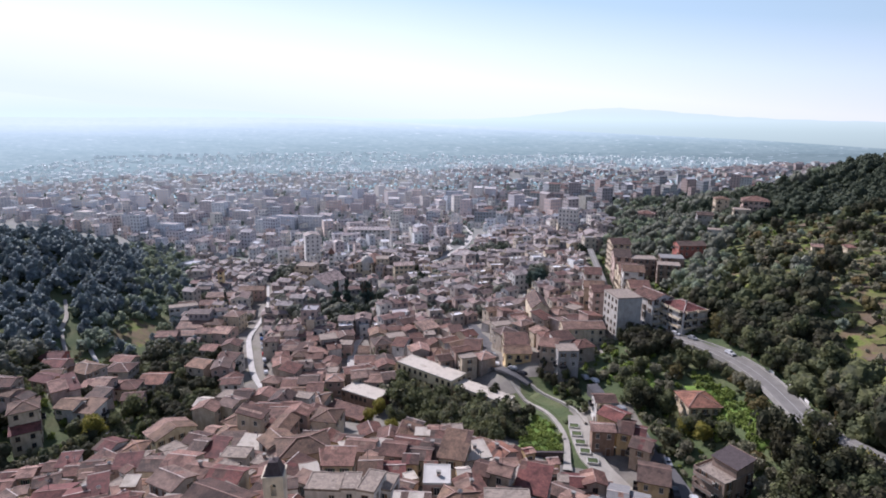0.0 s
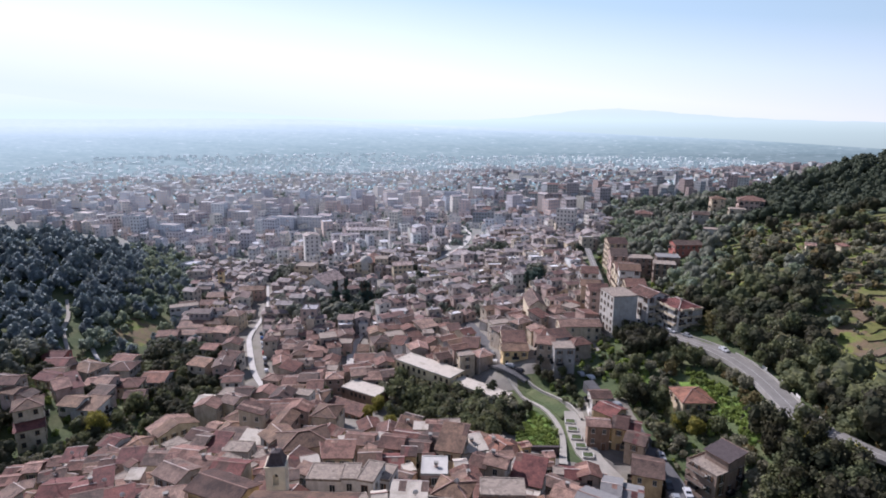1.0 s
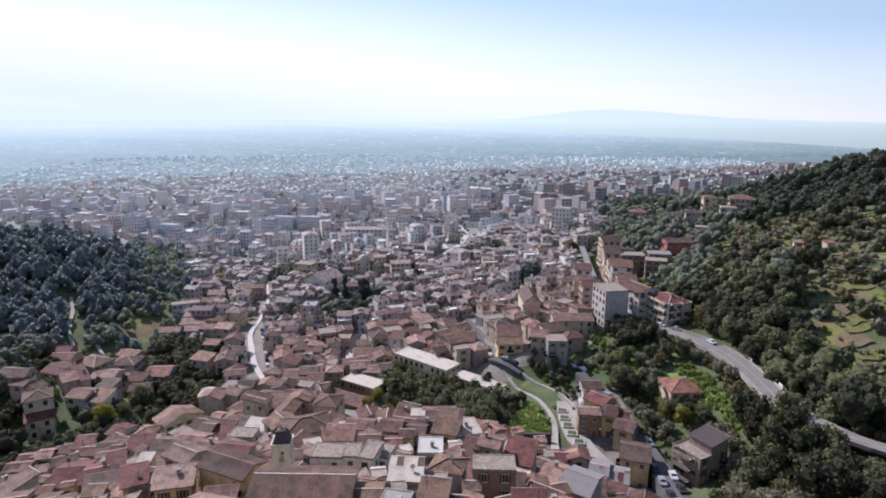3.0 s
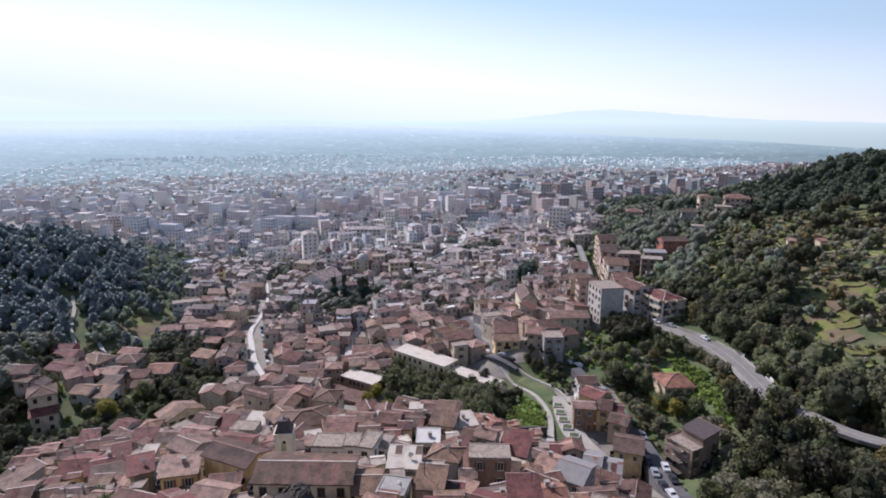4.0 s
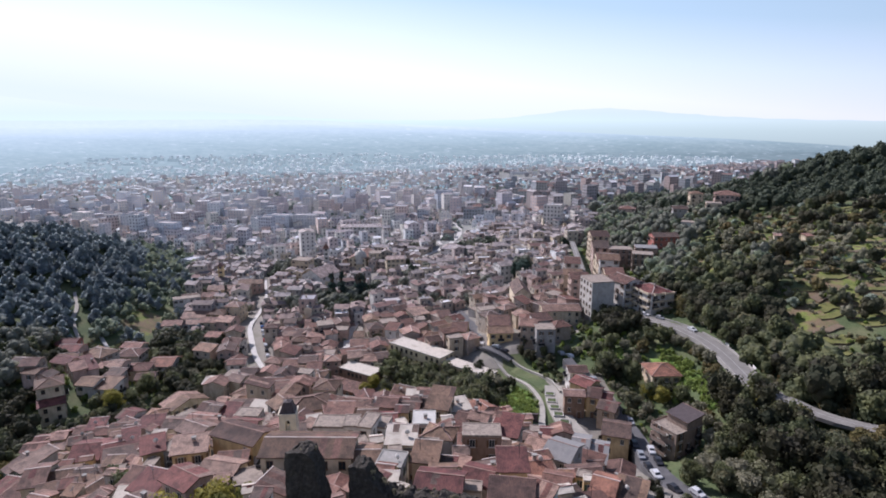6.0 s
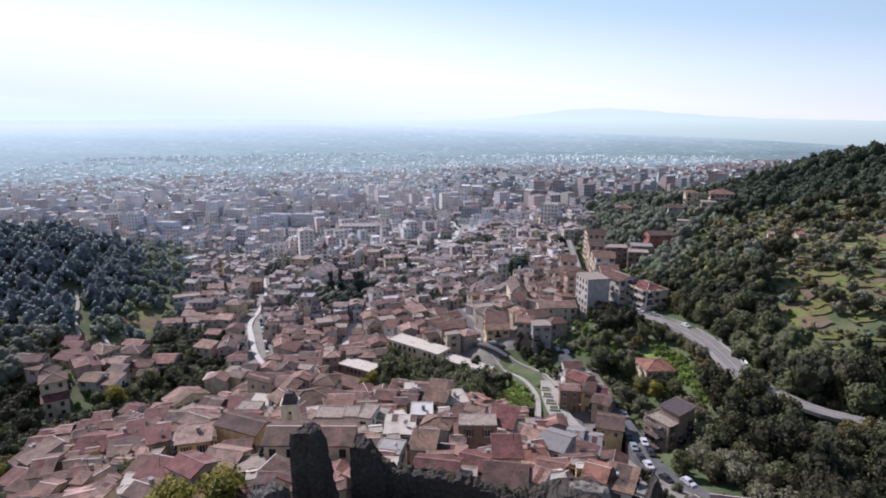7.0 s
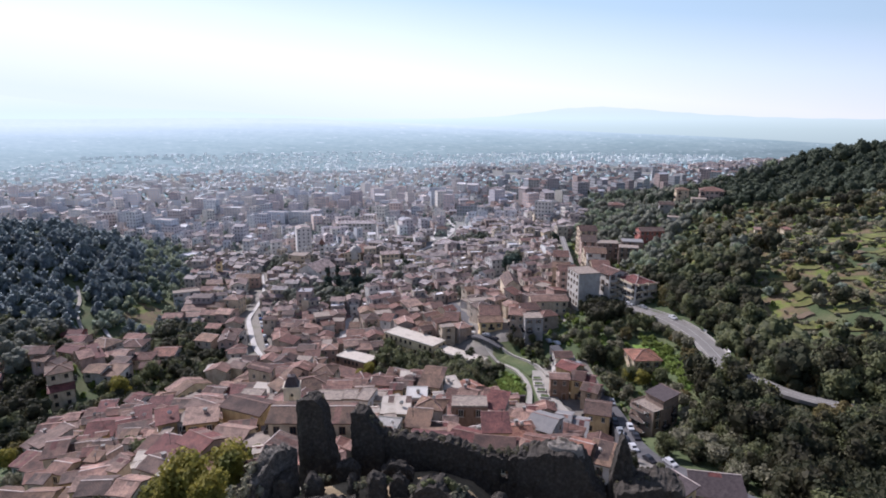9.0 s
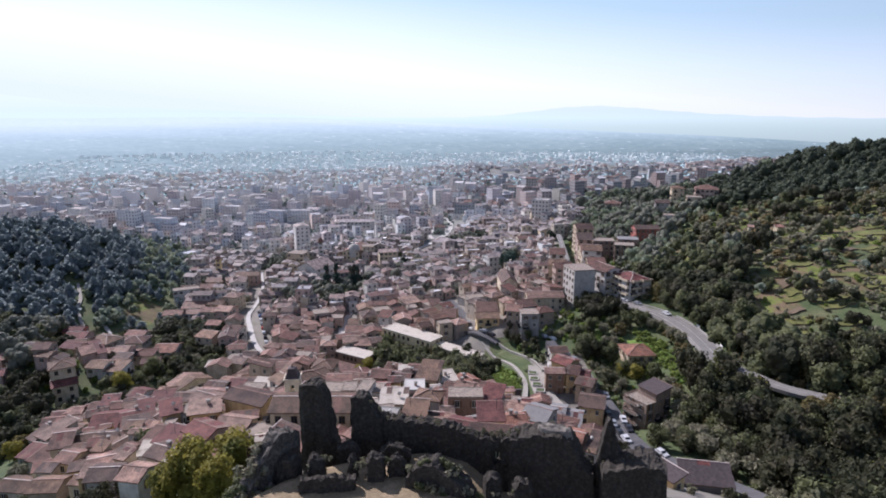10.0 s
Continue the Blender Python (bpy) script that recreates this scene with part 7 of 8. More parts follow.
tree("oak_b", 72, 112, 0.9)
tree("olive", 72, 119, 1.0)
tree("olive", 74, 128, 0.9)
tree("olive", 75, 134, 0.8)
tree("oak", 77, 111, 1.0)
tree("oak", 82, 109, 1.0)
tree("oak", 88, 108, 1.0)
tree("olive", 64, 104, 1.1)
tree("olive", 69, 101, 1.1)
tree("olive", 75, 100, 1.0)
tree("oak_b", 58, 99, 0.8)
tree("oak_b", 81, 101, 1.0)
tree("oak_b", 94, 107, 1.0)
tree("rusty", 102, 107, 1.0)
tree("olive", 92, 101, 1.2)
tree("oak_b", 95, 98, 1.0)
tree("rusty", 107, 105, 1.1)
tree("rusty", 102, 104, 1.0)
tree("rusty", 109, 99, 0.9)
tree("oak", 120, 109, 0.9)
tree("olive", 92, 95, 1.2)
tree("olive", 97, 90, 1.1)
tree("rusty", 106, 93, 1.1)
tree("olive", 84, 87, 1.1)
tree("olive", 87, 80, 1.1)
tree("oak_b", 94, 80, 1.0)
tree("yellow", 99, 79, 0.8)
tree("olive", 74, 83, 1.1)
tree("olive", 68, 84, 1.0)
tree("olive", 68, 94, 1.1)
tree("oak_b", 64, 97, 0.8)
tree("olive", 71, 71, 1.0)
tree("oak_b", 94, 103, 1.0)
tree("oak", 86, 105, 1.0)
tree("oak", 85, 114, 0.9)
tree("yellow", 81, 118, 0.8)
tree("yellow", 93, 117, 0.8)
tree("oak", 111, 124, 1.1)
tree("oak", 118, 124, 1.2)
tree("oak", 120, 118, 1.2)
tree("yellow", 108, 128, 0.8)
tree("oak", 112, 181, 1.2)
tree("oak", 106, 180, 1.1)
tree("oak", 107, 164, 1.1)
tree("oak", 111, 158, 1.2)
tree("rusty", 115, 152, 1.2)
tree("oak", 99, 169, 0.9)
tree("oak", 98, 179, 0.9)
tree("oak", 96, 190, 0.9)
tree("oak", 97, 201, 0.9)

# ---- parked and passing cars ----
def car_mesh_parts(van=False):
    """Body, cabin glass and wheels of a small car, standing on z = 0, facing +x."""
    h = 1.95 if van else 1.45
    prof = [(-2.0, 0.35), (-2.05, 0.8), (-1.9, 0.95), (-1.75 if van else -1.35, h - 0.05), (-1.0, h), (0.3, h), (0.95, 1.0), (1.9, 0.85), (2.05, 0.6), (2.0, 0.32)]
    body = Shape()
    n = len(prof)
    for i in range(n):
        (x0, z0), (x1, z1) = prof[i], prof[(i + 1) % n]
        i0, i1 = (0.1 if z0 > 1.1 else 0), (0.1 if z1 > 1.1 else 0)
        body.face([(x0, -0.85 + i0, z0), (x1, -0.85 + i1, z1), (x1, 0.85 - i1, z1), (x0, 0.85 - i0, z0)])
    for sy in (-1, 1):
        pts = [(x, sy * (0.85 - (0.1 if z > 1.1 else 0)), z) for x, z in prof]
        body.face(pts if sy < 0 else pts[::-1])
    panes = [("side_window", Shape()), ("side_window", Shape()), ("windscreen", Shape()), ("rear_window", Shape())]
    for k, sy in enumerate((-1, 1)):
        panes[k][1].face([(-1.25, sy * 0.79, 1.0), (0.75, sy * 0.8, 1.0), (0.25, sy * 0.765, h - 0.1), (-1.05, sy * 0.765, h - 0.1)])
    panes[2][1].face([(0.93, -0.68, 1.06), (0.93, 0.68, 1.06), (0.4, 0.6, h - 0.05), (0.4, -0.6, h - 0.05)])
    panes[3][1].face([(-1.83 if van else -1.72, -0.66, 1.02), (-1.83 if van else -1.72, 0.66, 1.02), (-1.8 if van else -1.45, 0.6, h - 0.15), (-1.8 if van else -1.45, -0.6, h - 0.15)])
    wheel = Shape()
    for k in range(12):
        a, b = 6.2832 * k / 12, 6.2832 * (k + 1) / 12
        p, q = (0.31 * math.cos(a), 0.31 * math.sin(a)), (0.31 * math.cos(b), 0.31 * math.sin(b))
        wheel.face([(p[0], -0.1, p[1]), (q[0], -0.1, q[1]), (q[0], 0.1, q[1]), (p[0], 0.1, p[1])])
        for sy in (-1, 1):
            wheel.face([(0, sy * 0.1, 0), (p[0], sy * 0.1, p[1]), (q[0], sy * 0.1, q[1])])
    return body, panes, wheel


CAR_PAINT = {"white": plain("white_car_paint", (0.5, 0.5, 0.5), 0.3), "grey": plain("grey_car_paint", (0.25, 0.26, 0.27), 0.25), "dark": plain("dark_car_paint", (0.03, 0.03, 0.035), 0.25),
             "red": plain("red_car_paint", (0.3, 0.03, 0.025), 0.25), "blue": plain("blue_car_paint", (0.05, 0.09, 0.2), 0.25)}
CAR_MESH = {}
for key, paint in CAR_PAINT.items():
    for van in (False, True):
        b, g, wl = car_mesh_parts(van)
        CAR_MESH[key, van] = (b.mesh("body", [paint]), [(kind, pane.mesh(kind, [M_GLASS])) for kind, pane in g], wl.mesh("wheel", [M_IRON]))


def car(x, y, z, heading, colour="white", van=False):
    body, panes, wheel = CAR_MESH[colour, van]
    root = new("van" if van else "car", body)
    root.matrix_basis = Matrix.Translation((x, y, z)) @ Matrix.Rotation(radians(heading), 4, 'Z') @ Matrix.Scale(0.9, 4)
    tagged(root, f"{colour} small {'van' if van else 'car'} on the street", "van" if van else "car", "cars")
    for kind, pane in panes:
        part(kind, pane, None, root)
    for wx in (-1.25, 1.25):
        for wy in (-0.75, 0.75):
            part("wheel", wheel, None, root, "", Matrix.Translation((wx, wy, 0.31)))
    return root


def along(line, zs, f, side):
    """Place and heading at the fraction f of a road, side metres off its middle."""
    k = min(len(line) - 2, int(f * (len(line) - 1)))
    p, q = line[k][0], line[k + 1][0]
    d = (q - p).normalized()
    z = float(np.interp(line[k][1], np.linspace(0, 1, len(zs)), zs))
    return p.x + d.y * side, p.y - d.x * side, z + 0.02, math.degrees(math.atan2(d.y, d.x))


for f, side, colour, van in ((0.36, -2.6, "dark", False), (0.40, -2.7, "grey", False), (0.50, -2.9, "white", True), (0.52, 1.6, "white", False), (0.545, -3.0, "dark", False), (0.565, -3.0, "white", False), (0.585, -3.0, "grey", False), (0.64, -1.7, "white", False)):
    car(*along(road_line, ROAD_Z, f, side), colour, van)
STREET_Z = [16, 14, 13, 13.3, 14.3, 16, 17.9, 19.7, 24, 30]
for f, side, colour, van in ((0.36, -1.4, "grey", False), (0.42, 1.7, "white", False), (0.475, 1.8, "dark", False), (0.50, -1.6, "white", False), (0.535, 1.8, "grey", False), (0.56, -1.7, "dark", False), (0.585, 1.7, "dark", False), (0.62, 1.6, "white", False), (0.66, 1.5, "dark", False), (0.69, -1.2, "white", False)):
    car(*along(street_line, STREET_Z, f, side), colour, van)
for x, y, head, colour in ((17.5, 203, 80, "white"), (14.5, 206, 75, "white"), (17, 213, 95, "grey"), (13, 216, 85, "white"), (12.6, 224, 95, "dark"), (22, 192, 140, "grey"), (25, 189, 130, "dark"),
                           (48, 181, 110, "white"), (45.5, 184, 100, "grey"), (50.5, 168, 105, "white"), (52, 163, 105, "grey"), (70, 156.5, 20, "white")):
    car(x, y, gz(x, y) + 0.55, head, colour)
for k in range(9):
    x, y = -76 - 2.35 * k, 216 + 6.6 * k
    car(x + 3.0, y + 0.5, gz(x + 3, y + 0.5) + 0.6, 110, ["grey", "white", "dark", "white", "red", "grey", "white", "blue", "dark"][k])

# ---- the rest of the old town, street by street ----
TAKEN = [(o.matrix_basis.translation.x, o.matrix_basis.translation.y, o) for o in scene.objects if o.parent is None and o.type == 'MESH' and o.get("category") in ("house", "church", "school")]
FOOT = []
for tx, ty, o in TAKEN:
    xs, ys = [v.co.x for v in o.data.vertices], [v.co.y for v in o.data.vertices]
    FOOT.append((o.matrix_basis.inverted(), max(xs), max(ys), tx, ty, math.hypot(max(xs), max(ys))))
KEEP_OUT = [((-130, 235), (-102, 228), 8), ((-148, 256), (-150, 280), 5), ((-118, 368), (-99, 290), 4), ((-99, 290), (-97, 268), 5), ((-97, 268), (-73, 205), 5.5), ((-42, 262), (-40, 208), 2.5), ((28, 186), (16, 212), 5), ((16, 212), (10, 260), 4),
            ((71, 216), (70, 232), 5), ((70, 232), (72, 257), 4.5), ((72, 257), (87, 356), 4.5), ((-24, 186), (24, 152), 10), ((-31, 183), (-22, 174), 8), ((22, 180), (38, 140), 9), ((-68, 305), (-45, 300), 9), ((34, 300), (36, 304), 5), ((43, 307), (51, 303), 5), ((46, 176), (54, 147), 4),
            ((-12, 405), (1, 426), 3.5), ((1, 426), (10.8, 446), 3.5), ((10.8, 446), (17.4, 479), 4), ((17.4, 479), (18, 530), 5), ((-6, 394), (2, 414), 5), ((2, 428), (10, 462), 7), ((-6, 398), (15, 440), 8), ((18, 462), (21, 520), 8),
            ((-63, 360), (-46, 362), 11), ((-66, 330), (-60, 328), 6), ((-190, 276), (-155, 220), 2.2)]
# small wooded plots inside the town
PARKS = [((-68, 288), (-50, 284), 14), ((-48, 304), (-42, 312), 8), ((-108, 384), (-94, 377), 9), ((-128, 250), (-116, 246), 10), ((50, 322), (52, 328), 6), ((-20, 342), (-10, 345), 6), ((20, 396), (34, 398), 8)]
KEEP_OUT += PARKS


def clear(x, y, r):
    for inv, a, b, tx, ty, far in FOOT:
        if (x - tx) ** 2 + (y - ty) ** 2 < (far + r) ** 2:
            p = inv @ Vector((x, y, 0))
            if abs(p.x) < a + r and abs(p.y) < b + r:
                return False
    for (x0, y0), (x1, y1), w in KEEP_OUT:
        dx, dy = x1 - x0, y1 - y0
        t = min(1, max(0, ((x - x0) * dx + (y - y0) * dy) / (dx * dx + dy * dy)))
        if math.hypot(x - x0 - t * dx, y - y0 - t * dy) < w + r * 0.7:
            return False
    return True


def clear_of_houses(x, y):
    for inv, a, b, tx, ty, far in FOOT:
        p = inv @ Vector((x, y, 0))
        if abs(p.x) < a + 2.5 and abs(p.y) < b + 2.5:
            return False
    return True


class Bulk:
    """Many buildings joined into one mesh; each stays an island of its own."""

    def __init__(self):
        self.v, self.f, self.s = [], [], []

    def add(self, x, y, rot, w, d, z0, z1, rise, roof, over=0.0, step=0, storey=3.1):
        k = len(self.v)
        c, sn = math.cos(radians(rot)), math.sin(radians(rot))

        def put(px, py, pz):
            self.v.append((x + c * px - sn * py, y + sn * px + c * py, pz))
            return len(self.v) - 1
        a, b = w / 2, d / 2
        lo = [put(*p, z0) for p in ((-a, -b), (a, -b), (a, b), (-a, b))]
        hi = [put(*p, z1) for p in ((-a, -b), (a, -b), (a, b), (-a, b))]
        self.f += [(lo[0], lo[1], hi[1], hi[0]), (lo[2], lo[3], hi[3], hi[2])]
        if rise:
            r0, r1 = put(-a, 0, z1 + rise), put(a, 0, z1 + rise)
            self.f += [(lo[1], lo[2], hi[2], r1, hi[1]), (lo[3], lo[0], hi[0], r0, hi[3])]
            self.s += [0, 0, 0, 0]
            g = rise / b
            A, B = a + over, b + over
            e, t = z1 - g * over + 0.12, z1 + rise + 0.12
            q = [put(-A, -B, e), put(A, -B, e), put(A, 0, t), put(-A, 0, t), put(A, B, e), put(-A, B, e)]
            self.f += [(q[0], q[1], q[2], q[3]), (q[3], q[2], q[4], q[5])]
            self.s += [roof, roof]
            if over:
                q2 = [put(-A, -B, e - 0.25), put(A, -B, e - 0.25)]
                self.f.append((q2[0], q2[1], q[1], q[0]))
                self.s.append(0)
        else:
            self.f += [(lo[1], lo[2], hi[2], hi[1]), (lo[3], lo[0], hi[0], hi[3]), (hi[0], hi[1], hi[2], hi[3])]
            self.s += [0, 0, 0, 0, roof]
            q = [put(*p, z1 + 0.7) for p in ((-a, -b), (a, -b), (a, b), (-a, b))]
            for i in range(4):
                j = (i + 1) % 4
                self.f.append((hi[i], hi[j], q[j], q[i]))
                self.s.append(0)
        if step and over:
            # a chimney and a balcony, as islands of their own
            odd = (int(x * 7.3) + int(y * 3.1)) % 10
            if odd < 6:
                self.block(put, (odd - 3) * 0.1 * w, 0.12 * d, 0.4, 0.4, z1 - 0.2, z1 + rise + 1.3)
            if odd % 3 == 0 and z1 - z0 > 8:
                self.block(put, (odd - 4) * 0.05 * w, -b - 0.5, 1.3, 0.5, z1 - 3.4, z1 - 2.4)
        if step:
            for length, off, turn in ((w, b, 0), (d, a, 1), (d, a, -1)):
                n = int(length / step)
                for lv in range(int((z1 - z0 - 1) / storey)):
                    zz = z1 - (lv + 1) * storey + 0.9
                    for i in range(n):
                        u = -length / 2 + (i + 0.5) * length / n
                        pts = [(u - 0.55, -off - 0.04), (u + 0.55, -off - 0.04)]
                        if turn:
                            pts = [((off + 0.04) * turn, p[0] * turn) for p in pts]
                        i0, i1 = put(*pts[0], zz), put(*pts[1], zz)
                        i2, i3 = put(*pts[1], zz + 1.45), put(*pts[0], zz + 1.45)
                        self.f.append((i0, i1, i2, i3))
                        self.s.append(1)

    def block(self, put, cx, cy, hx, hy, za, zb):
        lo = [put(cx + sx * hx, cy + sy * hy, za) for sx, sy in ((-1, -1), (1, -1), (1, 1), (-1, 1))]
        hi = [put(cx + sx * hx, cy + sy * hy, zb) for sx, sy in ((-1, -1), (1, -1), (1, 1), (-1, 1))]
        for i in range(4):
            j = (i + 1) % 4
            self.f.append((lo[i], lo[j], hi[j], hi[i]))
        self.f += [tuple(hi), tuple(lo[::-1])]
        self.s += [0] * 6

    def make(self, name, label, mats):
        ob = new(name, mesh_of(name, self.v, self.f, mats, self.s))
        return tagged(ob, label, "town", "", "stuff")


# small houses and lean-tos squeezed in between those of the foreground
nook_rng = random.Random(23)
for k in range(900):
    px, py = nook_rng.uniform(-108, 44), nook_rng.uniform(50, 138)
    edge = np.interp(py, [50, 65, 85, 100, 122, 138], [-52, -72, -88, -98, -106, -88])
    far = np.interp(py, [50, 70, 90, 110, 125, 138], [22, 34, 40, 42, 12, -20])
    w, d = nook_rng.uniform(3.6, 6.5), nook_rng.uniform(3.6, 5.5)
    if px < edge or px > far or not clear(px, py, 0.5 * w + 0.4):
        continue
    kind = nook_rng.choice(["gable", "gable", "shed", "shed", "flat"])
    ob = house(px, py, nook_rng.uniform(-35, 25) + nook_rng.choice([0, 0, 90]), w, d, nook_rng.uniform(2.8, 5.0), kind, tile=nook_rng.choice([None, None, M_TILE_PINK, M_TILE_GREY, M_TILE_TAN]) if kind != "flat" else None,
               sides="fl", name="cottage", label="small plastered cottage squeezed between its neighbours", group="cottages of the old town")
    FOOT.append((ob.matrix_basis.inverted(), w / 2, d / 2, px, py, math.hypot(w, d) / 2))

# lean-tos, sheds and stair houses in the last gaps
for k in range(1100):
    px, py = nook_rng.uniform(-106, 42), nook_rng.uniform(50, 130)
    edge = np.interp(py, [50, 65, 85, 100, 122, 138], [-52, -72, -88, -98, -106, -88])
    far = np.interp(py, [50, 70, 90, 110, 125, 138], [22, 34, 40, 42, 12, -20])
    w, d = nook_rng.uniform(2.0, 3.4), nook_rng.uniform(1.8, 3.0)
    if px < edge or px > far or not clear(px, py, 0.42 * w):
        continue
    kind = nook_rng.choice(["shed", "shed", "flat", "gable"])
    ob = house(px, py, nook_rng.uniform(-35, 25), w, d, nook_rng.uniform(3.2, 6.2), kind, tile=nook_rng.choice([None, M_TILE_PALE, M_TILE_GREY, M_TILE_TAN, M_SHEET]) if kind != "flat" else nook_rng.choice([M_SHEET, M_TERRACE]),
               wall=nook_rng.choice([M_WALL, M_CREAM, M_WHITE, M_YELLOW]), sides="f", extras=False, name="lean_to", label="narrow lean-to wedged between old houses", group="lean-tos of the old town", over=0.2)
    ob["category"] = "lean-to"
    FOOT.append((ob.matrix_basis.inverted(), w / 2, d / 2, px, py, math.hypot(w, d) / 2))

town_rng = random.Random(11)
spots = []
row = 138.0
while row < 440:
    x = -200.0
    while x < 190:
        w, d = town_rng.uniform(4.2, 8.4), town_rng.uniform(4.8, 7.4)
        px, py = x + w / 2 + town_rng.uniform(-1, 1), row + town_rng.uniform(-3, 3) + 0.12 * x + 9 * math.sin(x * 0.03 + row * 0.02)
        x += w + town_rng.choice([0.0, 0.3, 1.0, 2.2])
        if inside_town(px, py) and clear(px, py, 0.4 * w) and (py > 176 or px < -30):
            spots.append((py, px, w, d))
    row += town_rng.uniform(6.8, 8.2)
spots.sort()
FILL_OBJECTS = 150
mid_town, upper_town, yard_trees = Bulk(), Bulk(), []
for i, (py, px, w, d) in enumerate(spots):
    if town_rng.random() < 0.1:
        if py > 240:
            yard_trees.append((px, py, town_rng.uniform(0.5, 0.95)))
        else:
            tree(town_rng.choice(["oak_b", "pine", "oak_b", "olive"]), px, py, town_rng.uniform(0.6, 0.95))
        continue
    turn = 14 * math.sin(px * 0.021 + 1) - 16 * math.sin(py * 0.017) + town_rng.choice([0, 0, 0, 90, 90]) + town_rng.uniform(-14, 14)
    kind = town_rng.choice(["gable", "gable", "gable", "hip", "shed", "flat"])
    tall = town_rng.choice([5, 6, 6.5, 7, 8, 9, 10]) * (1.0 if py < 215 else 0.82 if py < 300 else 0.72)
    if i < FILL_OBJECTS:
        house(px, py, turn, w, d, tall, kind, tile=town_rng.choice([None, None, None, M_TILE_PINK, M_TILE_TAN, M_TILE_GREY, M_TILE_PALE]) if kind != "flat" else None,
              sides=town_rng.choice(["fl", "fl", "fr"]), extras=town_rng.random() < 0.4, step=3.0)
    else:
        z = gz(px, py)
        quarter = upper_town if py + town_rng.uniform(-45, 45) > 320 else mid_town
        tall *= town_rng.uniform(0.75, 1.35)
        if town_rng.random() < 0.06:
            w, d, tall = w * 1.7, d * 1.25, tall + 1.5
        if town_rng.random() < 0.1:
            tall += town_rng.uniform(1, 3)
        quarter.add(px, py, turn, w, d, z - 3, z + tall, 0 if kind == "flat" else town_rng.uniform(0.12, 0.2) * d, 2 if kind != "flat" else 3, 0.4, 2.6)
        c, sn = math.cos(radians(turn)), math.sin(radians(turn))
        if town_rng.random() < 0.6:
            # a lower wing against one side
            ww, dd = town_rng.uniform(2.6, 4.5), town_rng.uniform(0.5, 0.9) * d
            u, v = town_rng.choice([-1, 1]) * (w + ww) / 2, town_rng.uniform(-0.2, 0.2) * d
            flat = town_rng.random() < 0.35
            quarter.add(px + c * u - sn * v, py + sn * u + c * v, turn + town_rng.choice([0, 0, 90]), ww, dd, z - 3, z + tall - town_rng.uniform(1.2, 4), 0 if flat else 0.15 * dd, 3 if flat else 2, 0.25, 2.6)
        if town_rng.random() < 0.25:
            u, v = town_rng.uniform(-0.25, 0.25) * w, town_rng.uniform(-0.15, 0.2) * d
            quarter.add(px + c * u - sn * v, py + sn * u + c * v, turn, town_rng.uniform(1.6, 3.4), town_rng.uniform(1.6, 2.8), z, z + tall + town_rng.uniform(1.2, 2.2), town_rng.choice([0, 0.4]), 2, 0.15)
upper_town.make("town_houses", "far houses of the old town, roofs and walls paled by painted haze", [M_WALL_MID, M_PANE_MID, M_TILE_HAZE, M_FLAT_FAR])
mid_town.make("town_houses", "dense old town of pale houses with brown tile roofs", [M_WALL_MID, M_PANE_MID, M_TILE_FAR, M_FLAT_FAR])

# ---- the modern town on the plain ----
def far_ground(x, y):
    """Height of the land out to the far plain, which is raised to meet the skyline in the camera's view."""
    r, az = math.hypot(x, y), math.degrees(math.atan2(x, y))
    if r < 1440:
        return gz(x, y)
    return max(gz(x, y), -20 + (120 - 4500 * math.tan(radians(float(far_edge(az))))) * ((r - 1440) / 3060) ** 0.9)


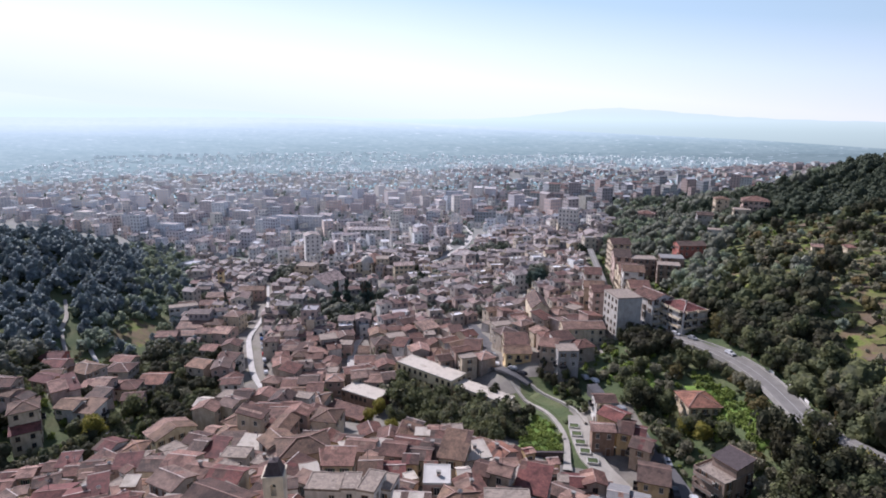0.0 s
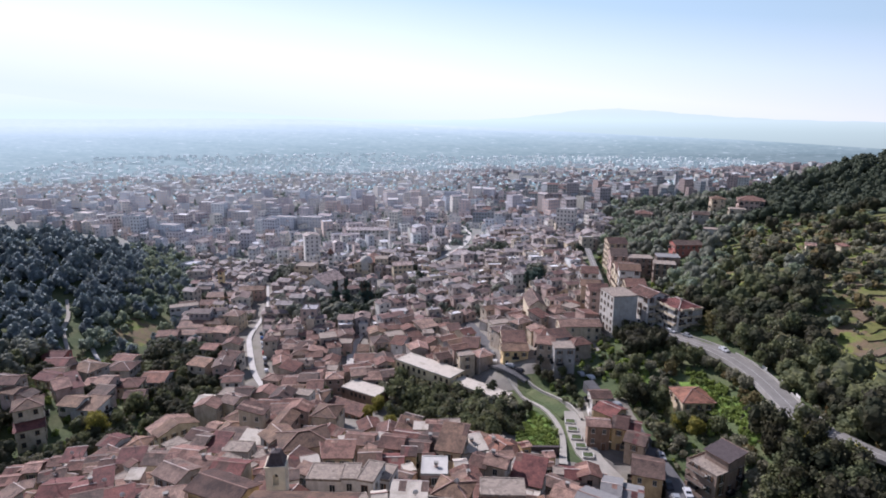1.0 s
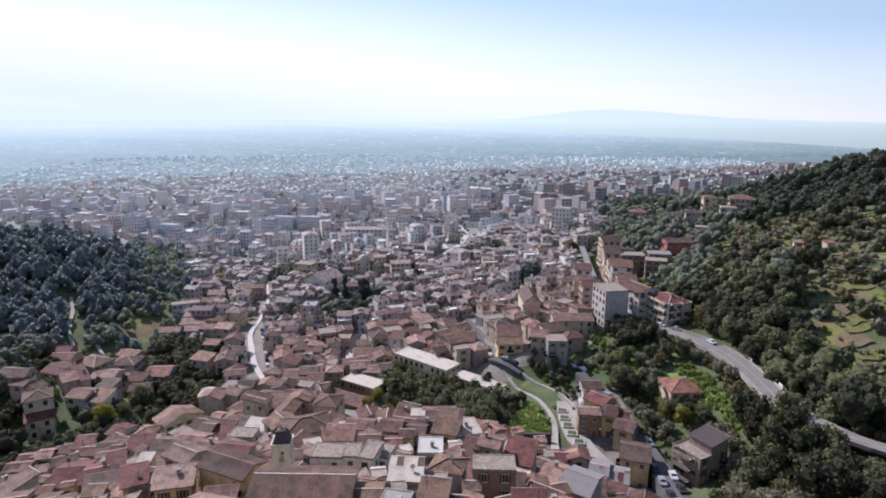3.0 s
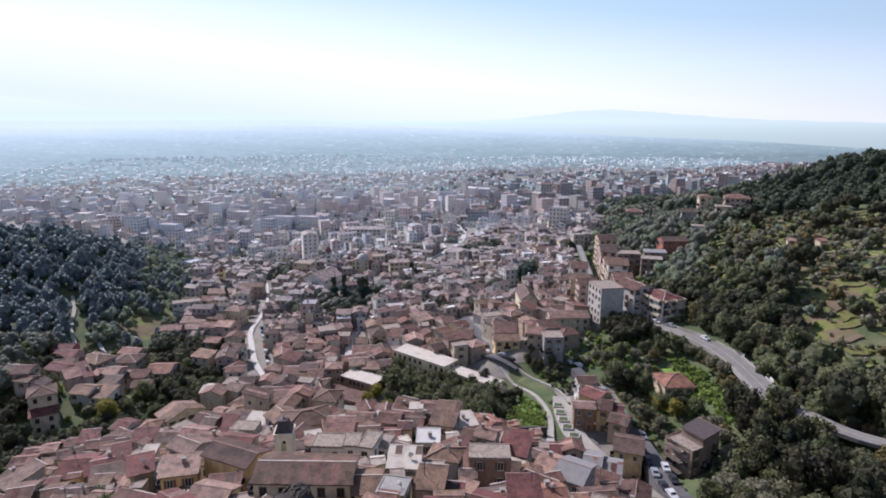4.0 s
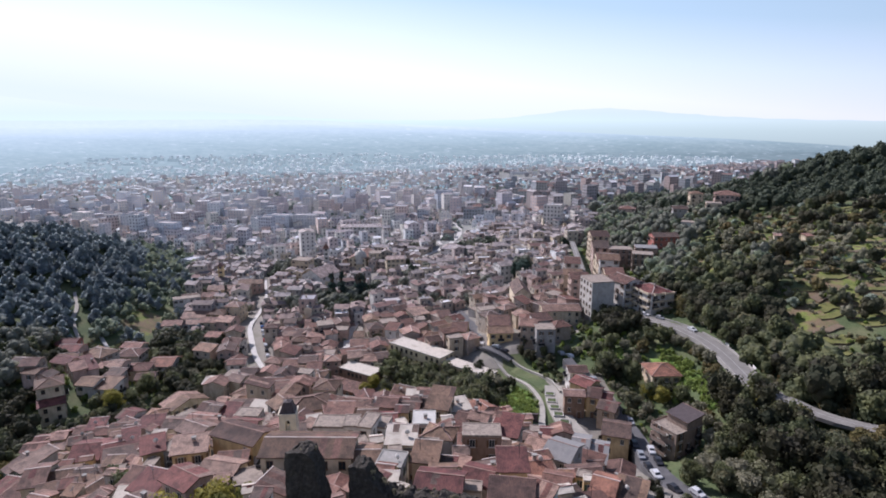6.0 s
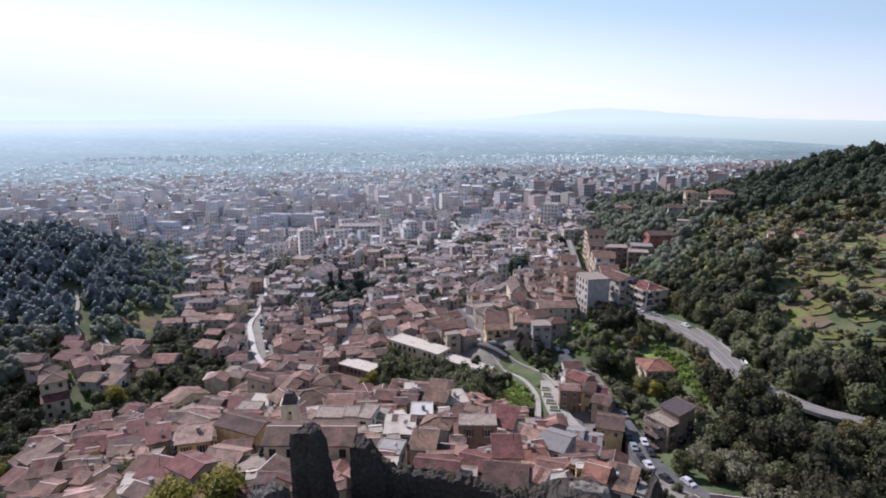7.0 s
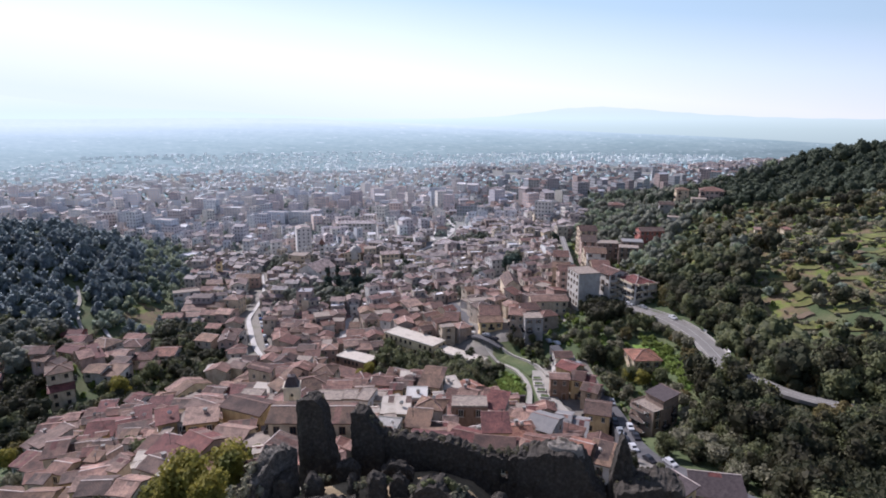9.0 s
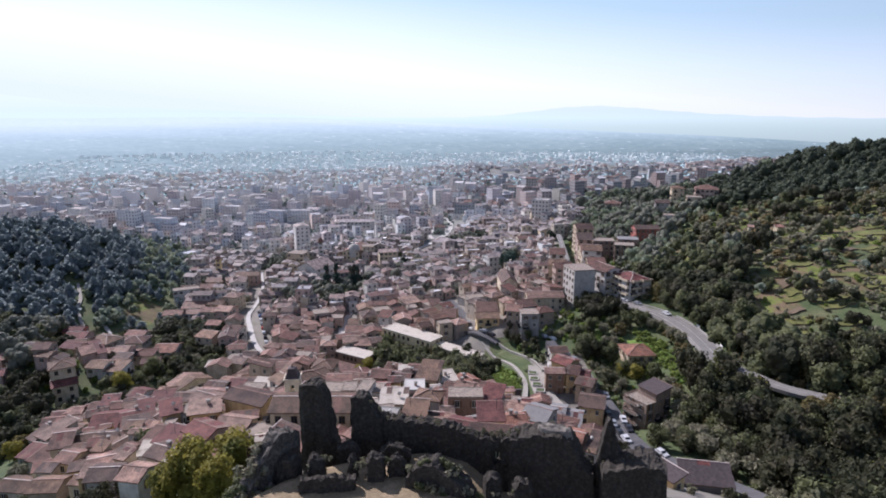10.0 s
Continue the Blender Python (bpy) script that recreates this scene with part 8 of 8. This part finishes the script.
near_plain, low_town, far_town, east_town, edge_town, far_trees = Bulk(), Bulk(), Bulk(), Bulk(), Bulk(), []
far_rng = random.Random(5)
used = set()
for ring in range(40000):
    r = 430 + 1330 * far_rng.random() ** 0.85
    az = radians(far_rng.uniform(-43, 43))
    x, y = r * math.sin(az), r * math.cos(az)
    if y < 440 or not inside_town(x, min(y, 1000)) or far_rng.random() < (r - 1250) / 650:
        continue
    # each quarter has streets of its own direction
    qx, qy = math.floor(x / 210 + 0.4 * math.sin(y * 0.01)), math.floor(y / 170 + 0.5 * math.sin(x * 0.008))
    way = ((qx * 37 + qy * 53) % 90) - 45
    grid = 13 if y > 900 else 10.5
    c, sn = math.cos(radians(way)), math.sin(radians(way))
    u, v = round((c * x + sn * y) / grid), round((c * y - sn * x) / grid)
    if (qx, qy, u, v) in used or (u % 5 == 0 and far_rng.random() < 0.7):
        continue
    used.add((qx, qy, u, v))
    u, v = u * grid + far_rng.uniform(-4, 4), v * grid + far_rng.uniform(-3, 3)
    x, y = c * u - sn * v, c * v + sn * u
    if far_rng.random() < (0.24 if y < 850 else 0.42) + (0.4 if noise.noise((x * 0.011, y * 0.014, 8)) > 0.3 else 0) + (0.14 if x > 90 and y > 620 else 0):
        if math.hypot(x, y) < 1120 + 120 * math.sin(x * 0.03):
            far_trees.append((x, y, far_rng.uniform(0.45, 0.95)))
        continue
    if y < 590 and -95 < x < 40 and not clear(x, y, 4):
        continue
    z = far_ground(x, y)
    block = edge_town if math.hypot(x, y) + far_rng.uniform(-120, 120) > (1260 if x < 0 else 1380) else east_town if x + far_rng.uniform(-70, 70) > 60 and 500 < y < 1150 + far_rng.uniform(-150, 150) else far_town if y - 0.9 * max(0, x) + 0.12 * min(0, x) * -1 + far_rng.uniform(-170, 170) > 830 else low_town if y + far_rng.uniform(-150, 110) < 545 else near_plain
    big = far_rng.random() < (0.06 if y < 540 else 0.17 if y < 780 else 0.08)
    turn = way + far_rng.choice([0, 0, 90]) + far_rng.uniform(-6, 6)
    if big and y < 850:
        block.add(x, y, turn, far_rng.uniform(8.5, 15), far_rng.uniform(8, 11), z - 3, z + far_rng.choice([10, 12, 15, 15, 18, 18, 21]), far_rng.choice([0, 0, 0, 1.5]), far_rng.choice([2, 3, 3]), 0.5, 2.7)
    elif big:
        # long low sheds of the plain
        block.add(x, y, far_rng.uniform(-12, 12), far_rng.uniform(18, 42), far_rng.uniform(9, 14), z - 3, z + far_rng.uniform(3.5, 5), 0, 3, 0.3)
    else:
        block.add(x, y, turn, far_rng.uniform(4.5, 9), far_rng.uniform(4.5, 7.5), z - 3, z + far_rng.choice([4, 5, 6, 6, 7, 9, 11] if y < 800 else [3, 3.5, 4, 5, 6, 7]), far_rng.choice([0, 0, 1.2, 1.4]), far_rng.choice([2, 2, 3]), 0.4, 2.9 if y < 760 else 0)
    if far_rng.random() < 0.22 and y < 1000:
        far_trees.append((x + far_rng.uniform(8, 12), y - far_rng.uniform(4, 9), far_rng.uniform(0.5, 0.9)))
# the larger apartment blocks of the modern quarter
for bx, by, w, tall in ((-289, 542, 26, 19), (-251, 519, 22, 15), (-270, 654, 16, 22), (-252, 641, 14, 22), (-219, 619, 20, 16), (-160, 570, 24, 17), (-134, 567, 24, 17), (-74, 525, 30, 10), (-51, 644, 18, 14), (7, 754, 20, 15), (-391, 623, 22, 14), (-532, 749, 26, 12), (-230, 751, 22, 14), (-305, 560, 18, 17), (-188, 602, 22, 13)):
    near_plain.add(bx, by, far_rng.uniform(-25, 10), w, 11, gz(bx, by) - 3, gz(bx, by) + tall, 0, 3, 0.5, 3.0)
suburb = Bulk()
for i in range(190):
    # houses along the crest of the far ridge
    x, y = far_rng.uniform(400, 840), 1000 + far_rng.uniform(-70, 25)
    z = gz(x, y)
    suburb.add(x, y, far_rng.uniform(-30, 30), far_rng.uniform(7, 14), far_rng.uniform(7, 10), z - 3, z + far_rng.uniform(4, 9), 1.3, 2, 0.4, 3.4)
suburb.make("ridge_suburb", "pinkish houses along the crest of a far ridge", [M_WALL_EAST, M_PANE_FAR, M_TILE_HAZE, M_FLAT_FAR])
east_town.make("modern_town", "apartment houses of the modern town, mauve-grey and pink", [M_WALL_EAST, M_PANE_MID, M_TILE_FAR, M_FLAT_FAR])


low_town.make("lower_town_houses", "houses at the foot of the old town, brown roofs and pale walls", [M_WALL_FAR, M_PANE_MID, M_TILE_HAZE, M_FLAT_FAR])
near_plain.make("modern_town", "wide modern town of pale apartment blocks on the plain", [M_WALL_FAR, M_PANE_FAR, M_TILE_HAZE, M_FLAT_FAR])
# the haze over these far houses is only their materials' pale glow
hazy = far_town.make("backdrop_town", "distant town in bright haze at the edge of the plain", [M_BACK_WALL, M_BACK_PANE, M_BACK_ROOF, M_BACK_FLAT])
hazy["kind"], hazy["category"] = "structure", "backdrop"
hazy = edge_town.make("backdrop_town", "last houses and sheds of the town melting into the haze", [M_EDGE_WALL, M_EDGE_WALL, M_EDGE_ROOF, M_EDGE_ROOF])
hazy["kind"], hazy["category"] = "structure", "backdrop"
near_spots, far_spots = [], []
for i, p in enumerate(far_trees):
    (near_spots if p[1] + 120 * math.sin(i * 7.3) < 860 else far_spots).append(p)
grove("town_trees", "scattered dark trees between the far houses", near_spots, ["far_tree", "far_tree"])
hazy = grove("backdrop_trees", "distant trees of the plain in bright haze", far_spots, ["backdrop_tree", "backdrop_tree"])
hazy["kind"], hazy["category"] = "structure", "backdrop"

# ---- woods and olive groves on the hillsides ----
def scatter(test, x0, y0, x1, y1, gap, seed, size=(0.75, 1.25)):
    rg = random.Random(seed)
    out = []
    y = y0
    while y < y1:
        x = x0
        while x < x1:
            px, py = x + rg.uniform(-0.5, 0.5) * gap, y + rg.uniform(-0.5, 0.5) * gap
            if abs(px) < 0.8 * (py + 36) + 22 and test(px, py):
                out.append((px, py, rg.uniform(*size)))
            x += gap
        y += gap
    return out


def road_near(x, y, r):
    return any((p.x - x) ** 2 + (p.y - y) ** 2 < r * r for p, t in road_line)


def left_wood(x, y):
    edge = float(np.interp(y, [95, 135, 150, 185, 215, 240, 300, 350, 420, 480], [-118, -112, -133, -158, -164, -166, -168, -190, -224, -274]))
    return x < edge and clear(x, y, 2.5)


def belt_edge(y):
    """Upper edge of the wood that follows the road."""
    return float(np.interp(y, [130, 164, 176, 196, 215, 239, 262, 284, 335], [116, 114, 119, 130, 137, 126, 128, 136, 165]))


def ridge_foot(x):
    """Foot of the wood on the crest of the hill."""
    return float(np.interp(x, [90, 163, 173, 201, 240, 266, 330, 430], [345, 337, 327, 320, 325, 307, 296, 290]))


def right_edge(y):
    return float(np.interp(y, [130, 175, 200, 230, 300, 350, 420, 500], [97, 97, 97, 96, 96, 92, 126, 150]))


def belt_wood(x, y):
    return right_edge(y) < x < belt_edge(y) and y < 262 and not road_near(x, y, 6) and clear(x, y, 3)


def spur_wood(x, y):
    return right_edge(y) < x < 170 and y >= 262 and (x < belt_edge(y) or y > 320) and clear(x, y, 3.5) and noise.noise((x * 0.05, y * 0.05, 2.5)) > -0.42


def ridge_wood(x, y):
    return x >= 170 and y > ridge_foot(x) and clear(x, y, 4)


def olives(x, y):
    return x > belt_edge(y) and y < ridge_foot(x) and noise.noise((x * 0.045, y * 0.045, 9.0)) > (-0.1 if y < 228 else -0.25) and clear(x, y, 3)


def split(spots, test):
    return [p for p in spots if test(*p)], [p for p in spots if not test(*p)]


deep, hill = split(scatter(left_wood, -360, 95, -110, 410, 5.6, 1, (0.65, 1.3)), lambda x, y, size: y < 225)
grove("left_wood", "broadleaf wood covering the hill across the gorge", hill, ["hazed_holm", "hazed_holm", "hazed_holm_b", "hazed_holm_b"])
rim, deep = split(deep, lambda x, y, size: y > 165)
grove("gorge_wood", "dark trees in the shaded gorge", deep, ["wood_dark", "wood_dark", "wood_oak_b"])
grove("rim_wood", "trees around the hamlet on the rim of the gorge", rim, ["wood_oak", "holm", "holm_b", "wood_oak_b"])
grove("ridge_wood", "dense dark oak wood along the crest of the hill", scatter(ridge_wood, 165, 285, 400, 445, 6.6, 2, (0.6, 1.3)), ["ridge_oak", "ridge_oak", "ridge_oak_b"])
grove("spur_wood", "light green wood on the spur above the town", scatter(spur_wood, 88, 258, 172, 500, 6.4, 33, (0.6, 1.15)), ["spur_tree", "spur_tree_b", "holm", "holm_b"])
def foot_wood(x, y):
    return x > float(np.interp(y, [420, 500, 600, 700], [118, 142, 170, 320])) - 4 and x < 0.62 * y and clear(x, y, 4)


grove("foot_wood", "trees between the spur and the modern town", scatter(foot_wood, 112, 430, 330, 600, 13, 35, (0.8, 1.4)), ["holm", "spur_tree", "ridge_oak", "spur_tree_b"])
lower, upper = split(scatter(belt_wood, 90, 125, 150, 264, 5.4, 34, (0.6, 1.25)), lambda x, y, size: y + 0.6 * x < 290)
grove("belt_wood", "dense dark wood rising from the hill road", [(x, y, size * 1.15) for x, y, size in lower], ["wood_dark", "wood_oak", "wood_dark", "wood_oak_b"])
grove("belt_wood", "lighter green wood higher up the hill", upper, ["wood_oak", "wood_oak_b", "spur_tree_b", "spur_tree", "holm_b", "field_olive"])
grove("olive_grove", "silvery olive trees on grassy terraces", scatter(olives, 104, 130, 330, 340, 6.0, 3, (0.4, 1.1)), ["field_olive", "field_olive", "field_olive", "field_pale", "wood_oak_b", "field_rusty", "wood_dark"])


def valley(x, y):
    return not inside_town(x - 3, y) and not left_wood(x, y) and x < -95 and clear(x, y, 1.5) and noise.noise((x * 0.06, y * 0.05, 3)) > -0.45


grove("valley_trees", "light green trees and gardens along the valley below the wood", scatter(valley, -260, 240, -95, 470, 5.2, 21, (0.45, 1.1)), ["hazed_holm_b", "field_pale", "spur_tree_b", "spur_tree", "hazed_holm_b", "holm_c"])


def park(x, y):
    for (x0, y0), (x1, y1), w in PARKS:
        t = min(1, max(0, ((x - x0) * (x1 - x0) + (y - y0) * (y1 - y0)) / ((x1 - x0) ** 2 + (y1 - y0) ** 2)))
        if math.hypot(x - x0 - t * (x1 - x0), y - y0 - t * (y1 - y0)) < w:
            return clear_of_houses(x, y)
    return False


grove("town_gardens", "dark clumps of trees in gardens inside the town", scatter(park, -140, 230, 60, 410, 4.8, 22, (0.7, 1.2)) + yard_trees, ["holm", "holm_b", "ridge_oak", "ridge_oak_b"])


def gully(x, y):
    return ((62 < x < 135 and 40 < y < 132) or (-135 < x < -112 and 110 < y < 150) or (62 < x < 90 and 128 < y < 180 and noise.noise((x * 0.1, y * 0.1, 1)) > 0.0)) and not road_near(x, y, 6.5) and clear(x, y, 2.5) and not (56 < x < 66 and y > 60) and math.hypot(x - 75, y - 155) > 11 and not (77 < x < 88 and 132 < y < 174)


# the deeper trees get the darkened leaves that stand in for shade
shade, sunny = split(scatter(gully, -140, 40, 140, 185, 5.0, 6, (0.5, 1.3)), lambda x, y, size: x > 74 + 0.12 * (y - 90) and y < 132)
grove("gully_trees", "tall dark trees filling the gully below the road", [(x, y, size * 1.35) for x, y, size in shade], ["grove_dark", "grove_dark", "grove_dark", "fine_oak"])
grove("gully_scrub", "tangled scrub and small trees beside the street", [(x, y, size * 0.8) for x, y, size in sunny], ["fine_oak", "fine_olive", "fine_olive", "fine_rusty", "fine_oak"])


def slope_scrub(x, y):
    return ((56 < x < 92 and 128 < y < 214) or (33 < x < 60 and 166 < y < 206) or (80 < x < 112 and 210 < y < 350) or (-165 < x < -112 and 140 < y < 235) or (-112 < x < -82 and 148 < y < 235) or (62 < x < 130 and 104 < y < 130)) and not road_near(x, y, 5.5) and clear(x, y, 1.5) and not (76 < x < 88 and 131 < y < 175) and noise.noise((x * 0.09, y * 0.09, 5)) > -0.5


grove("slope_scrub", "bushes and weeds covering the slopes between the houses", scatter(slope_scrub, -165, 38, 132, 350, 3.5, 8, (0.6, 1.5)), ["bush_light", "bush_light", "olive_bush", "bush_dark"], "scrub")


def bank_scrub(x, y):
    return ((44 < x < 62 and 56 < y < 104) or (62 <= x < 130 and 38 < y < 104)) and not road_near(x, y, 5.5) and clear(x, y, 1.5) and not any((p.x - x) ** 2 + (p.y - y) ** 2 < 12 for p, t in street_line)


low_bank, deep_bank = split(scatter(bank_scrub, 44, 38, 130, 106, 5.0, 61, (0.25, 0.5)), lambda x, y, size: x < 82 + 8 * noise.noise((x * 0.08, y * 0.08, 4)))
grove("bank_scrub", "brambles and low shrubs on the bank below the castle", low_bank, ["fine_olive", "fine_oak", "grove_dark"], "scrub")
grove("bank_scrub", "dark thicket deep in the gully", [(x, y, size * 1.4) for x, y, size in deep_bank], ["grove_dark"], "scrub")


def hamlet_trees(x, y):
    return ((-160 < x < -84 and 135 < y < 240) or (-118 < x < -95 and 240 < y < 300)) and clear(x, y, 2.6) and noise.noise((x * 0.05, y * 0.05, 12)) > -0.12


grove("lower_grove", "mass of tall dark trees below the lower quarter", scatter(lambda x, y: ((x + 117) / 17) ** 2 + ((y - 234 + 0.2 * (x + 117)) / 11) ** 2 < 1, -136, 218, -98, 250, 4.2, 71, (0.9, 1.3)), ["wood_dark", "wood_oak", "wood_dark"])
grove("gorge_trees", "dark trees filling the gorge between the hamlet and the town", scatter(hamlet_trees, -160, 135, -84, 300, 5.0, 9, (0.55, 0.95)), ["wood_dark", "dark_oak", "wood_oak_b", "wood_dark", "grove_oak"])


def school_grove(x, y):
    t = min(1, max(0, ((x + 16) * 36 - (y - 190) * 28) / (36 ** 2 + 28 ** 2)))
    return math.hypot(x + 16 - 36 * t, y - 190 + 28 * t) < 7.5 and x < 15 + 0.25 * (y - 150) and clear_of_houses(x, y) or math.hypot(x - 10, y - 157) < 8 and clear_of_houses(x, y)


grove("school_grove", "dense dark trees in front of the school", scatter(school_grove, -30, 150, 30, 205, 4.2, 12, (1.0, 1.55)), ["grove_oak", "grove_oak", "grove_oak", "grove_olive"])


def terrace(x, y):
    return belt_edge(y) - 3 < x < 330 and y < ridge_foot(x) and not road_near(x, y, 7) and noise.noise((x * 0.07, y * 0.16, 2)) > 0.02


grove("terrace_bushes", "low bushes and weeds along the terraces", scatter(terrace, 95, 130, 330, 345, 3.4, 14, (0.4, 1.2)), ["olive_bush", "bush_light", "olive_bush", "bush_dark"], "scrub")

# narrow cultivated terraces, each held by a low bank of earth
plot_rng = random.Random(41)
PLOTS = {"green": M_PLOT, "yellowing": M_STUBBLE, "brown": M_TILLED}
for row in range(23):
    y = 150 + 7.5 * row
    x = belt_edge(y) + 3
    while x < 116 + 0.62 * y + 20:
        w, d = plot_rng.uniform(6, 15), plot_rng.uniform(3.0, 5.5)
        cx, cy = x + w / 2, y + plot_rng.uniform(-2, 2) - 0.12 * (x - 130)
        x += w + plot_rng.uniform(0.5, 7)
        if cy > ridge_foot(cx) - 6 or cx < belt_edge(cy) + 3 or plot_rng.random() < 0.22 or not clear(cx, cy, 6):
            continue
        tone = plot_rng.choice(["green", "green", "yellowing", "brown"])
        v, f, nx_ = [], [], 7
        for j in range(5):
            for i in range(nx_ + 1):
                px, py = cx - w / 2 + w * i / nx_, cy - d / 2 + d * min(max(j - 1, 0), 3) / 3 + 0.8 * math.sin(i * 0.9 + row)
                lift = 0.2 + 0.4 * (1 - min(max(j - 1, 0), 3) / 3)
                v.append((px, py - (0.25 if j == 0 else 0), gz(px, py) + (lift if j else -0.6)))
        for j in range(4):
            for i in range(nx_):
                k = j * (nx_ + 1) + i
                f.append((k, k + 1, k + nx_ + 2, k + nx_ + 1))
        plot = new("terrace_plot", mesh_of("terrace_plot", v, f, [PLOTS[tone], M_TILLED], [1] * nx_ + [0] * (3 * nx_)))
        tagged(plot, f"{tone} narrow garden terrace held by an earth bank", "field", "", "structure")


# bushes crowding the lower edge of the hill road
verge = random.Random(31)
belt_random = random.Random(77)
belt = [(p[0] + belt_random.uniform(-2, 2), p[1] + belt_random.uniform(-2, 2), belt_random.uniform(0.75, 1.1)) for p in offset_line(road_line, 8.5)[::2] if 70 < p[1] < 112]
belt += [(p[0] + belt_random.uniform(-2.5, 2.5), p[1] + belt_random.uniform(-2, 2), belt_random.uniform(0.75, 1.25)) for p in offset_line(road_line, -11)[::2] if 70 < p[1] < 215]
belt += [(p[0] + belt_random.uniform(-1, 1), p[1] - belt_random.uniform(0, 1.5), belt_random.uniform(1.7, 2.1)) for p in offset_line(road_line, 9.0) if p[0] > 106 and p[1] < 114]
belt = [p for p in belt if not road_near(p[0], p[1], 5.5) and clear(p[0], p[1], 2.5)]
grove("roadside_trees", "tall dark trees lining the hill road", belt, ["grove_dark", "fine_oak", "grove_dark", "fine_rusty"])
grove("verge_bushes", "bushes and small trees crowding the edges of the road", [(p[0] + verge.uniform(-1.2, 1.2), p[1] + verge.uniform(-1.2, 1.2), verge.uniform(0.3, 0.6)) for p in offset_line(road_line, 6.4) + offset_line(road_line, -7.5) + offset_line(road_line, -10) if 112 < p[1] < 205 for _ in (0, 1)], ["grove_oak", "grove_olive", "grove_rusty"], "scrub")

grove("road_trees", "tall trees standing between the road and the gully", [(87.5, 125, 0.85), (91, 118, 0.8), (84, 121, 1.1), (88, 113, 1.0), (94, 110, 0.8), (81, 129, 1.0), (96, 106, 1.2), (104, 98, 1.3), (110, 100, 1.2), (100, 93, 1.3), (116, 97, 1.2), (108, 91, 1.2), (118, 90, 1.3), (85, 108, 1.3), (79, 115, 1.2), (91, 103, 1.2)], ["fine_oak", "fine_olive", "fine_rusty", "fine_oak"])

# dark leaf kinds here also imitate the block's shadow on the slope
grove("block_trees", "dark trees in the shade below the tall block", scatter(lambda x, y: 64 < x < 82 and 191 < y < 207 and clear(x, y, 1.5) and not road_near(x, y, 5), 56, 182, 82, 208, 3.6, 72, (0.7, 1.1)), ["grove_dark", "wood_dark"])
grove("villa_trees", "large dark trees in the garden beside the villa", [(55, 167, 1.0), (58, 164, 1.15), (61.5, 165, 1.0), (60, 170, 1.1), (57, 172, 0.9), (66, 149, 1.0), (69, 146, 0.9), (71, 150, 0.8)], ["grove_dark", "fine_oak"])
grove("park_trees", "trees and shrubs behind the park wall", [(p[0], p[1], p[2]) for p in scatter(lambda x, y: 36 < x < 60 and 168 < y < 206 and clear(x, y, 2) and noise.noise((x * 0.1, y * 0.1, 6)) > -0.1, 34, 166, 62, 208, 5.0, 17, (0.35, 0.75))], ["grove_oak", "grove_olive", "grove_oak"])


def in_loop(x, y, loop):
    hit = False
    for (x0, y0), (x1, y1) in zip(loop, loop[1:] + loop[:1]):
        if (y0 > y) != (y1 > y) and x < x0 + (y - y0) * (x1 - x0) / (y1 - y0):
            hit = not hit
    return hit


LAWNS = [[(16.5, 138.5), (20, 148), (23.5, 160), (27.5, 168), (30.2, 160), (30.8, 149), (28.8, 139)], [(84, 164), (82, 173), (77, 175), (78, 158), (79, 145), (77.5, 133), (85, 135), (87, 150)], [(57, 190), (53, 183), (58, 174), (64, 174), (66, 178), (63, 186)]]
grove("lawn_weeds", "tall bright green weeds over the lawns", [(x, y, size) for loop in LAWNS for x, y, size in scatter(lambda x, y: in_loop(x, y, loop), 15, 130, 90, 192, 1.15, 19, (0.7, 1.2))], ["tuft", "tall_weed"], "weeds")

# the last five are added in place of tree shadow on the lawn
grove("street_trees", "dark trees between the school, the street and the park path", [(14, 170, 0.9), (11, 167, 1.0), (16, 163, 0.9), (12, 160, 1.0), (17, 157, 0.8), (14, 153, 0.9), (18, 151, 0.7), (9, 172, 1.0), (19, 165, 0.7), (14, 178, 0.8), (17, 174, 0.9), (19.5, 180, 0.7), (15, 184, 0.8), (21, 174, 0.7), (18, 168, 0.8), (31, 187, 0.6), (34, 183, 0.7), (37, 178, 0.6), (40, 173, 0.6), (33, 191, 0.6), (41, 180, 0.7), (19.5, 155, 0.6), (21.5, 160, 0.65), (23.5, 165, 0.6), (25.5, 169, 0.55), (20.5, 150.5, 0.5)], ["grove_dark", "fine_oak", "grove_dark"])


def yard(x, y):
    return -100 < x < float(np.interp(y, [34, 50, 75], [-40, -38, -60])) and clear(x, y, 1.6) and noise.noise((x * 0.08, y * 0.08, 15)) > -0.25


grove("yard_scrub", "small trees and scrub between the lowest houses", scatter(yard, -100, 34, -36, 100, 3.4, 52, (0.3, 0.65)), ["grove_dark", "fine_oak", "fine_olive", "grove_oak"], "scrub")
